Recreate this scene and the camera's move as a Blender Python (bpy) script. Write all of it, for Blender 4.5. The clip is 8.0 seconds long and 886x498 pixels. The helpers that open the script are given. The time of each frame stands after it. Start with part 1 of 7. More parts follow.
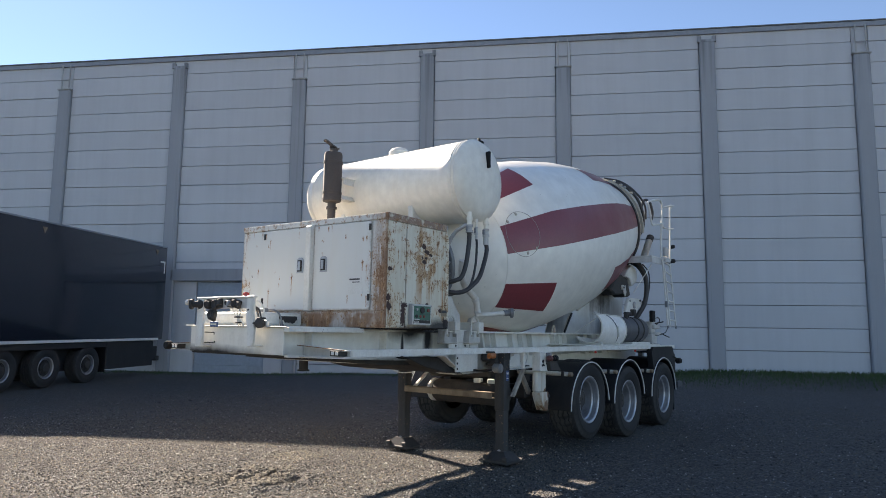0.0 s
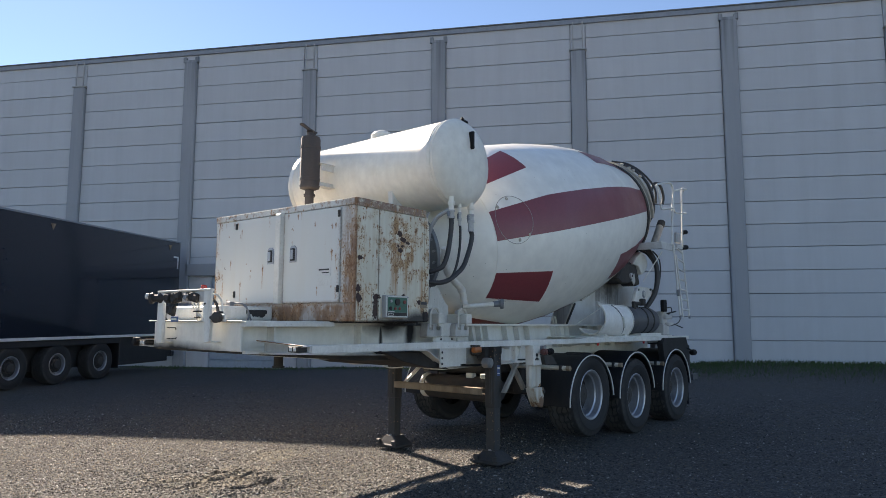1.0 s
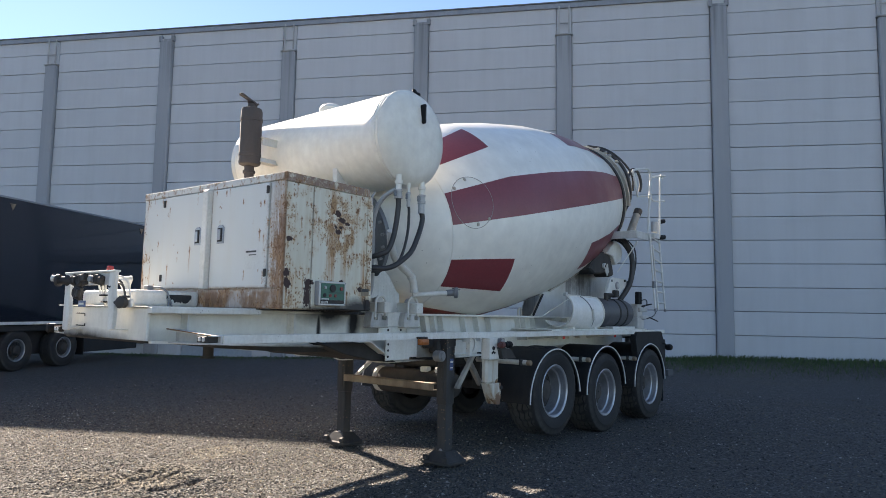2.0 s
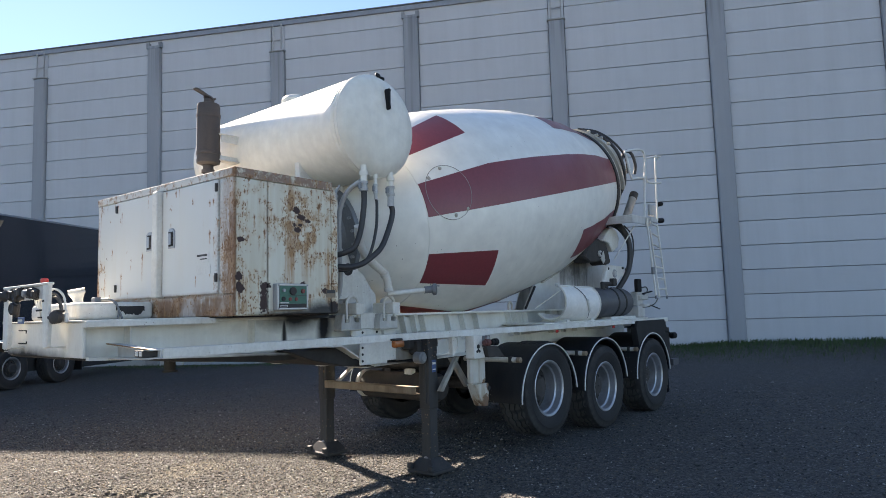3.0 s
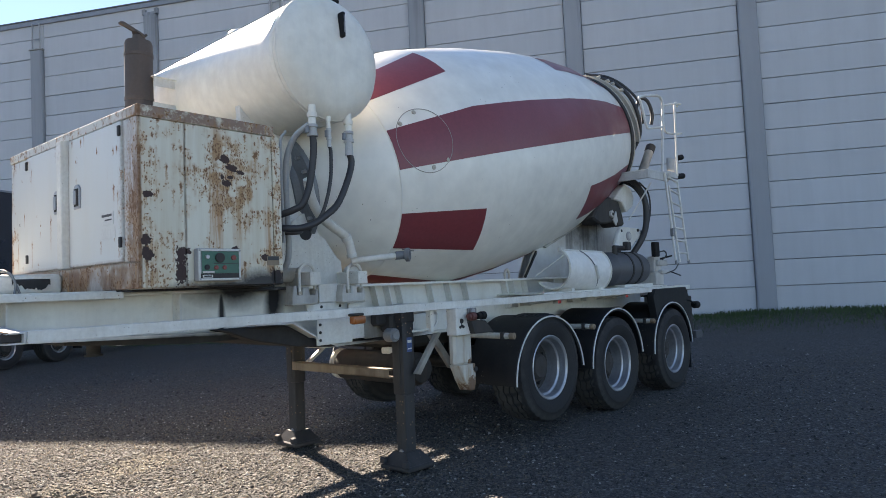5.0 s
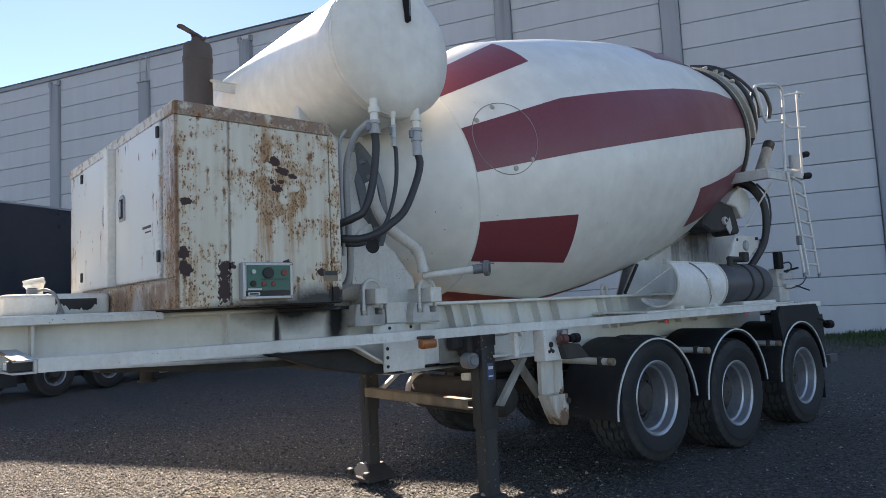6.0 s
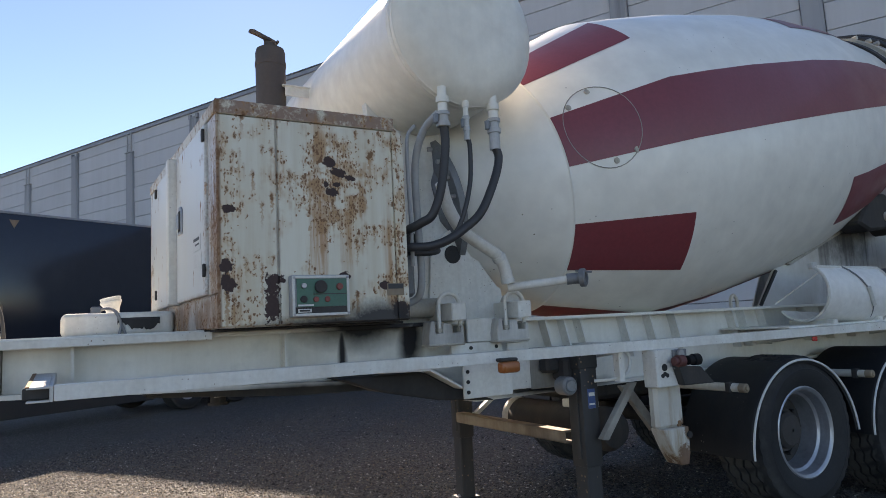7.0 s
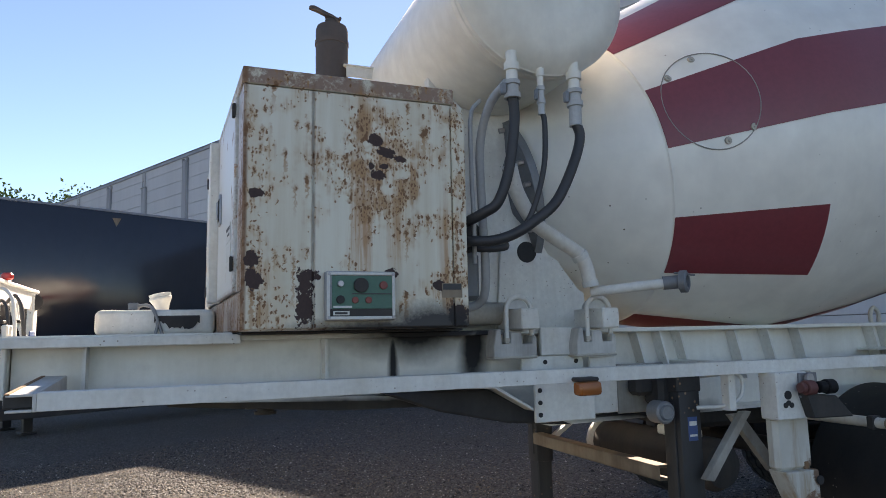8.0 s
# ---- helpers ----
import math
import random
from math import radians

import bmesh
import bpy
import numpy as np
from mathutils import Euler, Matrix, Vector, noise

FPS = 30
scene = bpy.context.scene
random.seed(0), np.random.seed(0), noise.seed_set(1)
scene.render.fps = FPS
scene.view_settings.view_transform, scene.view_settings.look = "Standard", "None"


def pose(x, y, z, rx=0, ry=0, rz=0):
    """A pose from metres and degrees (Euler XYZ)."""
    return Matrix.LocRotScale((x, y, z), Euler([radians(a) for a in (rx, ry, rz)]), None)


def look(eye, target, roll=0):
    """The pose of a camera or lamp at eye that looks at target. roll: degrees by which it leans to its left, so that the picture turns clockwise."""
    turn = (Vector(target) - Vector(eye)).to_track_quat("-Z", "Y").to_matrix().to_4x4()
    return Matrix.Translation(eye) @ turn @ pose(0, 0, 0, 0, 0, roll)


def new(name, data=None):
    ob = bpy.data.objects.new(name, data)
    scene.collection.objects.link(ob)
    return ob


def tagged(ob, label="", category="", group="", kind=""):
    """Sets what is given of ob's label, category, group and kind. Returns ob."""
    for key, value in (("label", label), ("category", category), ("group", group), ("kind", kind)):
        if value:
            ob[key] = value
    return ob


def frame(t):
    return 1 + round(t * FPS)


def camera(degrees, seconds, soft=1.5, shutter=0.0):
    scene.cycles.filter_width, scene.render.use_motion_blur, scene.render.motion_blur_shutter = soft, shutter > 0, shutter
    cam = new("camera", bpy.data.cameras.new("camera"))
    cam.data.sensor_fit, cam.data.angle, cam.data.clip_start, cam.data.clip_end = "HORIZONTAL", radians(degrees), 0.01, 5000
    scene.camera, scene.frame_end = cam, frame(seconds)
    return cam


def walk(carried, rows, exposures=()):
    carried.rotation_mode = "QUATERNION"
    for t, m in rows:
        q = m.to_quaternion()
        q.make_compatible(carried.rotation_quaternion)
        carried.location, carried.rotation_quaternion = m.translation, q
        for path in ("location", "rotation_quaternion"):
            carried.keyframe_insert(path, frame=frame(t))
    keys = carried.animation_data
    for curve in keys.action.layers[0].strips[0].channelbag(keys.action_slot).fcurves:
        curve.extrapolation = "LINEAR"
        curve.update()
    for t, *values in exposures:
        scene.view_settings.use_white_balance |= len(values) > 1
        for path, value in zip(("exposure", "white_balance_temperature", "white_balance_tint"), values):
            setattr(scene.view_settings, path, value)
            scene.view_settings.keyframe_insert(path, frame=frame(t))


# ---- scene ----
cam = camera(67.3, 8.0, soft=0.6)
PATH = [
    (0, (0.09, 0.016, 1.472), (-0.211, 1.979, 1.706), 0.7),
    (0.5, (0.258, 0.284, 1.448), (-0.068, 2.241, 1.696), -0.4),
    (1, (0.467, 0.516, 1.476), (0.082, 2.467, 1.687), 0.1),
    (1.5, (0.557, 0.804, 1.456), (0.201, 2.764, 1.634), 0.6),
    (1.7, (0.639, 0.926, 1.472), (0.282, 2.886, 1.654), 1.1),
    (2.8, (0.97, 1.487, 1.46), (0.561, 3.436, 1.646), -0.8),
    (3, (0.991, 1.564, 1.477), (0.597, 3.517, 1.651), -1.8),
    (3.5, (1.052, 1.838, 1.447), (0.692, 3.799, 1.607), -0.4),
    (4, (1.076, 2.063, 1.469), (0.723, 4.028, 1.597), -0.7),
    (4.2, (1.092, 2.146, 1.456), (0.711, 4.107, 1.549), -1.5),
    (5.3, (1.171, 2.754, 1.429), (0.624, 4.675, 1.53), -3.1),
    (5.5, (1.145, 2.899, 1.437), (0.509, 4.792, 1.549), -3.3),
    (6, (1.071, 3.189, 1.421), (0.342, 5.044, 1.584), -3.0),
    (6.5, (1.083, 3.521, 1.411), (0.143, 5.274, 1.624), -3.5),
    (7, (1.071, 3.776, 1.42), (0.012, 5.458, 1.646), -3.4),
    (7.5, (0.973, 4.049, 1.413), (-0.211, 5.643, 1.652), -0.9),
    (8, (0.891, 4.291, 1.432), (-0.397, 5.8, 1.683), -1.7),
]
walk(cam, [(t, look(eye, target, roll)) for t, eye, target, roll in PATH],
     exposures=[(0.0, 2.32, 8000, 13), (1.0, 2.22, 8000, 13), (1.6, 2.40, 8000, 13), (3.5, 2.58, 8050, 13), (5.5, 2.60, 8150, 14), (6.7, 2.32, 8400, 16), (8.0, 2.32, 8300, 16)])

# ---- light: low sun behind the warehouse, clear sky ----
SUN_AZ, SUN_EL = 134.5, 31.5
world = bpy.data.worlds.new("sky")
scene.world = world
world.use_nodes = True
wn = world.node_tree.nodes
sky = wn.new("ShaderNodeTexSky")
sky.sky_type = "NISHITA"
sky.sun_disc = False
sky.sun_elevation = radians(SUN_EL)
sky.sun_rotation = radians(90 - SUN_AZ)
sky.air_density, sky.dust_density, sky.ozone_density = 1.0, 0.12, 5.0
sky.altitude = 2000.0
wn["Background"].inputs["Strength"].default_value = 0.05
world.node_tree.links.new(sky.outputs[0], wn["Background"].inputs["Color"])

sun_data = bpy.data.lights.new("sun", "SUN")
sun_data.energy = 3.8
sun_data.angle = radians(0.55)
sun_data.color = (1.0, 0.955, 0.92)
sun = new("sun", sun_data)
_ce = math.cos(radians(SUN_EL))
SUN_DIR = Vector((_ce * math.cos(radians(SUN_AZ)), _ce * math.sin(radians(SUN_AZ)), math.sin(radians(SUN_EL))))
sun.matrix_world = look(SUN_DIR * 60, (0, 0, 0))


# ---- materials ----
class Nodes:
    """Small wrapper for building a node material."""

    def __init__(self, name):
        self.mat = bpy.data.materials.new(name)
        self.mat.use_nodes = True
        self.tree = self.mat.node_tree
        self.bsdf = self.tree.nodes["Principled BSDF"]
        self.coord = self.tree.nodes.new("ShaderNodeTexCoord")

    def plug(self, socket, value):
        if hasattr(value, "is_output"):
            self.tree.links.new(value, socket)
        elif isinstance(value, tuple) and len(value) == 3 and socket.type == "RGBA":
            socket.default_value = (*value, 1.0)
        else:
            socket.default_value = value

    def space(self, scale=(1, 1, 1), offset=(0, 0, 0)):
        n = self.tree.nodes.new("ShaderNodeMapping")
        self.plug(n.inputs["Vector"], self.coord.outputs["Object"])
        n.inputs["Scale"].default_value = scale
        n.inputs["Location"].default_value = offset
        return n.outputs[0]

    def noise(self, scale, detail=4.0, rough=0.55, vector=None):
        n = self.tree.nodes.new("ShaderNodeTexNoise")
        self.plug(n.inputs["Vector"], vector or self.coord.outputs["Object"])
        n.inputs["Scale"].default_value = scale
        n.inputs["Detail"].default_value = detail
        n.inputs["Roughness"].default_value = rough
        return n.outputs["Fac"]

    def voronoi(self, scale, feature="F1", out="Distance", vector=None):
        n = self.tree.nodes.new("ShaderNodeTexVoronoi")
        n.feature = feature
        self.plug(n.inputs["Vector"], vector or self.coord.outputs["Object"])
        n.inputs["Scale"].default_value = scale
        return n.outputs[out]

    def ramp(self, fac, lo, hi, a=0.0, b=1.0):
        n = self.tree.nodes.new("ShaderNodeMapRange")
        n.clamp = True
        self.plug(n.inputs["Value"], fac)
        n.inputs["From Min"].default_value, n.inputs["From Max"].default_value = lo, hi
        n.inputs["To Min"].default_value, n.inputs["To Max"].default_value = a, b
        return n.outputs[0]

    def math(self, op, a, b=0.0):
        n = self.tree.nodes.new("ShaderNodeMath")
        n.operation = op
        self.plug(n.inputs[0], a)
        self.plug(n.inputs[1], b)
        return n.outputs[0]

    def mix(self, fac, a, b):
        n = self.tree.nodes.new("ShaderNodeMix")
        n.data_type = "RGBA"
        self.plug(n.inputs[0], fac)
        self.plug(n.inputs[6], a)
        self.plug(n.inputs[7], b)
        return n.outputs[2]

    def axis(self, which, vector=None):
        n = self.tree.nodes.new("ShaderNodeSeparateXYZ")
        self.plug(n.inputs[0], vector or self.coord.outputs["Object"])
        return n.outputs[which]

    def ball(self, centre, size):
        """1 at a place, falling to 0 at the given half sizes."""
        m = self.tree.nodes.new("ShaderNodeMapping")
        m.vector_type = "TEXTURE"
        m.inputs["Location"].default_value = centre
        m.inputs["Scale"].default_value = size
        self.plug(m.inputs["Vector"], self.coord.outputs["Object"])
        l = self.tree.nodes.new("ShaderNodeVectorMath")
        l.operation = "LENGTH"
        self.plug(l.inputs[0], m.outputs[0])
        return self.ramp(l.outputs["Value"], 0.0, 1.0, 1.0, 0.0)

    def chance(self):
        return self.tree.nodes.new("ShaderNodeObjectInfo").outputs["Random"]

    def island(self):
        return self.tree.nodes.new("ShaderNodeNewGeometry").outputs["Random Per Island"]

    def bump(self, height, strength=0.3, distance=0.01):
        n = self.tree.nodes.new("ShaderNodeBump")
        n.inputs["Strength"].default_value = strength
        n.inputs["Distance"].default_value = distance
        self.plug(n.inputs["Height"], height)
        self.plug(self.bsdf.inputs["Normal"], n.outputs[0])

    def done(self, color, rough=0.5, metal=0.0, coat=0.0):
        self.plug(self.bsdf.inputs["Base Color"], color)
        self.plug(self.bsdf.inputs["Roughness"], rough)
        self.plug(self.bsdf.inputs["Metallic"], metal)
        if coat:
            self.bsdf.inputs["Coat Weight"].default_value = coat
            self.bsdf.inputs["Coat Roughness"].default_value = 0.12
        return self.mat


def worn(name, base, rough=0.5, dirt=(0.12, 0.10, 0.08), amount=0.4, grain=30.0, metal=0.0, relief=0.15, coat=0.0, specks=None):
    """Paint or metal with dirt in patches, streaks and fine grain."""
    n = Nodes(name)
    big = n.noise(1.7, 5.0, 0.6)
    streak = n.noise(1.0, 5.0, 0.65, n.space((9, 9, 0.9)))
    fine = n.noise(grain, 3.0)
    mask = n.math("MULTIPLY", n.ramp(n.math("ADD", n.math("MULTIPLY", big, 0.55), n.math("MULTIPLY", streak, 0.45)), 0.42, 0.75), amount)
    tone = n.mix(n.ramp(fine, 0.3, 0.7), tuple(c * 0.92 for c in base), tuple(min(1.0, c * 1.05) for c in base))
    col = n.mix(mask, tone, dirt)
    if specks:
        spot = n.ramp(n.voronoi(specks[0]), specks[1], specks[1] * 0.55)
        gate = n.ramp(n.noise(2.3, 3.0), 0.5, 0.62)
        col = n.mix(n.math("MULTIPLY", spot, gate), col, specks[2])
    n.bump(n.math("ADD", fine, n.math("MULTIPLY", big, 0.5)), relief, 0.004)
    return n.done(col, n.ramp(big, 0.3, 0.7, max(0.05, rough - 0.08), min(1, rough + 0.12)), metal, coat)


def rusty_paint(name):
    """White sheet metal: rust specks with runs below them, heavy on the edges and in a patch of the side."""
    n = Nodes(name)
    x, y, z = n.axis(0), n.axis(1), n.axis(2)
    side = n.ramp(y, 0.24, 0.22)
    across = n.math("ADD", x, y)              # runs along either wall of the box
    warp = n.math("SUBTRACT", n.noise(55.0, 4.0, 0.75), 0.5)
    warp2 = n.math("SUBTRACT", n.noise(50.0, 4.0, 0.75, n.space((1, 1, 1), (3.1, 1.7, 0.4))), 0.5)
    # where the rust is thick
    low = n.math("MULTIPLY", n.ramp(z, 1.60, 1.54), n.ramp(x, -3.635, -3.645))
    uneven = n.ramp(n.noise(3.2, 3.0, 0.6), 0.36, 0.54)
    low = n.math("MULTIPLY", low, n.math("MAXIMUM", n.ramp(z, 1.550, 1.568, 0.50, 1.0), uneven))
    foot = n.math("MULTIPLY", n.ramp(z, 1.52, 1.43), 0.4)
    corner = n.math("MULTIPLY", n.ramp(n.math("ADD", y, n.math("MULTIPLY", warp, 0.25)), 0.42, 0.29), n.ramp(x, -3.632, -3.642))
    corner = n.math("MULTIPLY", corner, n.ramp(z, 2.30, 2.0, 0.40, 1.0))
    patch = n.ramp(n.ball((-3.14, 0.21, 2.08), (0.30, 0.12, 0.34)), 0.0, 0.50)
    edge_l = n.math("MULTIPLY", n.math("MULTIPLY", n.ramp(x, -3.40, -3.58), side), 0.55)
    edge_r = n.math("MULTIPLY", n.ramp(x, -2.97, -2.78), 0.70)
    far_edge = n.math("MULTIPLY", n.math("MULTIPLY", n.ramp(y, 1.96, 2.13), n.ramp(z, 2.1, 1.75, 0.55, 1.0)), 0.9)
    door_edge = n.math("MULTIPLY", n.ramp(y, 0.62, 0.42), 0.30)
    lip = n.ramp(z, 2.372, 2.380)
    dens = n.math("ADD", n.math("MULTIPLY", side, 0.28), 0.14)
    for d in (low, foot, corner, patch, edge_l, edge_r, far_edge, door_edge):
        dens = n.math("MAXIMUM", dens, d)
    dens = n.math("MULTIPLY", dens, n.ramp(n.noise(8.0, 3.0, 0.6), 0.38, 0.62, 0.15, 1.25))
    thick = n.ramp(dens, 0.30, 0.85)

    def specks(scale, squash, share, size, fall, seed, dens):
        """Blisters of uneven size and, below each one, a thin run that fades."""
        v = n.tree.nodes.new("ShaderNodeCombineXYZ")
        wx = n.math("ADD", n.math("ADD", across, seed), n.math("MULTIPLY", warp, size * 3.4))
        wz = n.math("ADD", z, n.math("MULTIPLY", warp2, size * 3.4))
        n.plug(v.inputs[0], wx)
        n.plug(v.inputs[1], n.math("MULTIPLY", wz, squash))
        vor = n.tree.nodes.new("ShaderNodeTexVoronoi")
        vor.voronoi_dimensions = "2D"
        vor.inputs["Scale"].default_value = scale
        n.plug(vor.inputs["Vector"], v.outputs[0])
        cell, at = vor.outputs["Color"], vor.outputs["Position"]
        dx = n.math("ABSOLUTE", n.math("SUBTRACT", wx, n.axis(0, at)))
        dz = n.math("SUBTRACT", wz, n.math("DIVIDE", n.axis(1, at), squash))
        live = n.math("GREATER_THAN", n.math("ADD", n.axis(0, cell), n.math("MULTIPLY", dens, share)), 1.0)
        r = n.ramp(n.math("POWER", n.axis(1, cell), 2.5), 0.0, 1.0, size * 0.24, size * 0.84)
        dl = n.math("MULTIPLY", dz, 0.50)
        d = n.math("SQRT", n.math("ADD", n.math("MULTIPLY", dx, dx), n.math("MULTIPLY", dl, dl)))
        core = n.math("MULTIPLY", live, n.ramp(n.math("SUBTRACT", d, r), size * 0.12, -size * 0.12))
        rim = n.math("MULTIPLY", live, n.ramp(n.math("SUBTRACT", d, r), size * 0.75, 0.0))
        length = n.math("MULTIPLY", n.ramp(n.axis(2, cell), 0.0, 1.0, 0.2, 1.0), fall)
        down = n.math("DIVIDE", n.math("MULTIPLY", dz, -1.0), length)
        inside = n.math("MULTIPLY", n.ramp(down, -0.05, 0.02), n.ramp(down, 1.0, 0.1))
        run = n.math("MULTIPLY", n.math("MULTIPLY", live, inside), n.ramp(n.math("SUBTRACT", dx, n.math("MULTIPLY", r, 0.70)), size * 0.35, -size * 0.1))
        return core, rim, run

    sets = (specks(75.0, 1.0, 0.80, 0.0062, 0.012, 0.0, thick), specks(42.0, 0.50, 0.50, 0.0095, 0.06, 7.3, thick), specks(24.0, 0.35, 0.54, 0.0115, 0.15, 3.9, dens), specks(13.0, 0.24, 0.80, 0.0135, 0.34, 5.7, dens))
    core, rim, run = sets[0]
    for c, h, d in sets[1:]:
        core, rim, run = n.math("MAXIMUM", core, c), n.math("MAXIMUM", rim, h), n.math("MAXIMUM", run, d)
    fine = n.noise(75.0, 4.0)
    streak = n.noise(1.0, 6.0, 0.7, n.space((26, 26, 1.2)))
    runs = n.math("MULTIPLY", n.ramp(n.math("ADD", streak, n.math("MULTIPLY", dens, 0.24)), 0.60, 0.80), n.ramp(dens, 0.15, 0.6))
    crust = n.ramp(n.math("ADD", n.noise(30.0, 6.0, 0.75, n.space((1, 1, 0.5))), n.math("MAXIMUM", n.math("MULTIPLY", n.math("MAXIMUM", n.math("MULTIPLY", low, 0.6), corner), 0.20), n.math("MULTIPLY", patch, 0.08))), 0.71, 0.79)
    # paint: whiter on the doors, yellowed on the side
    paint = n.mix(n.noise(1.3, 4.0), (0.60, 0.60, 0.56), (0.68, 0.68, 0.64))
    paint = n.mix(n.math("MULTIPLY", side, 0.8), paint, n.mix(n.noise(2.1, 5.0), (0.67, 0.62, 0.475), (0.76, 0.72, 0.595)))
    paint = n.mix(n.math("MULTIPLY", n.ramp(n.noise(1.0, 4.0, 0.6, n.space((5, 5, 0.6))), 0.48, 0.78), 0.25), paint, (0.60, 0.52, 0.38))
    film = n.math("MULTIPLY", n.ramp(n.noise(1.0, 5.0, 0.65, n.space((11, 11, 0.7), (2.0, 0.0, 0.0))), 0.38, 0.68), side)
    paint = n.mix(n.math("MULTIPLY", film, 0.55), paint, (0.54, 0.44, 0.29))
    wash = n.math("MULTIPLY", n.ramp(dens, 0.25, 0.9), n.ramp(n.noise(8.0, 5.0, 0.7), 0.33, 0.66))
    paint = n.mix(n.math("MULTIPLY", wash, 0.74), paint, (0.60, 0.41, 0.225))
    tail = n.math("MULTIPLY", n.math("MAXIMUM", n.ball((-3.195, 0.21, 1.78), (0.075, 0.12, 0.32)), n.math("MAXIMUM", n.math("MULTIPLY", n.ball((-3.05, 0.21, 1.80), (0.05, 0.12, 0.26)), 0.7), n.math("MULTIPLY", n.ball((-2.83, 0.21, 1.72), (0.05, 0.12, 0.36)), 0.6))), n.ramp(streak, 0.40, 0.66))
    paint = n.mix(n.ramp(tail, 0.04, 0.50, 0.0, 0.80), paint, (0.44, 0.21, 0.085))
    chipped = n.noise(14.0, 6.0, 0.75)
    worn_lip = n.math("MAXIMUM", n.math("MULTIPLY", side, n.ramp(chipped, 0.36, 0.50)), n.ramp(chipped, 0.50, 0.60))
    paint = n.mix(n.math("MULTIPLY", lip, n.math("MULTIPLY", worn_lip, 0.92)), paint, n.mix(side, (0.34, 0.22, 0.14), n.mix(n.noise(40.0, 4.0, 0.7), (0.20, 0.115, 0.085), (0.33, 0.21, 0.155))))
    heavy = n.math("MULTIPLY", n.math("MAXIMUM", low, corner), n.ramp(n.math("ADD", n.noise(1.0, 5.0, 0.7, n.space((40, 40, 5))), n.math("MULTIPLY", low, 0.08)), 0.31, 0.50))
    paint = n.mix(n.math("MULTIPLY", heavy, 0.92), paint, n.mix(fine, (0.19, 0.092, 0.045), (0.36, 0.185, 0.085)))
    col = n.mix(n.math("MULTIPLY", n.math("MAXIMUM", runs, n.math("MAXIMUM", n.math("MULTIPLY", rim, 0.8), run)), 0.88), paint, (0.39, 0.20, 0.080))
    scab = n.math("MULTIPLY", heavy, n.ramp(n.noise(1.0, 5.0, 0.7, n.space((14, 14, 4), (0.7, 0.0, 0.0))), 0.40, 0.58))
    col = n.mix(n.math("MULTIPLY", scab, 0.85), col, n.mix(fine, (0.13, 0.066, 0.038), (0.28, 0.145, 0.072)))
    # rusted seams: the near corner, the joint of the side sheets and the edge of the door beside the post
    front = n.ramp(x, -3.640, -3.648)
    seams = n.math("MULTIPLY", n.ramp(n.math("ABSOLUTE", n.math("ADD", x, 3.384)), 0.012, 0.003), n.math("MULTIPLY", side, 0.7))
    for place, wide in ((0.222, 0.016), (1.103, 0.012)):
        seams = n.math("MAXIMUM", seams, n.math("MULTIPLY", n.ramp(n.math("ABSOLUTE", n.math("SUBTRACT", y, place)), wide, 0.003), front))
    seams = n.math("MAXIMUM", seams, n.math("MULTIPLY", n.ramp(x, -3.630, -3.642), n.math("MULTIPLY", side, 0.8)))
    seams = n.math("MULTIPLY", seams, n.ramp(n.noise(1.0, 5.0, 0.7, n.space((30, 30, 9), (1.3, 0.0, 0.0))), 0.40, 0.56))
    col = n.mix(n.math("MULTIPLY", seams, 0.85), col, n.mix(fine, (0.12, 0.060, 0.036), (0.30, 0.15, 0.07)))
    rust = n.mix(fine, (0.120, 0.060, 0.036), (0.27, 0.135, 0.065))
    blister = n.math("MAXIMUM", core, crust)
    col = n.mix(n.math("MULTIPLY", blister, 0.92), col, rust)
    # paint gone to dark primer beside the control panel, on the corner and in the patch
    bare = None
    for c, sz in (((-3.420, 0.21, 1.53), (0.060, 0.10, 0.17)), ((-3.395, 0.21, 1.635), (0.06, 0.10, 0.045)), ((-3.075, 0.21, 1.645), (0.040, 0.1, 0.030)), ((-3.61, 0.21, 1.615), (0.06, 0.08, 0.06)), ((-3.61, 0.21, 1.69), (0.055, 0.08, 0.05)),
                  ((-3.130, 0.21, 2.187), (0.050, 0.1, 0.038)), ((-3.088, 0.21, 2.145), (0.060, 0.1, 0.036)), ((-3.022, 0.21, 2.118), (0.032, 0.1, 0.024)), ((-3.150, 0.21, 2.084), (0.026, 0.1, 0.024)), ((-3.100, 0.21, 2.083), (0.028, 0.1, 0.020)), ((-3.118, 0.21, 2.043), (0.050, 0.1, 0.036)), ((-2.78, 0.21, 1.47), (0.075, 0.1, 0.075)), ((-3.60, 0.21, 1.945), (0.055, 0.1, 0.030)), ((-2.862, 0.21, 1.595), (0.036, 0.1, 0.030)),
                  ((-3.66, 1.99, 1.93), (0.1, 0.035, 0.085)), ((-3.66, 1.975, 1.85), (0.1, 0.02, 0.05))):
        b = n.ball(c, sz)
        bare = b if bare is None else n.math("MAXIMUM", bare, b)
    ragged = n.math("ADD", n.math("MULTIPLY", n.math("SUBTRACT", n.noise(17.0, 3.0), 0.5), 1.5), n.math("MULTIPLY", n.math("SUBTRACT", n.noise(70.0, 3.0), 0.5), 0.7))
    bare = n.math("MULTIPLY", n.ramp(bare, 0.0, 0.08), n.ramp(n.math("ADD", bare, ragged), 0.36, 0.44))
    col = n.mix(bare, col, n.mix(fine, (0.045, 0.028, 0.026), (0.085, 0.052, 0.045)))
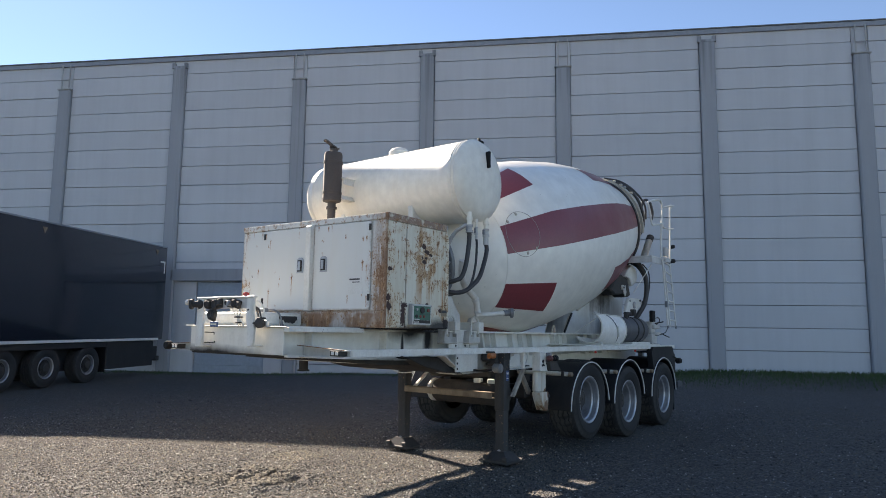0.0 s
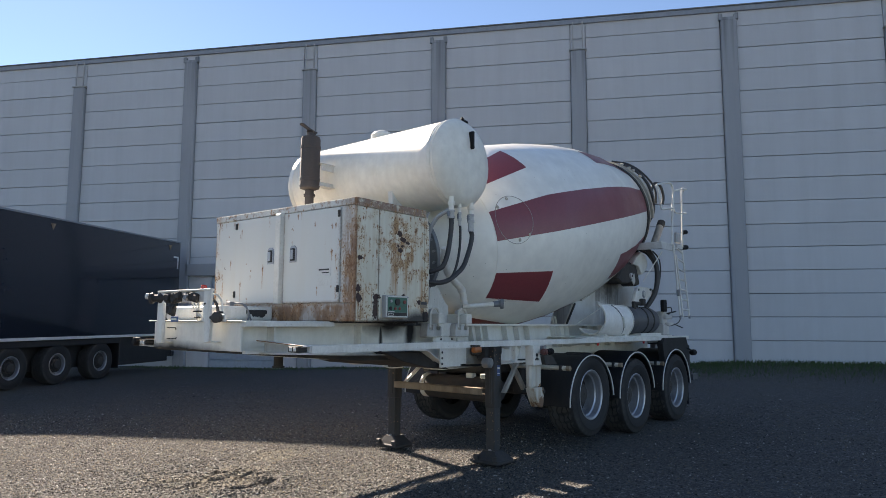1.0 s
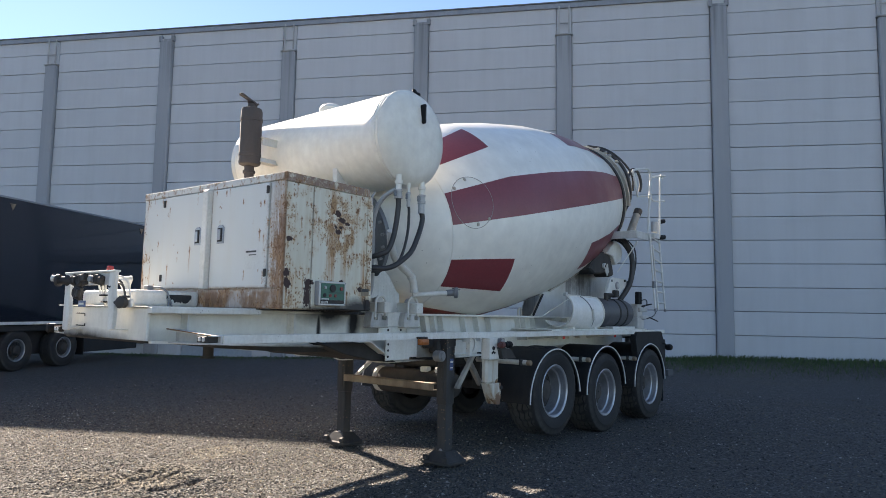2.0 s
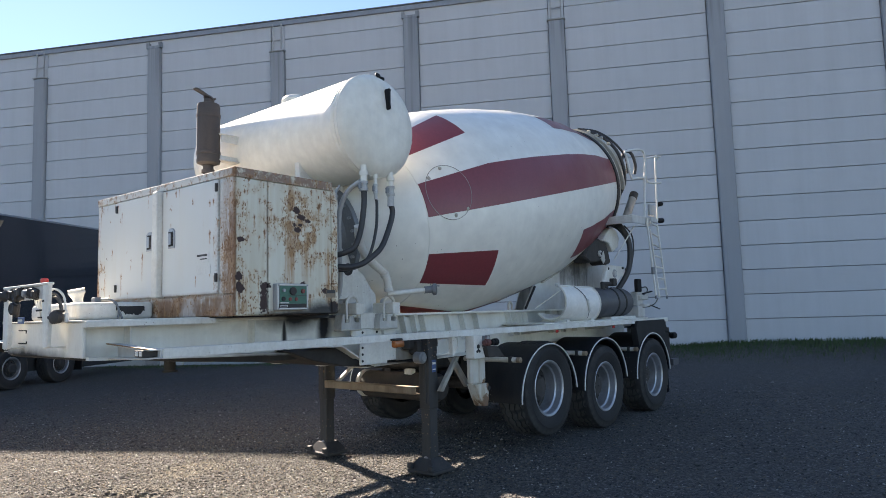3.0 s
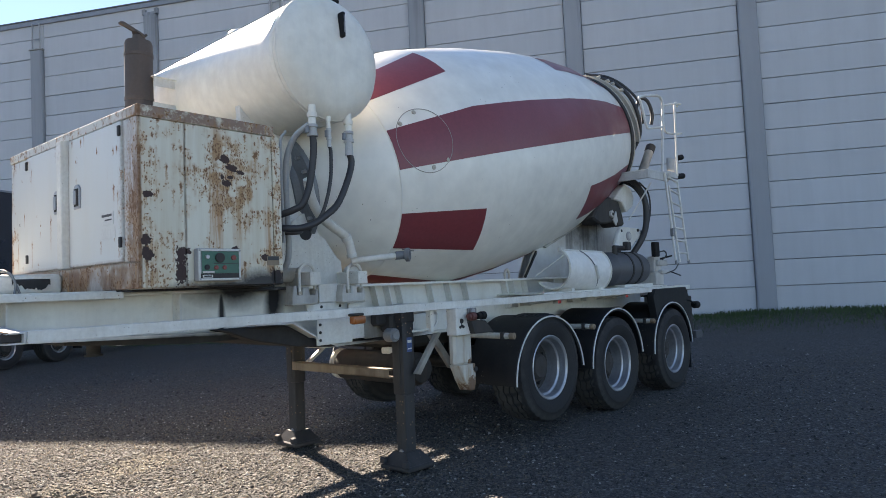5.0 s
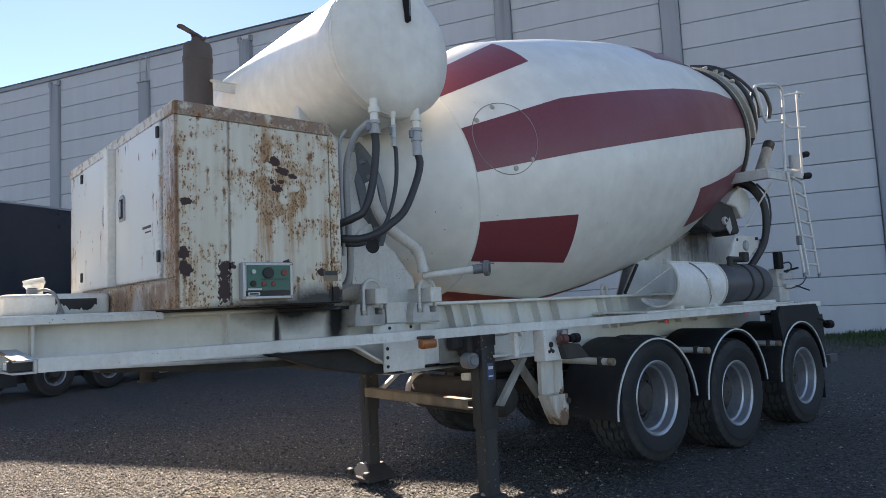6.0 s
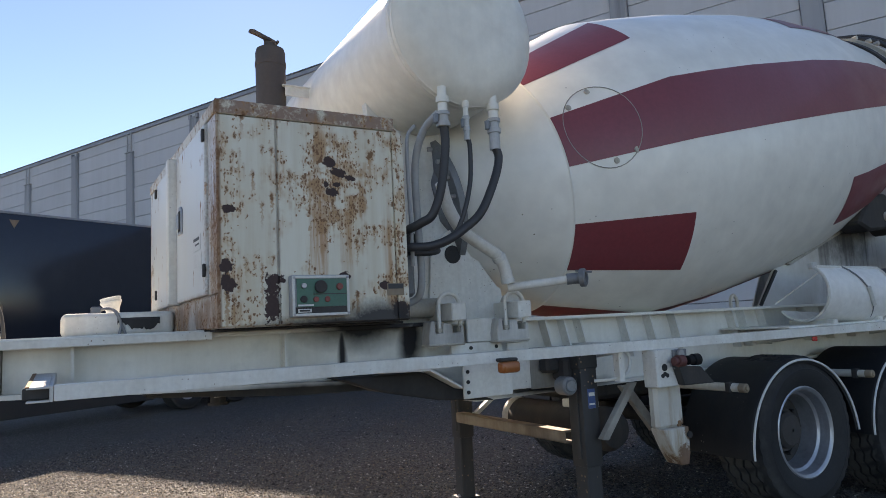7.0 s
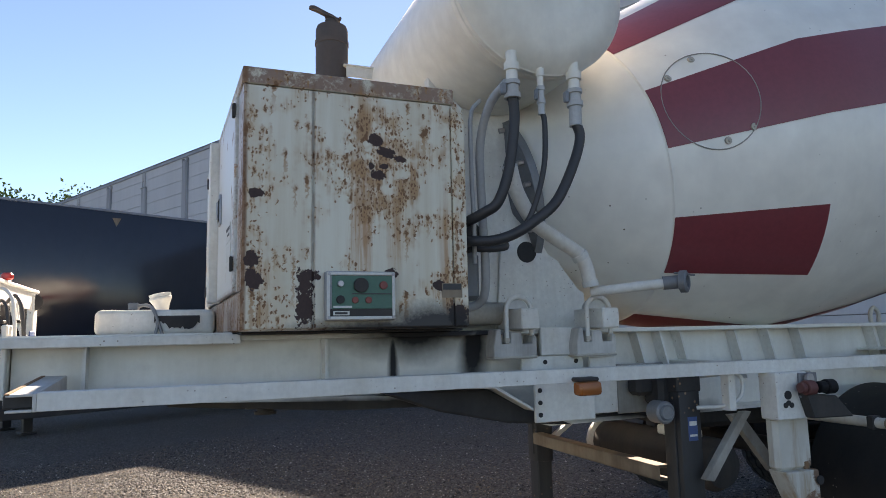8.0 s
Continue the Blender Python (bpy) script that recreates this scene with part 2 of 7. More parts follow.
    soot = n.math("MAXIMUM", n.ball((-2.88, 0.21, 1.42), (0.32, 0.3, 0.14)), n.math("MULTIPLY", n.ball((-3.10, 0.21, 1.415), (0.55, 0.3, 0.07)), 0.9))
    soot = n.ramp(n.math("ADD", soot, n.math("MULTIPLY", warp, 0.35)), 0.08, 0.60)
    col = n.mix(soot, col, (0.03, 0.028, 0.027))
    n.bump(n.math("SUBTRACT", n.math("ADD", n.noise(3.0, 2.0), n.math("MULTIPLY", blister, 0.30)), n.math("MULTIPLY", bare, 0.4)), 0.30, 0.006)
    rough = n.mix(n.math("MAXIMUM", blister, bare), n.mix(side, (0.38, 0.38, 0.38), (0.48, 0.48, 0.48)), (0.9, 0.9, 0.9))
    rough = n.mix(lip, rough, (0.9, 0.9, 0.9))
    return n.done(col, rough)


def dull(mat, level):
    """Less gloss for dusty dark surfaces."""
    mat.node_tree.nodes["Principled BSDF"].inputs["Specular IOR Level"].default_value = level
    return mat


def wall_concrete(name, base, stain, streaks=0.0):
    """Weathered precast concrete: cloudy tone, rain runs, grime along the edges of each piece; columns also carry dark drips."""
    n = Nodes(name)
    place = n.coord.outputs["Object"]
    info = n.tree.nodes.new("ShaderNodeObjectInfo")
    where = n.tree.nodes.new("ShaderNodeVectorMath")
    n.plug(where.inputs[0], place)
    n.plug(where.inputs[1], info.outputs["Location"])
    at = where.outputs[0]
    big = n.noise(0.35, 5.0, 0.6, at)
    mid = n.noise(1.6, 5.0, 0.65, at)
    m = n.tree.nodes.new("ShaderNodeMapping")
    n.plug(m.inputs["Vector"], at)
    m.inputs["Scale"].default_value = (2.2, 2.2, 0.16)
    run = n.noise(1.0, 6.0, 0.65, m.outputs[0])
    fine = n.noise(60.0, 4.0)
    tone = n.mix(n.chance(), tuple(c * 0.955 for c in base), tuple(c * 1.03 for c in base))
    col = n.mix(n.math("MULTIPLY", n.ramp(run, 0.42, 0.78), 0.32), tone, stain)
    col = n.mix(n.math("MULTIPLY", n.ramp(big, 0.4, 0.75), 0.28), col, tuple(c * 0.84 for c in base))
    col = n.mix(n.math("MULTIPLY", n.ramp(mid, 0.55, 0.80), 0.30), col, tuple(c * 0.80 for c in base))
    if streaks:
        m = n.tree.nodes.new("ShaderNodeMapping")
        n.plug(m.inputs["Vector"], at)
        m.inputs["Scale"].default_value = (7.0, 7.0, 0.12)
        drip = n.noise(1.0, 4.0, 0.6, m.outputs[0])
        col = n.mix(n.math("MULTIPLY", n.ramp(drip, 0.60, 0.72), streaks), col, tuple(c * 0.60 for c in base))
        head = n.math("MULTIPLY", n.ramp(n.axis(2), 8.6, 11.0), n.ramp(drip, 0.40, 0.62))
        col = n.mix(n.math("MULTIPLY", head, 0.75), col, tuple(c * 0.35 for c in base))
    n.bump(n.math("ADD", fine, n.math("MULTIPLY", n.noise(7.0), 0.6)), 0.35, 0.006)
    return n.done(col, 0.85)


def gravel_ground(name):
    """Packed grey gravel: pebbles of two sizes, dust in patches."""
    n = Nodes(name)
    a = n.voronoi(38.0)
    acol = n.voronoi(38.0, out="Color")
    b = n.voronoi(85.0)
    bcol = n.voronoi(85.0, out="Color")
    pick = n.ramp(n.noise(30.0, 2.0), 0.46, 0.54)
    val = n.mix(pick, acol, bcol)
    v = n.axis(0, val)
    hue = n.axis(1, val)
    stone = n.mix(n.ramp(v, 0.0, 1.0), (0.048, 0.047, 0.047), (0.215, 0.208, 0.200))
    stone = n.mix(n.math("MULTIPLY", n.ramp(hue, 0.72, 0.95), 0.6), stone, (0.13, 0.10, 0.075))
    stone = n.mix(n.ramp(v, 0.93, 0.97), stone, (0.34, 0.33, 0.31))
    gap = n.math("MAXIMUM", n.ramp(a, 0.45, 0.75), n.math("MULTIPLY", n.ramp(b, 0.5, 0.8), 0.6))
    col = n.mix(n.math("MULTIPLY", gap, 0.72), stone, (0.036, 0.035, 0.035))
    dust = n.math("MULTIPLY", n.ramp(n.noise(0.55, 5.0, 0.6), 0.5, 0.72), 0.4)
    col = n.mix(dust, col, (0.115, 0.096, 0.066))
    sand = n.math("MAXIMUM", n.ball((-2.72, 6.40, 0.0), (0.50, 0.70, 1.0)), n.math("MAXIMUM", n.ball((-3.2, 6.25, 0.0), (0.45, 0.40, 1.0)), n.ball((-2.75, 7.5, 0.0), (0.45, 0.60, 1.0))))
    col = n.mix(n.math("MULTIPLY", n.ramp(n.math("ADD", sand, n.math("MULTIPLY", n.math("SUBTRACT", n.noise(6.0, 4.0), 0.5), 0.5)), 0.15, 0.6), 0.70), col, (0.185, 0.158, 0.112))
    col = n.mix(n.math("MULTIPLY", n.ramp(n.noise(0.16, 4.0), 0.45, 0.7), 0.35), col, (0.060, 0.060, 0.061))
    h = n.math("ADD", n.math("MULTIPLY", a, -1.0), n.math("MULTIPLY", b, -0.45))
    n.bump(n.math("ADD", h, n.math("MULTIPLY", n.noise(9.0, 4.0), 0.5)), 1.0, 0.035)
    return n.done(col, 0.93)


M_WHITE = worn("white_paint", (0.75, 0.74, 0.685), 0.45, (0.34, 0.26, 0.16), 0.55, 45, 0, 0.08, specks=(36.0, 0.13, (0.16, 0.09, 0.055)))
M_DRUM = worn("drum_paint", (0.83, 0.81, 0.735), 0.36, (0.55, 0.50, 0.42), 0.20, 6, 0, 0.02, coat=0.2, specks=(13.0, 0.075, (0.12, 0.085, 0.06)))
M_RED = worn("red_paint", (0.235, 0.048, 0.056), 0.38, (0.17, 0.045, 0.05), 0.4, 40, 0, 0.08, coat=0.2)
M_TANK = worn("tank_paint", (0.83, 0.80, 0.71), 0.40, (0.55, 0.46, 0.32), 0.34, 12, 0, 0.02, coat=0.15)
M_RUSTY = rusty_paint("rusty_white_sheet")


def beam_paint():
    """White chassis paint with sprayed soot; the band below the engine box also holds painted shade."""
    n = Nodes("beam_paint")
    big = n.noise(1.7, 5.0, 0.6)
    streak = n.noise(1.0, 5.0, 0.65, n.space((9, 9, 0.9)))
    fine = n.noise(45.0, 3.0)
    tone = n.mix(fine, (0.71, 0.69, 0.62), (0.81, 0.79, 0.715))
    col = n.mix(n.math("MULTIPLY", n.ramp(n.math("ADD", n.math("MULTIPLY", big, 0.5), n.math("MULTIPLY", streak, 0.5)), 0.42, 0.72), 0.4), tone, (0.42, 0.36, 0.27))
    soot = None
    # wide flat balls under the box also put the flange's shade in
    for c, sz in (((-2.95, 0.55, 1.26), (0.036, 0.4, 0.36)), ((-2.86, 0.5, 1.43), (0.42, 0.5, 0.20)), ((-2.55, 0.55, 1.34), (0.11, 0.4, 0.32)), ((-2.70, 0.5, 1.42), (0.42, 0.4, 0.10)), ((-4.47, 1.5, 1.17), (0.12, 0.9, 0.10)), ((-3.4, 0.55, 1.10), (1.3, 0.3, 0.06)), ((-1.66, 0.5, 1.10), (0.18, 0.4, 0.14)), ((-1.60, 0.55, 0.985), (0.60, 0.4, 0.06))):
        b = n.ball(c, sz)
        soot = b if soot is None else n.math("MAXIMUM", soot, b)
    soot = n.ramp(n.math("ADD", n.math("MULTIPLY", soot, 1.6), n.math("MULTIPLY", n.math("SUBTRACT", n.noise(9.0, 5.0), 0.5), 0.7)), 0.05, 1.05)
    col = n.mix(soot, col, (0.022, 0.021, 0.022))
    n.bump(fine, 0.12, 0.004)
    return n.done(col, n.ramp(soot, 0.0, 1.0, 0.45, 0.8))


M_BEAM = beam_paint()
M_SEAM2 = worn("cement_stained_paint", (0.52, 0.48, 0.40), 0.7, (0.22, 0.18, 0.14), 0.7, 60, 0, 0.3)
M_CLEAT = worn("grimy_cleat", (0.60, 0.58, 0.53), 0.6, (0.09, 0.075, 0.065), 0.95, 22, 0, 0.35)
M_DUSTY = worn("dusty_white_paint", (0.60, 0.59, 0.56), 0.7, (0.30, 0.27, 0.23), 0.75, 30, 0, 0.2)
# darkened white paint: grime, plus shade put in for the ram and braces
M_GRIMY_SHADED = worn("grimy_shaded_white", (0.38, 0.36, 0.315), 0.65, (0.09, 0.065, 0.05), 1.0, 35, 0, 0.25)


def greased_plate():
    """Dusty white plate with grease thrown and run down from the rollers above it."""
    n = Nodes("greased_white_plate")
    x, z = n.axis(0), n.axis(2)
    fine, big = n.noise(30.0, 3.0), n.noise(1.9, 5.0, 0.6)
    col = n.mix(n.ramp(big, 0.4, 0.7), (0.60, 0.59, 0.56), (0.42, 0.39, 0.34))
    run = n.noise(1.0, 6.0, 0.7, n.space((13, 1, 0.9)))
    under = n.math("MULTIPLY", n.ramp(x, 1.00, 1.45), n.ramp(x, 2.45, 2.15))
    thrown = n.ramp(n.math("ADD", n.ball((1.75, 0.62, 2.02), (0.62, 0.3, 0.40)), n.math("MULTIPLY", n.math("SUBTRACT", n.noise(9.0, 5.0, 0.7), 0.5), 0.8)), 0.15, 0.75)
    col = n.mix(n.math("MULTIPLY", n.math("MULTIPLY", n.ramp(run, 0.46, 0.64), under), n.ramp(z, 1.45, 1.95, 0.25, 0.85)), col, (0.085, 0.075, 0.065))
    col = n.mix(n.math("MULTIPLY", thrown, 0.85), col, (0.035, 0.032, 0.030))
    n.bump(n.math("ADD", fine, big), 0.2, 0.004)
    return n.done(col, n.ramp(big, 0.3, 0.7, 0.6, 0.8))


M_GREASED = greased_plate()
M_AIRTANK = worn("air_tank_grey", (0.085, 0.088, 0.095), 0.45, (0.10, 0.09, 0.08), 0.5, 40)
M_CHUTE = worn("chute_white", (0.82, 0.81, 0.77), 0.4, (0.5, 0.44, 0.36), 0.3, 20, 0, 0.06)
# near-black: soot, peeled paint, open holes, and the painted shade under the engine box
M_SOOT_SHADE = worn("soot_and_shade_black", (0.05, 0.048, 0.047), 0.75, (0.02, 0.02, 0.02), 0.6, 50)
M_GREY = worn("grey_steel", (0.22, 0.23, 0.24), 0.5, (0.10, 0.09, 0.08), 0.5, 60, 0.3)
M_STEEL = worn("bare_steel", (0.42, 0.42, 0.43), 0.38, (0.16, 0.12, 0.09), 0.45, 60, 0.8)
M_FITTING = worn("dull_zinc", (0.50, 0.50, 0.48), 0.55, (0.14, 0.11, 0.09), 0.7, 70, 0.15, 0.2)
M_RIM = worn("rim_silver", (0.46, 0.48, 0.51), 0.36, (0.14, 0.12, 0.10), 0.75, 40, 0.65)
M_RUST = worn("rusted_steel", (0.22, 0.11, 0.055), 0.85, (0.36, 0.27, 0.16), 0.7, 35, 0.1, 0.5)
M_BARRUST = worn("rust_stained_bar", (0.29, 0.225, 0.155), 0.75, (0.10, 0.050, 0.028), 1.0, 30, 0.0, 0.4)
M_DISC = worn("wheel_disc", (0.040, 0.036, 0.033), 0.65, (0.11, 0.10, 0.095), 0.5, 45, 0.2, 0.25)
M_BLACKSTEEL = worn("dirty_black_steel", (0.042, 0.041, 0.041), 0.6, (0.13, 0.11, 0.09), 0.55, 45)
M_LEG = worn("dusty_black_leg", (0.026, 0.026, 0.028), 0.6, (0.085, 0.078, 0.068), 0.65, 35, 0, 0.3, specks=(28.0, 0.22, (0.26, 0.17, 0.10)))
M_MUFFLER = worn("muffler_steel", (0.088, 0.076, 0.070), 0.75, (0.155, 0.105, 0.078), 0.5, 50, 0.2)


def tyre_rubber():
    """Black rubber, dusty on the tread and in an uneven ring on the sidewall."""
    n = Nodes("tyre_rubber")
    fine = n.noise(60.0, 4.0)
    big = n.noise(2.6, 5.0, 0.65)
    across = n.math("MULTIPLY", n.axis(0), n.axis(0))
    up = n.math("MULTIPLY", n.axis(2), n.axis(2))
    reach = n.math("ADD", n.math("SQRT", n.math("ADD", across, up), 0.0), n.math("MULTIPLY", n.math("SUBTRACT", big, 0.5), 0.05))
    ring = n.math("MULTIPLY", n.ramp(reach, 0.405, 0.440), n.ramp(reach, 0.482, 0.460))
    ring = n.math("MULTIPLY", ring, n.ramp(n.noise(3.4, 4.0, 0.6), 0.38, 0.62))
    tread = n.math("MULTIPLY", n.ramp(reach, 0.486, 0.492), 0.75)
    dust = n.math("MAXIMUM", n.math("MULTIPLY", ring, 0.65), n.math("MAXIMUM", tread, n.math("MULTIPLY", n.ramp(big, 0.45, 0.75), 0.35)))
    col = n.mix(dust, n.mix(fine, (0.024, 0.024, 0.025), (0.034, 0.034, 0.035)), n.mix(fine, (0.070, 0.067, 0.063), (0.105, 0.100, 0.093)))
    n.bump(fine, 0.2, 0.003)
    return n.done(col, n.ramp(dust, 0.0, 1.0, 0.66, 0.9))


M_RUBBER = tyre_rubber()
M_HOSE = worn("hose_rubber", (0.034, 0.034, 0.036), 0.5, (0.10, 0.095, 0.09), 0.5, 70)
M_PLASTIC = worn("black_plastic", (0.010, 0.010, 0.011), 0.6, (0.035, 0.032, 0.028), 0.35, 45)
M_GREYPIPE = worn("grey_hose", (0.42, 0.42, 0.41), 0.55, (0.2, 0.18, 0.15), 0.5, 50)
M_PANELGREY = worn("panel_grey", (0.36, 0.37, 0.37), 0.45, (0.15, 0.12, 0.10), 0.35, 60)
M_GREEN = worn("panel_green", (0.04, 0.155, 0.105), 0.4, (0.06, 0.09, 0.075), 0.6, 50)
M_BUTTON = worn("worn_red_button", (0.26, 0.060, 0.045), 0.45, (0.10, 0.05, 0.045), 0.6, 60)
M_ORANGE = worn("orange_lens", (0.38, 0.11, 0.025), 0.25, (0.20, 0.08, 0.04), 0.7, 40)
M_KNOB = worn("dull_red_knob", (0.15, 0.035, 0.03), 0.55, (0.10, 0.07, 0.06), 0.7, 60)
M_GUARD = worn("splashed_mudguard", (0.017, 0.018, 0.020), 0.5, (0.050, 0.047, 0.043), 0.5, 45, specks=(26.0, 0.13, (0.26, 0.25, 0.23)))
M_TUBE = worn("scuffed_white_tube", (0.60, 0.58, 0.52), 0.55, (0.12, 0.08, 0.05), 0.8, 30, 0, 0.2, specks=(30.0, 0.22, (0.10, 0.06, 0.04)))


def bracket_paint():
    """White paint on a bracket, rusted through towards its foot."""
    n = Nodes("rusting_white_bracket")
    fine = n.noise(40.0, 4.0, 0.7)
    tone = n.mix(n.noise(6.0, 5.0, 0.65), (0.46, 0.43, 0.37), (0.70, 0.68, 0.61))
    rot = n.math("MAXIMUM", n.ball((-1.15, 0.0, 0.57), (0.12, 0.25, 0.13)), n.math("MULTIPLY", n.ball((-1.12, 0.0, 0.72), (0.06, 0.25, 0.13)), 0.8))
    rot = n.ramp(n.math("ADD", rot, n.math("MULTIPLY", n.math("SUBTRACT", n.noise(24.0, 5.0, 0.75), 0.5), 1.6)), 0.30, 0.52)
    stain = n.ramp(n.math("ADD", n.noise(1.0, 5.0, 0.65, n.space((20, 20, 2.0))), n.ramp(n.axis(2), 0.90, 0.55, 0.0, 0.25)), 0.55, 0.78)
    col = n.mix(n.math("MULTIPLY", stain, 0.7), tone, (0.36, 0.24, 0.13))
    col = n.mix(n.math("MULTIPLY", rot, 0.92), col, n.mix(fine, (0.10, 0.052, 0.034), (0.26, 0.13, 0.06)))
    n.bump(fine, 0.3, 0.004)
    return n.done(col, n.ramp(rot, 0.0, 1.0, 0.55, 0.85))


M_FOOT = bracket_paint()
for _m in (M_PLASTIC, M_RUBBER, M_BLACKSTEEL, M_SOOT_SHADE, M_GUARD):
    dull(_m, 0.2)
M_REDLENS = worn("red_lens", (0.58, 0.04, 0.03), 0.2, (0.2, 0.03, 0.02), 0.3, 40)
M_PALE = worn("pale_sticker", (0.66, 0.66, 0.62), 0.5, (0.4, 0.36, 0.3), 0.4, 60)
M_DARKINK = worn("dark_print", (0.05, 0.05, 0.05), 0.6, (0.1, 0.08, 0.07), 0.3, 60)
M_BLUE = worn("blue_plate", (0.035, 0.085, 0.22), 0.45, (0.1, 0.1, 0.12), 0.3, 60)
M_BLACKBODY = worn("glossy_black_panel", (0.014, 0.019, 0.030), 0.10, (0.03, 0.03, 0.032), 0.20, 6, 0, 0.015, coat=0.2)
M_SKIRT = worn("dark_underbody", (0.02, 0.021, 0.023), 0.6, (0.05, 0.05, 0.048), 0.4, 30)
M_STRIP = worn("white_strip", (0.70, 0.70, 0.68), 0.45, (0.4, 0.38, 0.34), 0.4, 30)
M_PANEL = wall_concrete("concrete_panel", (0.53, 0.535, 0.545), (0.36, 0.36, 0.36))
M_COLUMN = wall_concrete("concrete_column", (0.34, 0.35, 0.365), (0.20, 0.205, 0.21), 0.6)
M_JOINT = wall_concrete("joint_shadow", (0.20, 0.20, 0.205), (0.13, 0.13, 0.13))
M_ROOFTRIM = worn("roof_trim", (0.16, 0.17, 0.18), 0.5, (0.1, 0.1, 0.1), 0.4, 10)
M_GREYSHEET = worn("fascia_sheet", (0.27, 0.29, 0.32), 0.5, (0.16, 0.17, 0.18), 0.5, 10)
M_DOORBLUE = worn("door_sheet", (0.34, 0.40, 0.46), 0.5, (0.25, 0.25, 0.25), 0.4, 10)
M_GROUND = gravel_ground("gravel")
M_BARK = worn("bark", (0.10, 0.075, 0.05), 0.9, (0.05, 0.04, 0.03), 0.6, 12, 0, 0.8)


def leaf_material(name, a, b):
    n = Nodes(name)
    n.bsdf.inputs["Subsurface Weight"].default_value = 0.0
    return n.done(n.mix(n.island(), a, b), 0.6)


M_LEAF = leaf_material("leaves", (0.045, 0.085, 0.02), (0.11, 0.15, 0.045))
M_GRASS = leaf_material("grass_blades", (0.035, 0.075, 0.020), (0.075, 0.105, 0.035))


def stone_material():
    n = Nodes("loose_stone")
    r = n.island()
    col = n.mix(n.math("POWER", r, 1.5), (0.028, 0.027, 0.026), (0.180, 0.168, 0.148))
    col = n.mix(n.ramp(n.math("FRACT", n.math("MULTIPLY", r, 17.0)), 0.8, 0.9), col, (0.19, 0.155, 0.115))
    col = n.mix(n.ramp(n.math("FRACT", n.math("MULTIPLY", r, 53.0)), 0.95, 0.96), col, (0.40, 0.385, 0.35))
    return n.done(col, 0.85)


M_STONE = stone_material()


# ---- mesh building ----
def add_box(bm, x0, x1, y0, y1, z0, z1, b=0.004, seg=1, m=None):
    c = Matrix.LocRotScale(((x0 + x1) / 2, (y0 + y1) / 2, (z0 + z1) / 2), None, (abs(x1 - x0), abs(y1 - y0), abs(z1 - z0)))
    vs = bmesh.ops.create_cube(bm, size=1.0, matrix=(m @ c) if m else c)["verts"]
    if b:
        es = list({e for v in vs for e in v.link_edges})
        bmesh.ops.bevel(bm, geom=es, offset=b, segments=seg, affect="EDGES", profile=0.5)


def smooth_line(pts, k=6):
    """Catmull-Rom points through pts."""
    p = [Vector(q) for q in pts]
    p = [p[0] * 2 - p[1]] + p + [p[-1] * 2 - p[-2]]
    out = []
    for i in range(1, len(p) - 2):
        for j in range(k):
            t = j / k
            a, b, c, d = p[i - 1], p[i], p[i + 1], p[i + 2]
            out.append(0.5 * (2 * b + (c - a) * t + (2 * a - 5 * b + 4 * c - d) * t * t + (3 * b - a - 3 * c + d) * t ** 3))
    out.append(p[-2])
    return out


def add_tube(bm, pts, r, n=10, radii=None):
    p = [Vector(q) for q in pts]
    rings = []
    d = (p[1] - p[0]).normalized()
    side = d.orthogonal().normalized()
    for i, q in enumerate(p):
        a = p[min(i + 1, len(p) - 1)] - p[max(i - 1, 0)]
        a.normalize()
        side = (side - a * side.dot(a)).normalized()
        other = a.cross(side)
        rr = radii[i] if radii else r
        rings.append([bm.verts.new(q + (side * math.cos(t) + other * math.sin(t)) * rr) for t in (2 * math.pi * k / n for k in range(n))])
    for u, w in zip(rings, rings[1:]):
        for k in range(n):
            bm.faces.new((u[k], u[(k + 1) % n], w[(k + 1) % n], w[k]))
    bm.faces.new(rings[0][::-1])
    bm.faces.new(rings[-1])


def add_cyl(bm, p0, p1, r, n=24, bev=0.0, r1=None):
    p0, p1 = Vector(p0), Vector(p1)
    r1 = r if r1 is None else r1
    if bev:
        d = (p1 - p0).normalized() * bev
        add_tube(bm, [p0, p0 + d, p1 - d, p1], r, n, [r - bev, r, r1, r1 - bev])
    else:
        add_tube(bm, [p0, p1], r, n, [r, r1])


def add_lathe(bm, prof, m=None, n=64, shut=True):
    """prof: (along, radius); the axis is x of m."""
    m = m or Matrix()
    rings = [[bm.verts.new(m @ Vector((s, -r * math.cos(t), r * math.sin(t)))) for t in (2 * math.pi * k / n for k in range(n))] for s, r in prof]
    for u, w in zip(rings, rings[1:]):
        for k in range(n):
            bm.faces.new((u[k], u[(k + 1) % n], w[(k + 1) % n], w[k]))
    if shut:
        bm.faces.new(rings[0][::-1])
        bm.faces.new(rings[-1])
    bmesh.ops.recalc_face_normals(bm, faces=bm.faces)


def add_prism(bm, poly, axis, t0, t1, b=0.0):
    """A polygon of two coordinates, drawn out along the third axis (0, 1 or 2)."""
    def place(q, t):
        c = list(q)
        c.insert(axis, t)
        return Vector(c)
    a = [bm.verts.new(place(q, t0)) for q in poly]
    c = [bm.verts.new(place(q, t1)) for q in poly]
    fs = [bm.faces.new(a), bm.faces.new(c[::-1])]
    for k in range(len(poly)):
        fs.append(bm.faces.new((a[k], c[k], c[(k + 1) % len(poly)], a[(k + 1) % len(poly)])))
    bmesh.ops.recalc_face_normals(bm, faces=fs)
    if b:
        bmesh.ops.bevel(bm, geom=list({e for f in fs for e in f.edges}), offset=b, segments=1, affect="EDGES", profile=0.5)


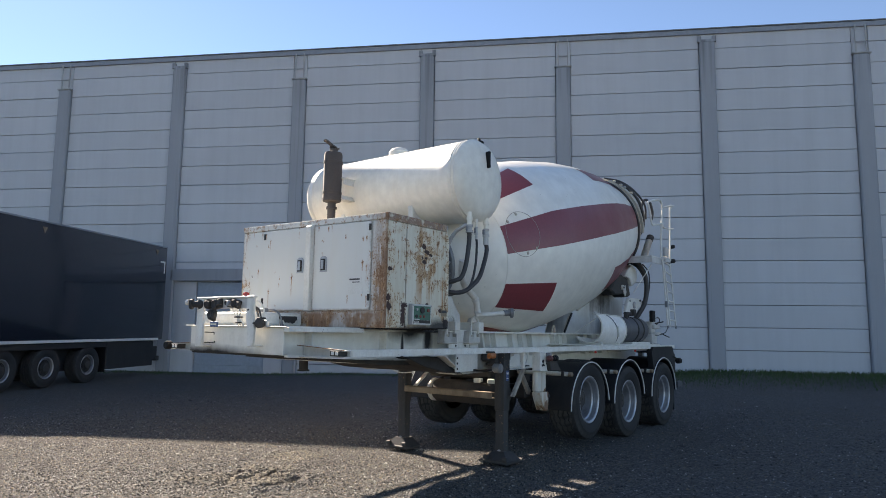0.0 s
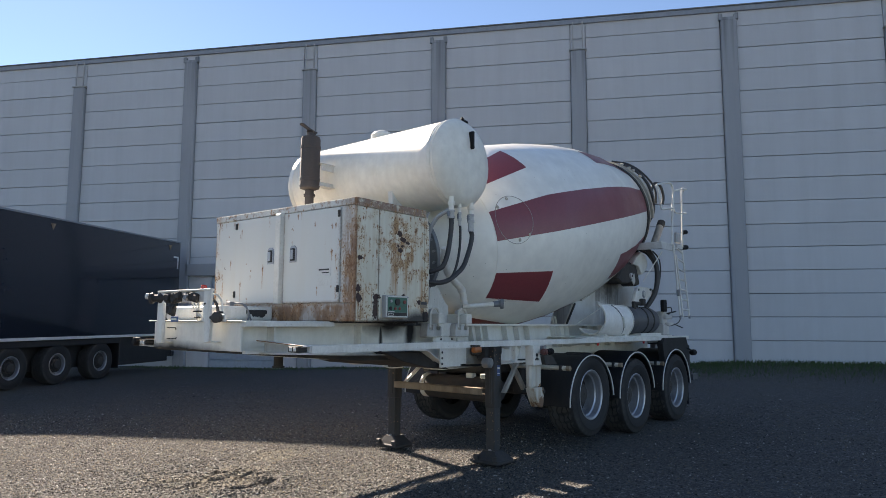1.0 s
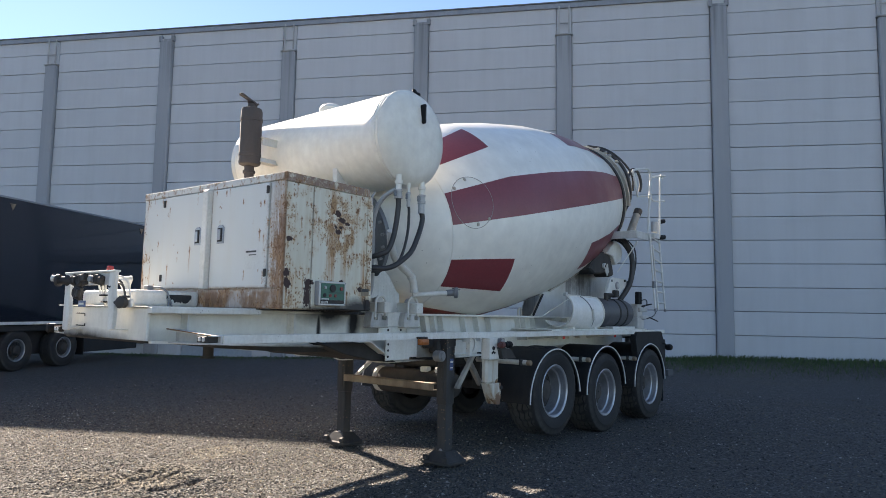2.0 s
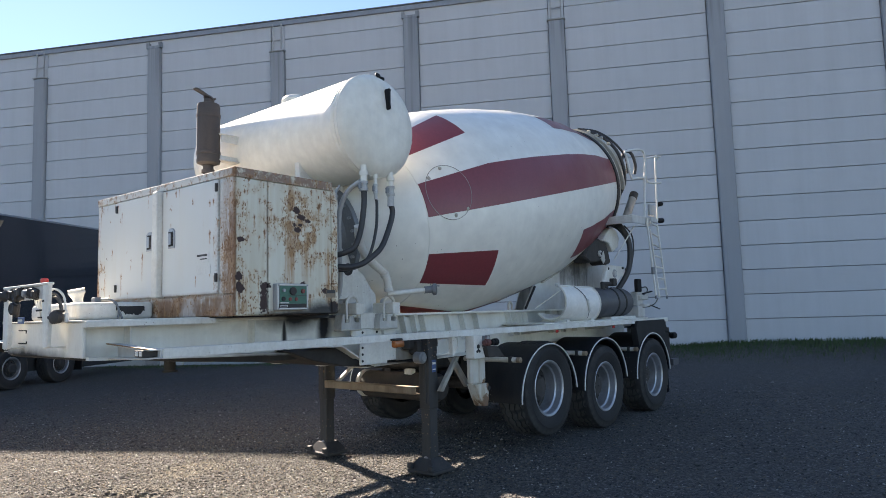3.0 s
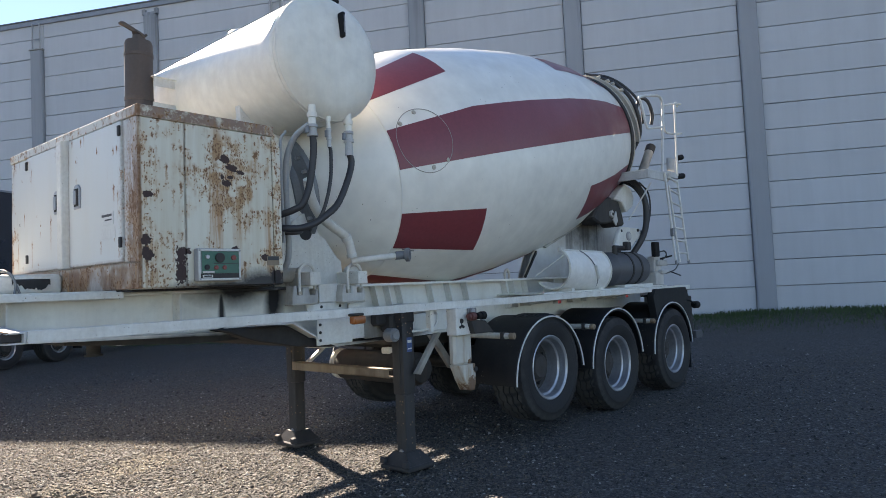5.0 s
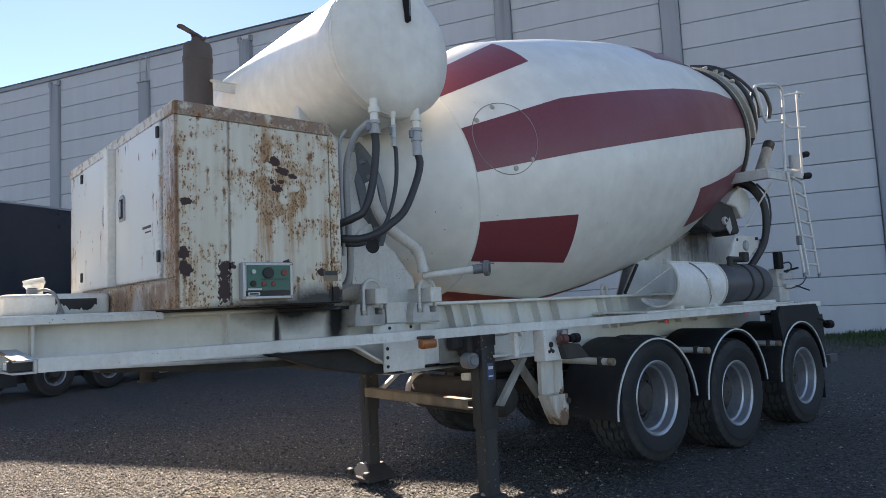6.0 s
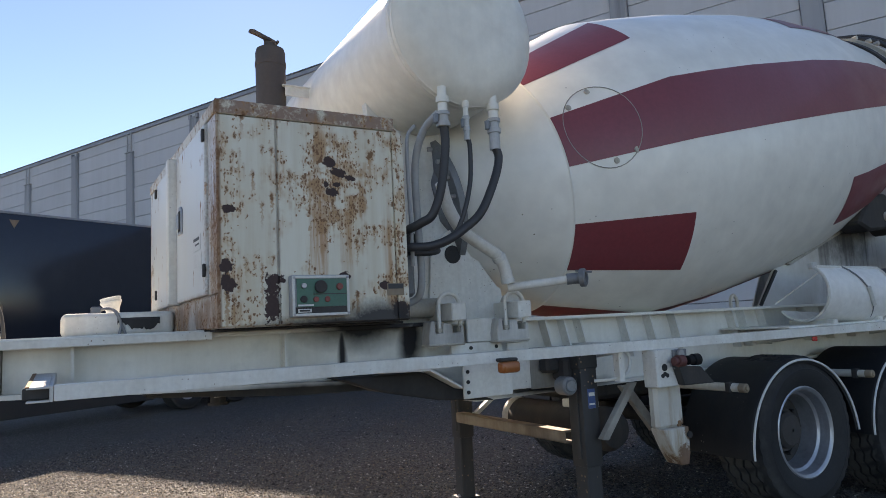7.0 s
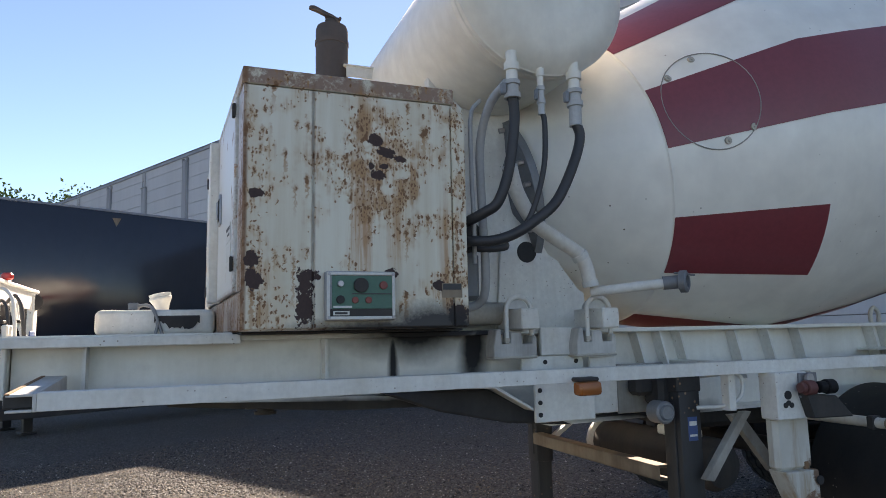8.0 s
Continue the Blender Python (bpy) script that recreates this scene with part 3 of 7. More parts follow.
def mesh_of(name, bm, material):
    me = bpy.data.meshes.new(name)
    bm.to_mesh(me)
    bm.free()
    me.materials.append(material)
    me.polygons.foreach_set("use_smooth", [True] * len(me.polygons))
    me.set_sharp_from_angle(angle=radians(32))
    return me


def part(name, bm, material, parent=None, label="", at=None):
    """A bmesh as one object under a thing or a part."""
    ob = new(name, bm if isinstance(bm, bpy.types.Mesh) else mesh_of(name, bm, material))
    if parent:
        ob.parent = parent
    if at is not None:
        ob.matrix_basis = at
    return tagged(ob, label)


def boxes(*rows, b=0.004):
    bm = bmesh.new()
    for r in rows:
        add_box(bm, *r, b=b)
    return bm


def tubes(*rows, n=10):
    bm = bmesh.new()
    for pts, r in rows:
        add_tube(bm, pts, r, n)
    return bm


def cyls(*rows, n=20, bev=0.0):
    bm = bmesh.new()
    for p0, p1, r in rows:
        add_cyl(bm, p0, p1, r, n, bev)
    return bm


# ---- ground: one gravel sheet to the horizon ----
SCRAPES = (((-3.30, 6.10), (-2.99, 6.30), (-2.96, 6.66), 0.055, 0.050), ((-2.88, 5.95), (-2.67, 6.36), (-2.60, 6.62), 0.035, 0.030), ((-2.99, 5.98), (-2.78, 6.36), (-2.72, 6.66), 0.030, 0.024),
           ((-2.46, 6.05), (-2.33, 6.24), (-2.32, 6.46), 0.075, 0.060), ((-3.30, 7.22), (-2.96, 7.64), (-2.66, 8.16), 0.035, 0.028), ((-3.70, 6.28), (-3.54, 6.60), (-3.50, 6.80), 0.05, 0.022))


def rut(x, y):
    """Scrapes drawn through the gravel by a bucket, with low mounds of sand beside them."""
    if not (-4.5 < x < -1.2 and 5.0 < y < 8.8):
        return 0.0
    z = 0.0
    for p, q, r, wide, deep in SCRAPES:
        near, hand = 9.0, 1.0
        for (ax, ay), (bx, by) in ((p, q), (q, r)):
            ux, uy = bx - ax, by - ay
            t = min(1.0, max(0.0, ((x - ax) * ux + (y - ay) * uy) / (ux * ux + uy * uy)))
            ex, ey = x - ax - t * ux, y - ay - t * uy
            d = math.hypot(ex, ey)
            if d < near:
                near, hand = d, (1.0 if ex * uy - ey * ux > 0 else -1.0)
        wobble = 1.0 + 0.5 * noise.noise((x * 6.0, y * 6.0, 1.7))
        z += -deep * wobble * math.exp(-(near / wide) ** 2) + (0.55 if hand > 0 else 0.15) * deep * math.exp(-((near - 1.9 * wide) / (wide * 1.3)) ** 2)
    z += 0.040 * math.exp(-((x + 2.62) / 0.30) ** 2 - ((y - 6.85) / 0.30) ** 2) + 0.030 * math.exp(-((x + 2.62) / 0.20) ** 2 - ((y - 6.05) / 0.22) ** 2)
    return z


def verge(x, y):
    """The ground rises a little to a weedy strip along the warehouse."""
    k = min(1.0, max(0.0, (y - 18.2) / 2.5)) if y < 22.5 else 0.0
    rise = 0.29 * min(1.0, max(0.0, (x + 2.0) / 7.0))
    return k * k * (3 - 2 * k) * rise


FALL = -0.10            # level of the yard below the box trailer


def terrain(x, y):
    """Height of the yard: gentle waves, a fall towards the box trailer, the hollow and the verge."""
    if not (-90 < x < 40 and -30 < y < 60):
        return FALL if x < -10 else 0.0
    k = min(1.0, max(0.0, (-5.0 - x) / 5.0))
    z = FALL * k * k * (3 - 2 * k) - 0.008
    return z + 0.012 * noise.noise((x * 0.9, y * 0.9, 0)) + 0.009 * noise.noise((x * 2.7, y * 2.7, 3)) + rut(x, y) + verge(x, y)


def steps(lo, hi, fine0, fine1, step):
    out, v = [], fine0
    while v < fine1:
        out.append(v)
        v += step
    g, w = step, fine1
    while w < hi:
        out.append(w)
        g = min(g * 1.35, 400)
        w += g
    out.append(hi)
    g, w = step, fine0
    while w > lo:
        g = min(g * 1.35, 400)
        w -= g
        out.insert(0, max(w, lo))
    return sorted(set(out))


def build_ground():
    xs = sorted(set(steps(-3000, 3000, -9.0, 5.0, 0.11) + [round(-3.9 + 0.035 * k, 4) for k in range(64)]))
    ys = sorted(set(steps(-3000, 3000, 3.0, 12.0, 0.11) + [round(5.2 + 0.035 * k, 4) for k in range(88)]))
    ys = sorted(set(ys + [17.9, 18.2, 18.5, 18.9, 19.3, 19.7, 20.1, 20.4, 20.7, 20.9]))
    verts = []
    for y in ys:
        for x in xs:
            z = terrain(x, y)
            verts.append((x, y, z))
    w = len(xs)
    faces = [(j * w + i, j * w + i + 1, (j + 1) * w + i + 1, (j + 1) * w + i) for j in range(len(ys) - 1) for i in range(w - 1)]
    me = bpy.data.meshes.new("ground")
    me.from_pydata(verts, [], faces)
    me.materials.append(M_GROUND)
    me.polygons.foreach_set("use_smooth", [True] * len(me.polygons))
    tagged(new("ground", me), "grey packed gravel yard with pebbles and a scraped hollow", "ground", kind="structure")


build_ground()


def scatter(name, label, n, x0, x1, y0, y1, bias, mean, seed):
    """Loose pebbles, each a small eight-sided lump pressed into the ground."""
    rng = np.random.default_rng(seed)
    base = np.array([(1, 0, 0), (-1, 0, 0), (0, 1, 0), (0, -1, 0), (0, 0, 1), (0, 0, -0.6)], float)
    tri = np.array([(0, 2, 4), (2, 1, 4), (1, 3, 4), (3, 0, 4), (2, 0, 5), (1, 2, 5), (3, 1, 5), (0, 3, 5)])
    x = rng.uniform(x0, x1, n)
    y = y0 + (y1 - y0) * rng.random(n) ** bias
    edge = np.minimum.reduce(((x - x0) / 1.2, (x1 - x) / 1.2, (y - y0) / 0.4, (y1 - y) / 2.5))
    keep = rng.random(n) < np.clip(edge, 0.0, 1.0)
    x, y = x[keep], y[keep]
    n = len(x)
    r = rng.gamma(5.0, mean / 5.0, n) + 0.002
    ang = rng.uniform(0, math.tau, n)
    sc = r[:, None] * rng.uniform(0.7, 1.3, (n, 3)) * np.array((1.2, 0.9, 0.75))
    jit = base[None] * (1 + rng.uniform(-0.3, 0.3, (n, 6, 1))) * sc[:, None, :]
    c, s = np.cos(ang)[:, None], np.sin(ang)[:, None]
    vx = jit[:, :, 0] * c - jit[:, :, 1] * s + x[:, None]
    vy = jit[:, :, 0] * s + jit[:, :, 1] * c + y[:, None]
    gx = np.linspace(x0 - 0.1, x1 + 0.1, int((x1 - x0) / 0.04) + 2)
    gy = np.linspace(y0 - 0.1, y1 + 0.1, int((y1 - y0) / 0.04) + 2)
    grid = np.array([[terrain(a, b) for a in gx] for b in gy])
    fx, fy = (x - gx[0]) / (gx[1] - gx[0]), (y - gy[0]) / (gy[1] - gy[0])
    ix, iy = fx.astype(int), fy.astype(int)
    fx, fy = fx - ix, fy - iy
    gz = (grid[iy, ix] * (1 - fx) + grid[iy, ix + 1] * fx) * (1 - fy) + (grid[iy + 1, ix] * (1 - fx) + grid[iy + 1, ix + 1] * fx) * fy
    vz = jit[:, :, 2] + (gz + sc[:, 2] * 0.2)[:, None]
    co = np.stack((vx, vy, vz), -1).reshape(-1)
    fc = (tri[None] + (np.arange(n) * 6)[:, None, None]).reshape(-1)
    me = bpy.data.meshes.new(name)
    me.vertices.add(n * 6)
    me.vertices.foreach_set("co", co)
    me.loops.add(n * 24)
    me.loops.foreach_set("vertex_index", fc)
    me.polygons.add(n * 8)
    me.polygons.foreach_set("loop_start", np.arange(n * 8) * 3)
    me.update(calc_edges=True)
    me.validate()
    me.materials.append(M_STONE)
    tagged(new(name, me), label, "gravel", kind="stuff")


scatter("loose_gravel", "loose beige and grey pebbles covering the sunlit yard", 230000, -9.0, 0.9, 3.9, 10.5, 1.7, 0.0055, 5)
scatter("shaded_gravel", "loose dark pebbles strewn over the shaded yard", 60000, -9.0, 6.5, 6.0, 15.5, 1.1, 0.0060, 6)

# ---- warehouse: precast panels between columns ----
WALL_Y = 20.77          # face of the columns
COL0, PITCH, COLW = 0.484, 4.41, 0.455
ROOF = 10.83
K0, K1 = -11, 5
X0, X1 = COL0 + K0 * PITCH - 0.15, COL0 + K1 * PITCH + COLW

wall = part("wall_north", boxes((X0, X1, WALL_Y + 0.24, WALL_Y + 0.55, -0.5, ROOF - 0.12), b=0), M_JOINT)
tagged(wall, "warehouse wall of grey precast concrete panels with recessed joints", "wall", kind="structure")
for nm, row in (("wall_west", (X0, X0 + 0.3, WALL_Y + 0.55, WALL_Y + 45, -0.5, ROOF - 0.12)), ("wall_east", (X1 - 0.3, X1, WALL_Y + 0.55, WALL_Y + 45, -0.5, ROOF - 0.12)),
                ("wall_south", (X0, X1, WALL_Y + 45, WALL_Y + 45.3, -0.5, ROOF - 0.12))):
    tagged(part(nm, boxes(row, b=0), M_PANEL), "plain grey concrete side wall of the warehouse", "wall", kind="structure")
roof_ob = part("roof", boxes((X0 - 0.05, X1 + 0.05, WALL_Y + 0.2, WALL_Y + 45.3, ROOF - 0.12, ROOF - 0.02), b=0), M_ROOFTRIM)
tagged(roof_ob, "flat dark warehouse roof", "roof", kind="structure")
part("roof_trim", boxes((X0 - 0.1, X1 + 0.1, WALL_Y + 0.06, WALL_Y + 0.28, ROOF - 0.17, ROOF - 0.015), b=0.01), M_GREYSHEET, roof_ob, "grey sheet-metal fascia along the roofline")
part("roof_cap", boxes((X0 - 0.12, X1 + 0.12, WALL_Y + 0.03, WALL_Y + 0.30, ROOF - 0.014, ROOF + 0.025), b=0.008), M_ROOFTRIM, roof_ob, "thin dark metal cap on the fascia")

col_mesh_tall = mesh_of("column", boxes((0, COLW, 0, 0.30, -0.5, 10.395), b=0.03), M_COLUMN)
bmc = boxes((0, COLW, 0, 0.30, -0.5, 9.785), b=0.03)
col_mesh_short = mesh_of("column", bmc, M_COLUMN)
for k in range(K0, K1 + 1):
    tall = k % 2 != 0
    part("column", col_mesh_tall if tall else col_mesh_short, None, wall, at=pose(COL0 + k * PITCH, WALL_Y, 0))
    if tall:
        bm = bmesh.new()
        add_prism(bm, [(-0.05, 10.395), (COLW + 0.05, 10.395), (COLW + 0.05, 10.578), (COLW - 0.06, 10.578), (COLW - 0.06, 10.469), (0.06, 10.469), (0.06, 10.578), (-0.05, 10.578)], 1, 0.02, 0.28)
        part("column_bracket", bm, M_COLUMN, wall, at=pose(COL0 + k * PITCH, WALL_Y, 0))
    else:
        bm = boxes((-0.04, COLW + 0.04, -0.02, 0.28, 9.785, 9.828), b=0.01)
        for xx in (0.06, COLW - 0.10):
            add_box(bm, xx, xx + 0.04, 0.02, 0.06, 9.828, 10.697, 0.004)
        add_box(bm, 0.06, COLW - 0.06, 0.02, 0.06, 10.148, 10.185, 0.004)
        part("column_bracket", bm, M_GREYPIPE, wall, "pale metal hoop above the column head", at=pose(COL0 + k * PITCH, WALL_Y, 0))

for k in range(K0, K1 + 1):
    z0 = 10.395 if k % 2 else 9.828
    part("panel", boxes((COL0 + k * PITCH + 0.002, COL0 + k * PITCH + COLW - 0.002, WALL_Y + 0.13, WALL_Y + 0.236, z0, ROOF - 0.14), b=0.01), M_PANEL, wall)

# panels: one sheet of concrete per course and bay
PANEL_H = 0.664
BASE_Z = 0.238
courses = [(-0.50, BASE_Z - 0.010)]
z = BASE_Z
while z < ROOF - 0.4:
    top = min(z + PANEL_H, ROOF - 0.14)
    courses.append((z + 0.007, top - 0.007))
    z += PANEL_H
PW = PITCH - COLW
panel_meshes = {}
DOOR_BAY = -3
for k in range(K0, K1):
    for ci, (a, b) in enumerate(courses):
        if k == DOOR_BAY and b < 3.053:
            continue
        h = round(b - a, 3)
        if h not in panel_meshes:
            panel_meshes[h] = mesh_of("panel", boxes((0.012, PW - 0.012, 0, 0.14, 0, h), b=0.012), M_PANEL)
        part("panel", panel_meshes[h], None, wall, at=pose(COL0 + k * PITCH + COLW, WALL_Y + 0.12 + random.uniform(-0.006, 0.006), a))

# doorway with a concrete lintel, partly behind the parked trailer
dx = COL0 + DOOR_BAY * PITCH + COLW
door = part("door_1", boxes((dx + 0.82, dx + PW - 0.69, WALL_Y + 0.17, WALL_Y + 0.22, -0.2, 2.888), b=0.01), M_DOORBLUE)
tagged(door, "grey-blue sheet metal warehouse door under a concrete lintel", "door", kind="structure")
bm = bmesh.new()
for i in range(5):
    add_box(bm, dx + 0.87, dx + PW - 0.73, WALL_Y + 0.14, WALL_Y + 0.168, 0.14 + i * 0.55, 0.62 + i * 0.55, 0.008)
part("door_leaf", bm, M_DOORBLUE, door)
part("lintel", boxes((dx - 0.1, dx + PW, WALL_Y + 0.0, WALL_Y + 0.236, 2.916, 3.328), b=0.02), M_COLUMN, wall, "stained concrete lintel over the doorway")
part("door_jamb", boxes((dx + 0.004, dx + 0.80, WALL_Y + 0.12, WALL_Y + 0.236, -0.3, 2.906), b=0.01), M_PANEL, wall)
part("door_jamb", boxes((dx + PW - 0.67, dx + PW - 0.004, WALL_Y + 0.12, WALL_Y + 0.236, -0.3, 2.906), b=0.01), M_PANEL, wall)


def build_grass():
    """Weeds along the foot of the wall."""
    rng = random.Random(3)
    vs, fs = [], []
    for i in range(46000):
        x = rng.uniform(-14, 22)
        dense = 1.0 if x > 3 else 0.35
        if rng.random() > dense * (0.55 + 0.45 * noise.noise((x * 0.8, 0, 0))):
            continue
        y = WALL_Y - 0.05 - abs(rng.gauss(0, 0.85 if x > 3 else 0.5))
        h = rng.uniform(0.04, 0.13) * (1.2 if x > 3 else 0.8)
        a, lean = rng.uniform(0, math.tau), rng.uniform(-0.5, 0.5)
        w = rng.uniform(0.007, 0.018)
        z0 = terrain(x, y) - 0.02
        dxx, dyy = math.cos(a) * w, math.sin(a) * w
        k = len(vs)
        vs += [(x - dxx, y - dyy, z0), (x + dxx, y + dyy, z0), (x + lean * h * 0.5 + dxx * .5, y + dyy * .5, z0 + h * 0.65), (x + lean * h, y - abs(lean) * h * 0.4, z0 + h)]
        fs += [(k, k + 1, k + 2), (k, k + 2, k + 3)]
    me = bpy.data.meshes.new("grass")
    me.from_pydata(vs, [], fs)
    me.materials.append(M_GRASS)
    tagged(new("grass", me), "strip of green weeds and grass along the wall", "grass", kind="stuff")


build_grass()


# ---- trees beyond the end of the warehouse ----
def build_tree(x, y, h, seed):
    rng = random.Random(seed)
    root = tagged(new("tree"), "leafy green deciduous tree behind the warehouse", "tree", "trees beyond the warehouse")
    root.matrix_world = pose(x, y, -0.10)
    bm = bmesh.new()
    add_tube(bm, smooth_line([(0, 0, -0.2), (0.1, 0.05, h * 0.25), (-0.1, 0.1, h * 0.5), (0.1, 0, h * 0.8)], 4), 0.2, 9, None)
    tips = []
    for i in range(16):
        a, z = rng.uniform(0, math.tau), h * rng.uniform(0.35, 0.75)
        l = h * rng.uniform(0.16, 0.32)
        e = Vector((math.cos(a) * l, math.sin(a) * l, z + l * rng.uniform(0.3, 0.9)))
        add_tube(bm, smooth_line([(0, 0, z), (e.x * 0.5, e.y * 0.5, z + (e.z - z) * 0.35), e], 3), 0.06, 6)
        tips.append(e)
    part("trunk", bm, M_BARK, root)
    tips += [Vector((rng.gauss(0, h * 0.1), rng.gauss(0, h * 0.1), h * rng.uniform(0.6, 0.97))) for _ in range(26)]
    vs, fs = [], []
    for t in tips:
        R = h * rng.uniform(0.05, 0.11)
        for _ in range(95):
            d = Vector((rng.gauss(0, 1), rng.gauss(0, 1), rng.gauss(0, 0.7))) * R * 0.75
            c = t + d
            n1 = Vector((rng.gauss(0, 1), rng.gauss(0, 1), rng.gauss(0, 1))).normalized()
            n2 = n1.orthogonal().normalized()
            s = rng.uniform(0.10, 0.22)
            k = len(vs)
            vs += [c - n1 * s, c + n2 * s * 0.55, c + n1 * s, c - n2 * s * 0.55]
            fs.append((k, k + 1, k + 2, k + 3))
    me = bpy.data.meshes.new("crown")
    me.from_pydata([tuple(v) for v in vs], [], fs)
    me.materials.append(M_LEAF)
    part("crown", me, None, root)


for i, (tx, ty, th) in enumerate(((-61, 17.5, 14.0), (-60, 21.2, 14.0), (-59, 24.2, 13.5), (-60, 27.0, 14.0), (-64, 12.0, 13.9))):
    build_tree(tx, ty, th, i + 1)


# ---- wheels, shared by both trailers ----
def wheel_meshes(R, W, rim_r, dish):
    """Tyre, rim and hub about the origin; the outer side faces -y."""
    turn = pose(0, 0, 0, 0, 0, -90)       # lathe axis x -> -y (outward)
    h = W / 2
    bm = bmesh.new()
    half = [(h * 0.80, rim_r - 0.005), (h * 0.98, rim_r + 0.05), (h, rim_r + 0.12), (h * 0.975, R - 0.085), (h * 0.93, R - 0.045), (h * 0.86, R - 0.018), (h * 0.72, R - 0.006)]
    tread = []
    for g in (0.52, 0.17):
        tread += [(h * (g + 0.045), R - 0.002), (h * (g + 0.03), R - 0.016), (h * (g - 0.03), R - 0.016), (h * (g - 0.045), R - 0.002)]
    prof = half + tread
    add_lathe(bm, [(-u, r) for u, r in prof] + [(u, r) for u, r in prof[::-1]], turn, 108, False)
    # lugs cut into both shoulders
    for v in bm.verts:
        q = math.hypot(v.co.x, v.co.z)
        if q > R - 0.05 and abs(v.co.y) > h * 0.6:
            k = round((math.atan2(v.co.z, v.co.x) % math.tau) / (math.tau / 108))
            if k % 3 == 0:
                f = (q - 0.010) / q
                v.co.x, v.co.z = v.co.x * f, v.co.z * f
    # zigzag grooves and sipes across the ribs
    for v in bm.verts:
        q = math.hypot(v.co.x, v.co.z)
        if q > R - 0.03 and abs(v.co.y) < h * 0.6:
            k = round((math.atan2(v.co.z, v.co.x) % math.tau) / (math.tau / 108))
            row = 1 if abs(v.co.y) > h * 0.35 else 0
            v.co.y += (0.010, 0.0, -0.010, 0.0)[(k + 2 * row) % 4]
            if q > R - 0.008 and (k + row) % 4 == 1:
                f = (q - 0.009) / q
                v.co.x, v.co.z = v.co.x * f, v.co.z * f
    tyre = mesh_of("tyre", bm, M_RUBBER)
    bm = bmesh.new()
    add_lathe(bm, [(h * 0.84, rim_r + 0.012), (h * 0.87, rim_r + 0.002), (h * 0.86, rim_r - 0.006), (h * 0.80, rim_r - 0.018), (h * 0.48, rim_r - 0.026), (h * 0.42, rim_r - 0.044), (dish + 0.03, rim_r - 0.050), (dish + 0.004, rim_r - 0.058)], turn, 56, False)
    rim = mesh_of("rim", bm, M_RIM)
    bm = bmesh.new()
    add_lathe(bm, [(dish + 0.006, rim_r - 0.056), (dish, rim_r - 0.085), (dish - 0.01, rim_r * 0.55), (dish + 0.035, rim_r * 0.50), (dish + 0.035, rim_r * 0.40), (dish + 0.03, 0.005)], turn, 56, False)
    disc = mesh_of("wheel_disc", bm, M_DISC)
    bm = bmesh.new()
    add_lathe(bm, [(-h * 0.7, rim_r * 0.75), (dish - 0.03, rim_r * 0.75), (dish - 0.02, rim_r * 0.45), (dish + 0.07, rim_r * 0.42), (dish + 0.09, rim_r * 0.34), (dish + 0.10, 0.01)], turn, 32, False)
    for k in range(10):
        a = 2 * math.pi * k / 10
        c = Vector((math.cos(a) * rim_r * 0.60, 0, math.sin(a) * rim_r * 0.60))
        add_cyl(bm, c + Vector((0, -dish + 0.02, 0)), c + Vector((0, -dish - 0.035, 0)), 0.017, 6)
    hub = mesh_of("wheel", bm, M_DISC)
    bm = bmesh.new()
    add_cyl(bm, (rim_r * 0.74, -dish + 0.005, 0), (rim_r * 0.74, -dish - 0.004, 0), 0.031, 12)
    vents = mesh_of("vent_hole", bm, M_SKIRT)
    return tyre, rim, hub, vents, disc


WHEEL = wheel_meshes(0.495, 0.385, 0.283, -0.03)
WHEEL_FLUSH = wheel_meshes(0.485, 0.37, 0.255, 0.10)


def place_wheel(parent, at, kit):
    tyre, rim, hub, vent, disc = kit
    w = part("wheel", hub, None, parent, "truck wheel with black tyre and silver steel rim", at)
    part("tyre", tyre, None, w, "dusty black tyre")
    part("rim", rim, None, w, "dull silver steel rim")
    part("wheel_disc", disc, None, w, "dark grimy wheel disc")
    for k in range(10):
        part("vent_hole", vent, None, w, "", pose(0, 0, 0, 0, 36.0 * k + 18.0, 0))
    return w


# ---- the mixer trailer: x runs to its rear, y away from the walk, near side at y 0 ----
TR = tagged(new("concrete_mixer_trailer"), "white concrete mixer semi-trailer with red-striped drum and rusty engine box", "mixer trailer")
TR.matrix_world = pose(0.6446, 8.7692, 0.01, 0, 0.45, 61.533)
FL = 1.41          # top of the main beams
NEAR, FAR = 0.62, 1.76

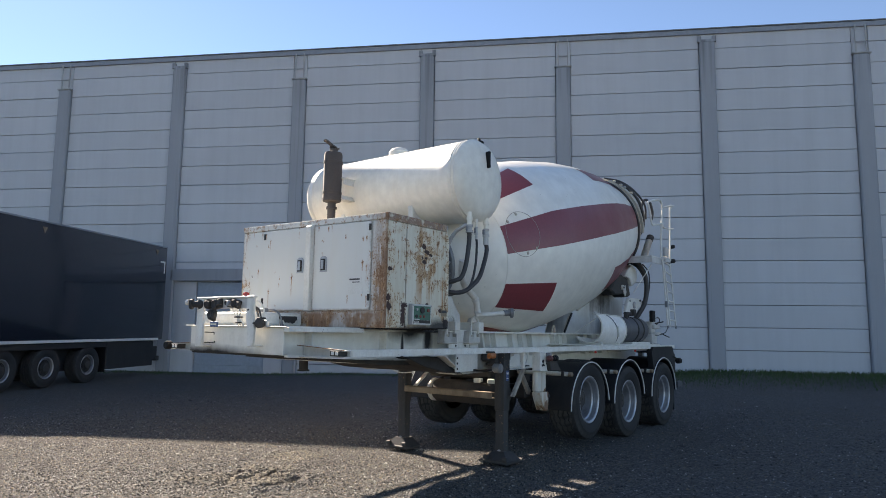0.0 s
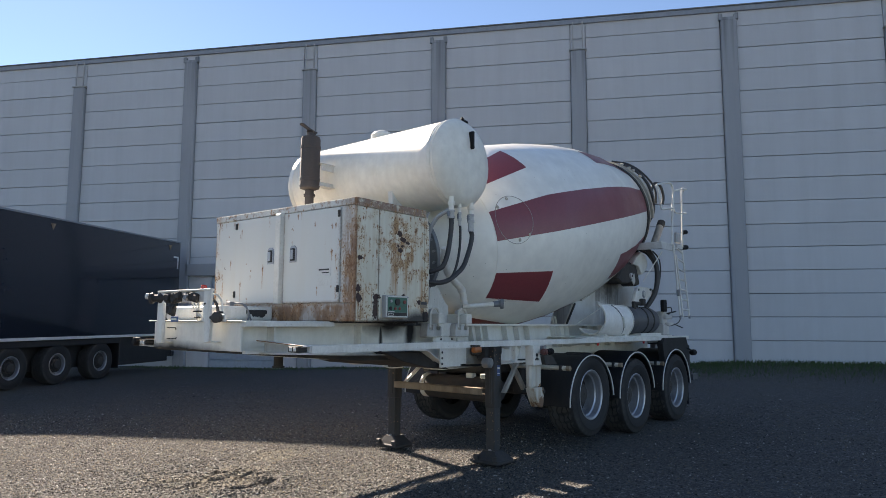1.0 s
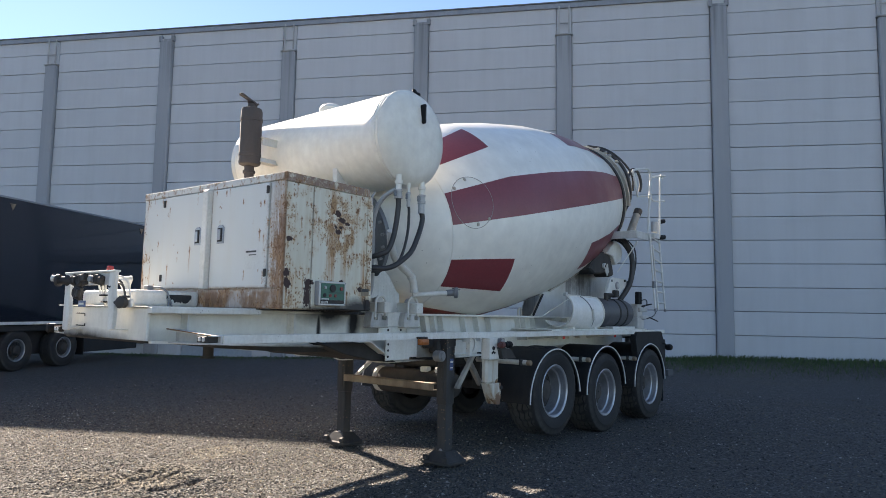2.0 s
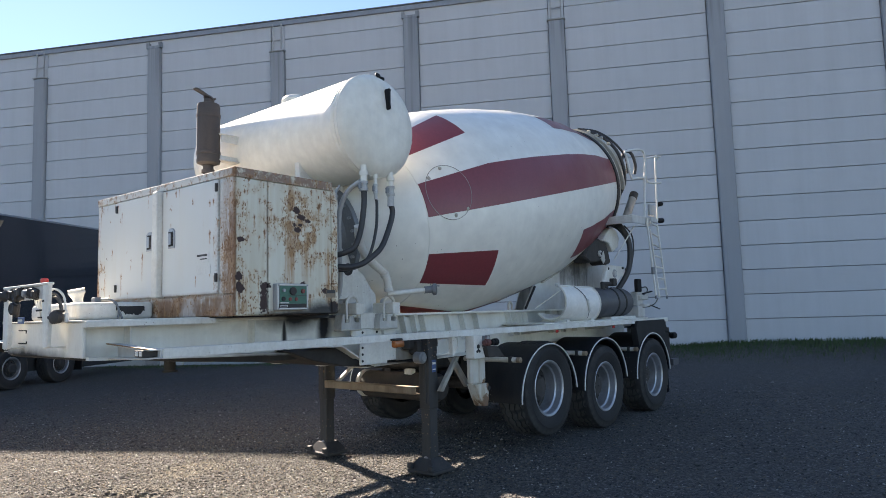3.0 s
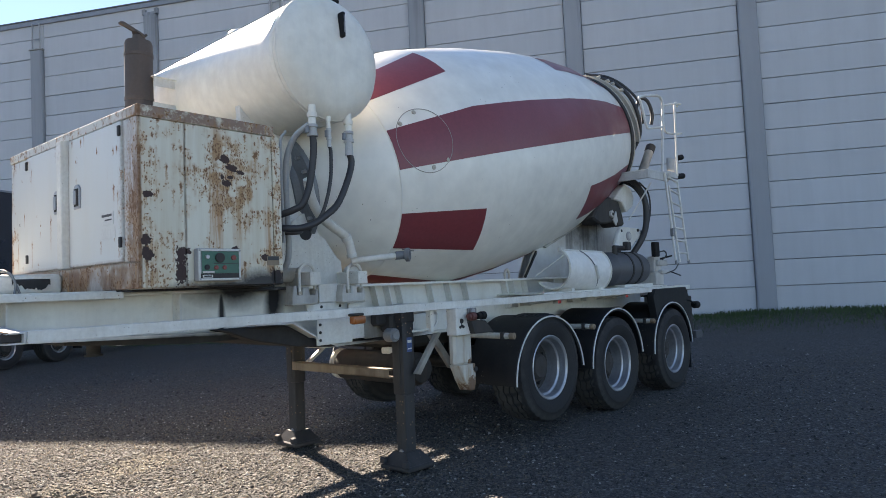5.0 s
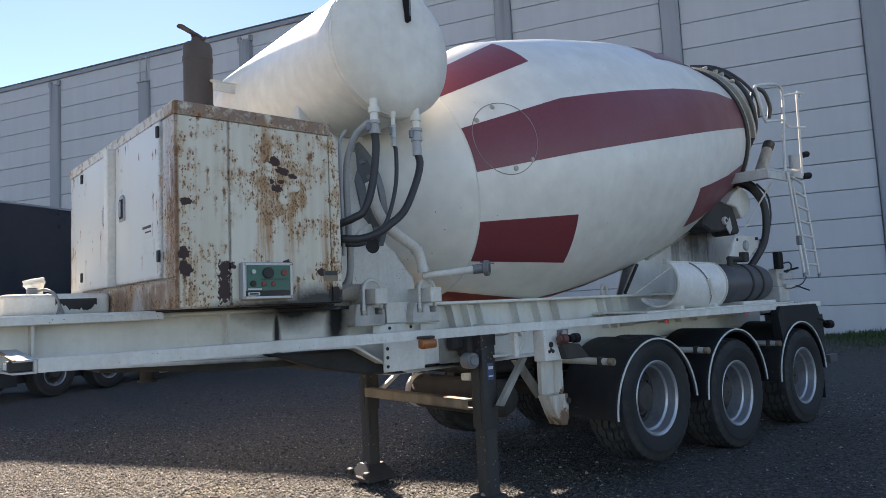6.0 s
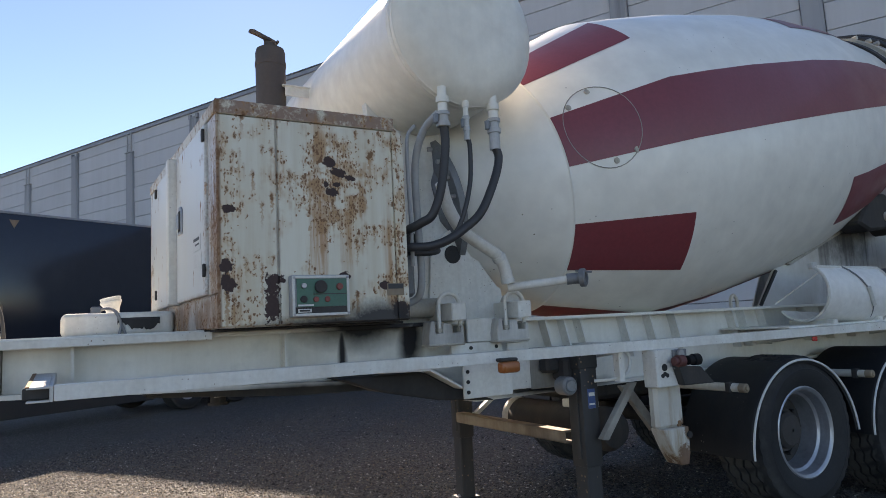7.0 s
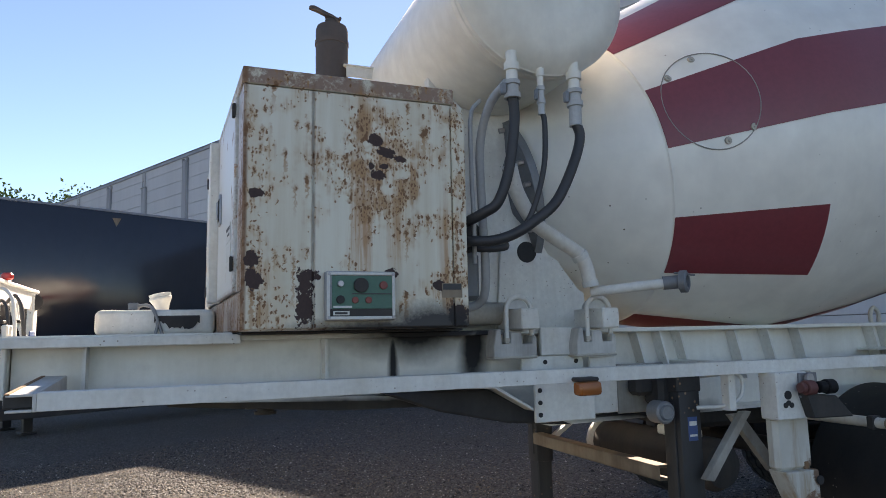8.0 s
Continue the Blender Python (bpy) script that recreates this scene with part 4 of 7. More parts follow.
# main beams with flanges and gussets
for y in (NEAR, FAR):
    bm = bmesh.new()
    web = [(-4.45, FL - 0.02), (3.15, FL - 0.02), (3.15, 1.02), (-2.20, 0.97), (-2.72, 1.12), (-4.45, 1.195)]
    add_prism(bm, web, 1, y - 0.008, y + 0.008)
    add_box(bm, -4.46, 3.2, y - 0.11, y + 0.11, FL - 0.022, FL, 0.004)
    low = [(-4.45, 1.195), (-2.72, 1.12), (-2.20, 0.97), (3.15, 1.02)]
    for (xa, za), (xb, zb) in zip(low, low[1:]):
        add_prism(bm, [(xa, za - 0.02), (xb, zb - 0.02), (xb, zb), (xa, za)], 1, y - (0.10 if y == NEAR else 0.05), y + (0.10 if y == NEAR else 0.05))
    beam = part("main_beam", bm, M_BEAM, TR, "white steel chassis beam with flanges")
    s = -1 if y == NEAR else 1
    gus = [-4.20, -3.28, -1.66, -1.515, -1.385, -1.01, -0.77, -0.535, 0.075, 0.20, 0.43, 0.95, 1.25, 1.55, 2.3]
    for gx in gus:
        bm = bmesh.new()
        y0, y1 = y + s * 0.008, y + s * (0.098 if gx < -3 else 0.080)
        low, lean = (1.205, 0.0) if gx < -3 else (1.12, 0.07)
        vs = [(gx, y0, FL - 0.022), (gx, y1, FL - 0.022), (gx + lean, y1, low), (gx + lean, y0, low)]
        a = [bm.verts.new(v) for v in vs]
        c = [bm.verts.new((v[0] + 0.012, v[1], v[2])) for v in vs]
        bm.faces.new(a)
        bm.faces.new(c[::-1])
        for k in range(4):
            bm.faces.new((a[k], c[k], c[(k + 1) % 4], a[(k + 1) % 4]))
        bmesh.ops.recalc_face_normals(bm, faces=bm.faces)
        part("gusset", bm, M_WHITE, beam)

# nose plate and cross members
bm = boxes((-4.475, -4.455, 0.55, 1.84, 1.19, FL), b=0.004)
part("nose_plate", bm, M_BEAM, TR, "white front plate of the chassis, sooty along the bottom")
bm = bmesh.new()
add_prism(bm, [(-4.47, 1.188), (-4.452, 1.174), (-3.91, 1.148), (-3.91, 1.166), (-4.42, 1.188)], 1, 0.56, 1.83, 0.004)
part("nose_underside", bm, M_SOOT_SHADE, TR, "soot-black sloping underside of the nose")
for x in (-3.6, -2.6, -1.7, -0.4, 0.9, 2.2, 3.12):
    part("cross_member", boxes((x, x + 0.08, NEAR + 0.008, FAR - 0.008, 1.10, FL - 0.05)), M_WHITE, TR)
bm = bmesh.new()
add_prism(bm, [(-3.90, 1.128), (-3.2, 1.074), (-2.76, 1.066), (-2.76, 1.116), (-3.90, 1.168)], 1, 0.60, 1.80, 0.004)
part("coupling_plate", bm, M_BLACKSTEEL, TR, "black greasy coupling plate")
part("king_pin", cyls(((-3.42, 1.5, 1.14), (-3.42, 1.5, 0.99), 0.045), ((-3.42, 1.5, 1.0), (-3.42, 1.5, 0.985), 0.06)), M_BLACKSTEEL, TR)
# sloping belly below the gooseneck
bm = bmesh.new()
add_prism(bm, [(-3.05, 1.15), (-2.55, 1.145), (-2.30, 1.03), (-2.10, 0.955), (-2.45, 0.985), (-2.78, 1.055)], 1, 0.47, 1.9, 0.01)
part("belly_plate", bm, M_SOOT_SHADE, TR)
# pale deck edge beside the fuel tank
part("deck_edge", boxes((-4.49, -3.63, 0.47, 0.53, FL - 0.034, FL + 0.004), (-4.50, -3.66, 0.50, 1.90, FL + 0.002, FL + 0.012), b=0.003), M_WHITE, TR)

# side rails and their outriggers
for y, s in ((0.0, 1), (2.40, -1)):
    bm = bmesh.new()
    add_prism(bm, [(y, 1.190), (y, 1.246), (y + s * 0.06, 1.246), (y + s * 0.06, 1.238), (y + s * 0.008, 1.238), (y + s * 0.008, 1.198), (y + s * 0.06, 1.198), (y + s * 0.06, 1.190)], 0, -4.25, 3.32, 0.0015)
    rail = part("side_rail", bm, M_WHITE, TR, "long white side rail of channel steel")
    end = NEAR if s == 1 else FAR
    for x in (-1.38, 0.45, 2.0, 3.2):
        bm = bmesh.new()
        add_prism(bm, [(y + s * 0.01, 1.235), (end, 1.235), (end, 1.12), (y + s * 0.01, 1.195)], 0, x - 0.045, x + 0.035, 0.003)
        part("outrigger", bm, M_WHITE, rail)
# front outrigger channel with the pale marker lamps
for y, e in ((0.009, 0.55), (2.391, 1.85)):
    s = 1 if e > y else -1
    bm = bmesh.new()
    add_prism(bm, [(y, 1.243), (e, 1.272), (e, 1.175), (y, 1.188)], 0, -4.264, -4.252, 0.002)
    add_prism(bm, [(y, 1.243), (e, 1.272), (e, 1.264), (y, 1.235)], 0, -4.335, -4.264, 0.002)
    add_prism(bm, [(y, 1.196), (e, 1.183), (e, 1.175), (y, 1.188)], 0, -4.335, -4.264, 0.002)
    f = part("front_outrigger", bm, M_DUSTY, TR, "white front outrigger of channel steel")
    bm = bmesh.new()
    add_prism(bm, [(y, 1.240), (e, 1.269), (e, 1.2745), (y, 1.2455)], 0, -4.3375, -4.3245)
    part("rusty_edge", bm, M_RUST, f, "rusted upper edge")
    if s < 0:
        part("end_lamp", cyls(((-4.38, y - s * 0.03, 1.225), (-4.31, y - s * 0.03, 1.225), 0.04), n=14, bev=0.01), M_PLASTIC, f, "black rubber end lamp")
    part("marker_lamp", boxes((-4.348, -4.262, min(y + s * 0.03, y + s * 0.14), max(y + s * 0.03, y + s * 0.14), 1.198, 1.240), b=0.004), M_BLACKSTEEL, f)
    for k in (0.062, 0.108):
        part("lamp_lens", boxes((-4.352, -4.347, y + s * k - 0.016, y + s * k + 0.016, 1.205, 1.233), b=0.003), M_PALE, f, "clear marker lamp lens")

# ---- coupling stand on the nose ----
bm = bmesh.new()
add_prism(bm, [(0.885, 1.265), (0.955, 1.255), (0.965, 1.40), (0.985, 1.50), (0.975, 1.66), (0.885, 1.66), (0.895, 1.50), (0.875, 1.40)], 0, -4.535, -4.510, 0.004)
stand = part("coupling_stand", bm, M_WHITE, TR, "white bracket frame carrying the air and electric couplings")
part("stand_post", boxes((-4.535, -4.505, 1.595, 1.685, 1.24, 1.66), b=0.005), M_WHITE, stand)
part("stand_top", boxes((-4.54, -4.50, 0.885, 1.690, 1.652, 1.668), b=0.004), M_WHITE, stand)
part("stand_band", boxes((-4.524, -4.512, 0.975, 1.595, 1.566, 1.652), b=0.003), M_DUSTY, stand)
part("hose_bracket", tubes(([(-4.478, 1.62, 1.27), (-4.478, 1.47, 1.27), (-4.478, 1.47, 1.285)], 0.004), ([(-4.478, 1.62, 1.36), (-4.478, 1.48, 1.36), (-4.478, 1.48, 1.34)], 0.004), n=6), M_SOOT_SHADE, TR)
part("post_foot", boxes((-4.512, -4.404, 0.885, 0.955, 1.258, 1.268), b=0.003), M_WHITE, stand)
part("post_foot", boxes((-4.512, -4.404, 1.605, 1.675, 1.243, 1.253), b=0.003), M_WHITE, stand)


def coupling(y, z, w, h, turn, label=""):
    """A cast coupling head: a rounded body, a round face with a rubber seal, and a claw beside it."""
    m = pose(-4.54, y, z, turn, 0, 0)
    bm = bmesh.new()
    add_box(bm, -0.012, 0.02, -w, w, -h, h, 0.012, 2, m)
    add_lathe(bm, [(0.0, min(w, h) * 0.95), (0.022, min(w, h) * 0.95), (0.030, min(w, h) * 0.70), (0.022, min(w, h) * 0.5), (0.018, 0.004)], m @ pose(0, 0.15 * w, 0, 0, 0, 180), 18)
    add_box(bm, -0.03, 0.0, -w * 1.25, -w * 0.55, -h * 0.45, h * 0.75, 0.006, 1, m)
    part("coupling", bm, M_BLACKSTEEL, stand, label or "black coupling socket")


for row in ((1.505, 1.604, 0.034, 0.042, 8), (1.385, 1.604, 0.066, 0.044, -10), (1.215, 1.612, 0.024, 0.034, 0), (1.115, 1.604, 0.056, 0.036, 12)):
    coupling(*row)
coupling(1.44, 1.512, 0.044, 0.050, 15, "black electric socket hanging below the band")
part("coupling_eye", cyls(((-4.585, 1.175, 1.606), (-4.555, 1.175, 1.606), 0.024), n=14, bev=0.004), M_GREY, stand)
bm = bmesh.new()
add_lathe(bm, [(-0.05, 0.03), (-0.045, 0.042), (0.0, 0.042), (0.004, 0.030), (0.05, 0.028), (0.054, 0.046), (0.075, 0.046), (0.078, 0.012)], pose(-4.535, 1.655, 1.606, 0, 0, 128), 18)
part("coupling", bm, M_BLACKSTEEL, stand, "black coupling turned outwards")
part("coupling_cap", cyls(((-4.592, 1.728, 1.620), (-4.606, 1.745, 1.622), 0.024), n=14), M_PALE, stand)
bm = bmesh.new()
add_lathe(bm, [(0, 0.025), (0.01, 0.036), (0.05, 0.040), (0.056, 0.032), (0.058, 0.01)], pose(-4.475, 0.845, 1.446, 0, 0, 200), 20)
add_box(bm, -4.51, -4.46, 0.815, 0.875, 1.480, 1.494, 0.004)
add_box(bm, -4.535, -4.46, 0.865, 0.895, 1.435, 1.457, 0.004)
part("coupling", bm, M_BLACKSTEEL, stand, "round black socket with flap")
part("socket_plate", boxes((-4.465, -4.440, 0.80, 0.89, 1.412, 1.474), b=0.006), M_PALE, stand)
part("beacon", cyls(((-4.505, 1.035, 1.668), (-4.505, 1.035, 1.700), 0.024), n=14, bev=0.008), M_REDLENS, stand, "small red cap")
stand.matrix_basis = Matrix.Translation((-0.05, -0.085, -0.004))      # it stands clear of the nose plate
part("label_plate", boxes((-4.49, -4.484, 1.43, 1.545, 1.412, 1.458), b=0.002), M_BLUE, stand, "small blue label plate")
part("print_bar", boxes((-4.4935, -4.4905, 1.45, 1.53, 1.428, 1.442), b=0), M_PALE, stand)
for line in ([(-4.50, 1.21, 1.58), (-4.49, 1.19, 1.52), (-4.47, 1.14, 1.47), (-4.45, 1.12, 1.42)], [(-4.50, 1.10, 1.58), (-4.49, 1.12, 1.52), (-4.475, 1.17, 1.47), (-4.45, 1.19, 1.42)], [(-4.50, 1.15, 1.58), (-4.485, 1.155, 1.50), (-4.45, 1.15, 1.42)]):
    part("air_line", tubes((smooth_line(line, 6), 0.008), n=7), M_PALE, stand, "pale air line")
part("tie_wrap", boxes((-4.50, -4.465, 1.115, 1.19, 1.490, 1.502), b=0.002), M_PLASTIC, stand)
part("tie_wrap", boxes((-4.49, -4.455, 1.125, 1.185, 1.445, 1.455), b=0.002), M_PLASTIC, stand)
for line, r, mat in (([(-4.53, 0.93, 1.60), (-4.49, 0.90, 1.625), (-4.45, 0.88, 1.585), (-4.435, 0.87, 1.50), (-4.428, 0.86, 1.42)], 0.007, M_PALE), ([(-4.54, 0.96, 1.55), (-4.49, 0.91, 1.575), (-4.465, 0.89, 1.53), (-4.455, 0.88, 1.42)], 0.007, M_HOSE),
                     ([(-4.50, 1.02, 1.57), (-4.46, 0.99, 1.60), (-4.43, 0.97, 1.54), (-4.415, 0.96, 1.42)], 0.008, M_HOSE)):
    part("cable", tubes((smooth_line(line, 6), r), n=8), mat, stand, "air and electric cable bent over the bracket")

# ---- fuel tank between stand and engine box ----
bm = bmesh.new()
add_box(bm, -4.25, -3.70, 1.22, 2.10, FL + 0.012, 1.548, 0.032, 4)
fuel = part("fuel_tank", bm, M_WHITE, TR, "low white fuel tank with torn black patch")
bm = bmesh.new()
add_lathe(bm, [(-0.03, 0.034), (0.03, 0.035), (0.05, 0.040), (0.085, 0.056), (0.095, 0.063), (0.106, 0.063), (0.109, 0.057), (0.116, 0.061), (0.128, 0.061), (0.130, 0.050), (0.07, 0.040)], pose(-3.965, 1.92, 1.545, 0, -101, 0), 24)
part("filler_neck", bm, M_PALE, fuel, "pale ribbed filler neck leaning over")
bm = bmesh.new()
rng = random.Random(8)
top_row, low_row = [], []
for i in range(22):
    px = -3.985 + 0.21 * i / 21
    low_row.append((px, 1.2165, 1.500 - (0.040 if 5 < i < 20 else 0.012) + rng.uniform(-0.012, 0.010)))
    top_row.append((px, 1.2165, 1.507))
for k in range(21):
    q = [bm.verts.new(p) for p in (low_row[k], low_row[k + 1], top_row[k + 1], top_row[k])]
    bm.faces.new(q)
    r = [bm.verts.new((p[0], p[1] + d, p[2] + e)) for p, d, e in ((top_row[k], 0, 0), (top_row[k + 1], 0, 0), (top_row[k + 1], 0.024, 0.034), (top_row[k], 0.024, 0.034))]
    bm.faces.new(r)
bmesh.ops.remove_doubles(bm, verts=bm.verts[:], dist=0.0005)
bmesh.ops.recalc_face_normals(bm, faces=bm.faces)
bmesh.ops.solidify(bm, geom=bm.faces[:], thickness=0.003)
part("bare_patch", bm, M_SOOT_SHADE, fuel, "black patch where white paint has peeled")
bm = bmesh.new()
add_tube(bm, smooth_line([(-4.08, 1.30, 1.566), (-4.03, 1.27, 1.570), (-3.99, 1.225, 1.55), (-3.968, 1.208, 1.49), (-3.945, 1.20, 1.425)], 6), 0.0075, 8)
add_tube(bm, smooth_line([(-4.08, 1.31, 1.560), (-4.02, 1.26, 1.572), (-3.985, 1.218, 1.535), (-3.968, 1.205, 1.48), (-3.978, 1.20, 1.425)], 6), 0.0075, 8)
add_box(bm, -4.11, -4.06, 1.28, 1.34, 1.546, 1.585, 0.006)
part("fuel_line", bm, M_GREY, fuel, "dark braided fuel lines over the edge")

# ---- engine box ----
BX0, BX1, BY0, BY1, BZ0, BZ1 = -3.65, -2.735, 0.215, 2.24, FL + 0.012, 2.430
bm = bmesh.new()
add_prism(bm, [(BX0 + 0.012, BZ0), (BX1, BZ0), (BX1, BZ1 - 0.06), (BX1 - 0.05, BZ1 - 0.012), (BX0 + 0.012, BZ1 - 0.012)], 1, BY0 + 0.012, BY1 - 0.012, 0.006)
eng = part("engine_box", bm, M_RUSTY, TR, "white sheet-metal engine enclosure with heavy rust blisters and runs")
# rim round the roof, side panels, front post
bm = bmesh.new()
add_box(bm, BX0 - 0.006, BX1 - 0.05, BY0 - 0.006, BY0 + 0.02, BZ1 - 0.055, BZ1 + 0.012, 0.004)
add_box(bm, BX0 - 0.006, BX0 + 0.02, BY0 + 0.02, BY1 + 0.006, BZ1 - 0.045, BZ1 + 0.012, 0.004)
add_box(bm, BX0 + 0.02, BX1 - 0.05, BY1 - 0.02, BY1 + 0.006, BZ1 - 0.045, BZ1 + 0.012, 0.004)
# added black strip: closes the gap to the sun and draws the shade line
part("engine_sill", boxes((BX0 + 0.02, BX1 + 0.03, 0.36, BY1 - 0.02, FL + 0.0005, FL + 0.0115), b=0.002), M_SOOT_SHADE, eng, "added black strip for the shade in the gap below the enclosure")
part("roof_rim", bm, M_RUSTY, eng, "rust-brown folded rim round the roof")
for a, b in ((BX0, -3.386), (-3.381, -2.80)):
    part("side_panel", boxes((a + 0.002, b - 0.002, BY0, BY0 + 0.011, BZ0 + 0.006, BZ1 - 0.058), b=0.003), M_RUSTY, eng)
bm = bmesh.new()
add_prism(bm, [(-2.796, BZ0 + 0.006), (BX1, BZ0 + 0.006), (BX1, BZ1 - 0.12), (-2.796, BZ1 - 0.062)], 1, BY0, BY0 + 0.011, 0.003)
part("side_panel", bm, M_RUSTY, eng)
part("corner_panel", boxes((BX0, BX0 + 0.011, BY0 + 0.004, 0.395, 1.575, BZ1 - 0.05), b=0.003), M_RUSTY, eng, "rust-eaten corner strip")
part("corner_panel", boxes((BX0, BX0 + 0.011, 1.885, BY1, 1.575, BZ1 - 0.05), b=0.003), M_RUSTY, eng)
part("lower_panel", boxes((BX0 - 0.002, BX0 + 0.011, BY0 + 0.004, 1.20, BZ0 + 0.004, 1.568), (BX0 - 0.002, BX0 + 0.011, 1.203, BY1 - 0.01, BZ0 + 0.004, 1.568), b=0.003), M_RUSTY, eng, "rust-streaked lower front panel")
part("door", boxes((BX0 - 0.014, BX0 + 0.010, 0.400, 1.147, 1.578, BZ1 - 0.052), b=0.005), M_RUSTY, eng, "white front access door")
part("door", boxes((BX0 - 0.014, BX0 + 0.010, 1.225, 1.880, 1.578, BZ1 - 0.052), b=0.005), M_RUSTY, eng, "white front access door")
part("door_post", boxes((BX0 - 0.058, BX0 + 0.010, 1.150, 1.222, 1.572, BZ1 - 0.048), b=0.006), M_WHITE, eng, "raised post between the doors, stained along its edge")
for y in (1.0, 1.325):
    bm = bmesh.new()
    add_prism(bm, [(y - 0.045, 1.935), (y + 0.045, 1.935), (y + 0.045, 2.065), (y + 0.02, 2.085), (y - 0.02, 2.085), (y - 0.045, 2.065)], 0, BX0 - 0.024, BX0 - 0.013, 0.003)
    part("latch", bm, M_STEEL, eng, "recessed steel paddle latch")
    part("latch_pocket", boxes((BX0 - 0.0265, BX0 - 0.0245, y - 0.032, y + 0.032, 1.95, 2.06), b=0.001), M_SOOT_SHADE, eng)
    part("latch_paddle", boxes((BX0 - 0.036, BX0 - 0.027, y - 0.014, y + 0.020, 1.962, 2.048), b=0.003), M_STEEL, eng)
for y, z in ((0.405, 2.32), (0.405, 1.69), (1.872, 2.32), (1.872, 1.67)):
    part("hinge", boxes((BX0 - 0.026, BX0 - 0.013, y - 0.012, y + 0.014, z - 0.03, z + 0.03), b=0.003), M_BLACKSTEEL, eng)
part("sticker", boxes((BX0 - 0.0165, BX0 - 0.0145, 0.50, 0.67, 1.80, 1.875), b=0), M_PALE, eng, "faded paper notice")
part("print_bar", boxes((BX0 - 0.0185, BX0 - 0.0170, 0.52, 0.65, 1.848, 1.862), b=0), M_DARKINK, eng)
part("print_bar", boxes((BX0 - 0.0185, BX0 - 0.0170, 0.52, 0.61, 1.825, 1.833), b=0), M_DARKINK, eng)
part("sticker", boxes((BX0 - 0.0165, BX0 - 0.0145, 0.48, 0.66, 1.72, 1.785), b=0), M_PALE, eng)
part("sticker", boxes((-2.855, -2.765, BY0 - 0.004, BY0 - 0.002, 1.545, 1.605), b=0), M_BARRUST, eng, "small stained dealer sticker")
part("print_bar", boxes((-2.85, -2.77, BY0 - 0.006, BY0 - 0.0045, 1.578, 1.602), b=0), M_DARKINK, eng)
# the enclosure sits slightly askew: its front runs forward towards the far corner
for ob in [eng] + list(eng.children):
    for v in ob.data.vertices:
        if v.co.y > BY0 + 0.012 and v.co.z > FL + 0.0118:
            v.co.y = BY0 + (v.co.y - BY0) * 0.955
        if v.co.x < BX0 + 0.03:
            v.co.x -= 0.042 * max(0.0, v.co.y - BY0)
# control panel
PX0, PX1, PZ0, PZ1 = -3.345, -3.068, 1.455, 1.645
bm = bmesh.new()
add_box(bm, PX0, PX1, 0.165, BY0 - 0.002, PZ0, PZ1, 0.008, 2)
panel = part("control_panel", bm, M_PANELGREY, eng, "grey control box with green face, dials and push buttons")
part("panel_rim", boxes((PX0 + 0.004, PX1 - 0.004, 0.158, 0.166, PZ0 + 0.004, PZ0 + 0.016), (PX0 + 0.004, PX1 - 0.004, 0.158, 0.166, PZ1 - 0.016, PZ1 - 0.004), (PX0 + 0.004, PX0 + 0.016, 0.158, 0.166, PZ0 + 0.016, PZ1 - 0.016), (PX1 - 0.016, PX1 - 0.004, 0.158, 0.166, PZ0 + 0.016, PZ1 - 0.016), b=0.002), M_PALE, eng)
part("panel_face", boxes((PX0 + 0.024, PX1 - 0.016, 0.160, 0.164, PZ0 + 0.045, PZ1 - 0.018), b=0.001), M_GREEN, eng, "green panel face")
part("panel_base", boxes((PX0 + 0.016, PX1 - 0.016, 0.161, 0.1645, PZ0 + 0.016, PZ0 + 0.044), b=0.001), M_BLACKSTEEL, eng)
part("panel_label", boxes((PX0 + 0.028, PX0 + 0.09, 0.158, 0.1605, PZ0 + 0.02, PZ0 + 0.036), b=0), M_PALE, eng, "pale maker's label")
part("print_bar", boxes((PX0 + 0.034, PX0 + 0.082, 0.156, 0.1575, PZ0 + 0.024, PZ0 + 0.032), b=0), M_DARKINK, eng)
part("panel_label", boxes((PX0 + 0.028, PX0 + 0.10, 0.157, 0.1595, PZ0 + 0.048, PZ0 + 0.056), b=0), M_PALE, eng)
part("dial", cyls(((PX0 + 0.135, 0.162, PZ1 - 0.055), (PX0 + 0.135, 0.146, PZ1 - 0.055), 0.029), n=24, bev=0.003), M_BLACKSTEEL, eng, "black round gauge")
part("dial_outline", boxes((PX0 + 0.10, PX1 - 0.02, 0.157, 0.1595, PZ0 + 0.100, PZ0 + 0.104), b=0), M_DARKINK, eng)
part("key_switch", cyls(((PX0 + 0.055, 0.162, PZ1 - 0.05), (PX0 + 0.055, 0.145, PZ1 - 0.05), 0.012), n=14, bev=0.002), M_STEEL, eng, "steel key switch")
part("button", cyls(((PX1 - 0.052, 0.162, PZ1 - 0.055), (PX1 - 0.052, 0.150, PZ1 - 0.055), 0.016), n=16, bev=0.002), M_BUTTON, eng, "worn red push button")
part("button", cyls(((PX0 + 0.112, 0.162, PZ0 + 0.078), (PX0 + 0.112, 0.152, PZ0 + 0.078), 0.013), n=16, bev=0.002), M_BUTTON, eng, "worn red push button")
part("button", cyls(((PX0 + 0.165, 0.162, PZ0 + 0.078), (PX0 + 0.165, 0.152, PZ0 + 0.078), 0.013), n=16, bev=0.002), M_BUTTON, eng, "worn red push button")
part("button", cyls(((PX0 + 0.055, 0.162, PZ0 + 0.08), (PX0 + 0.055, 0.152, PZ0 + 0.08), 0.016), n=16, bev=0.002), M_BLACKSTEEL, eng)
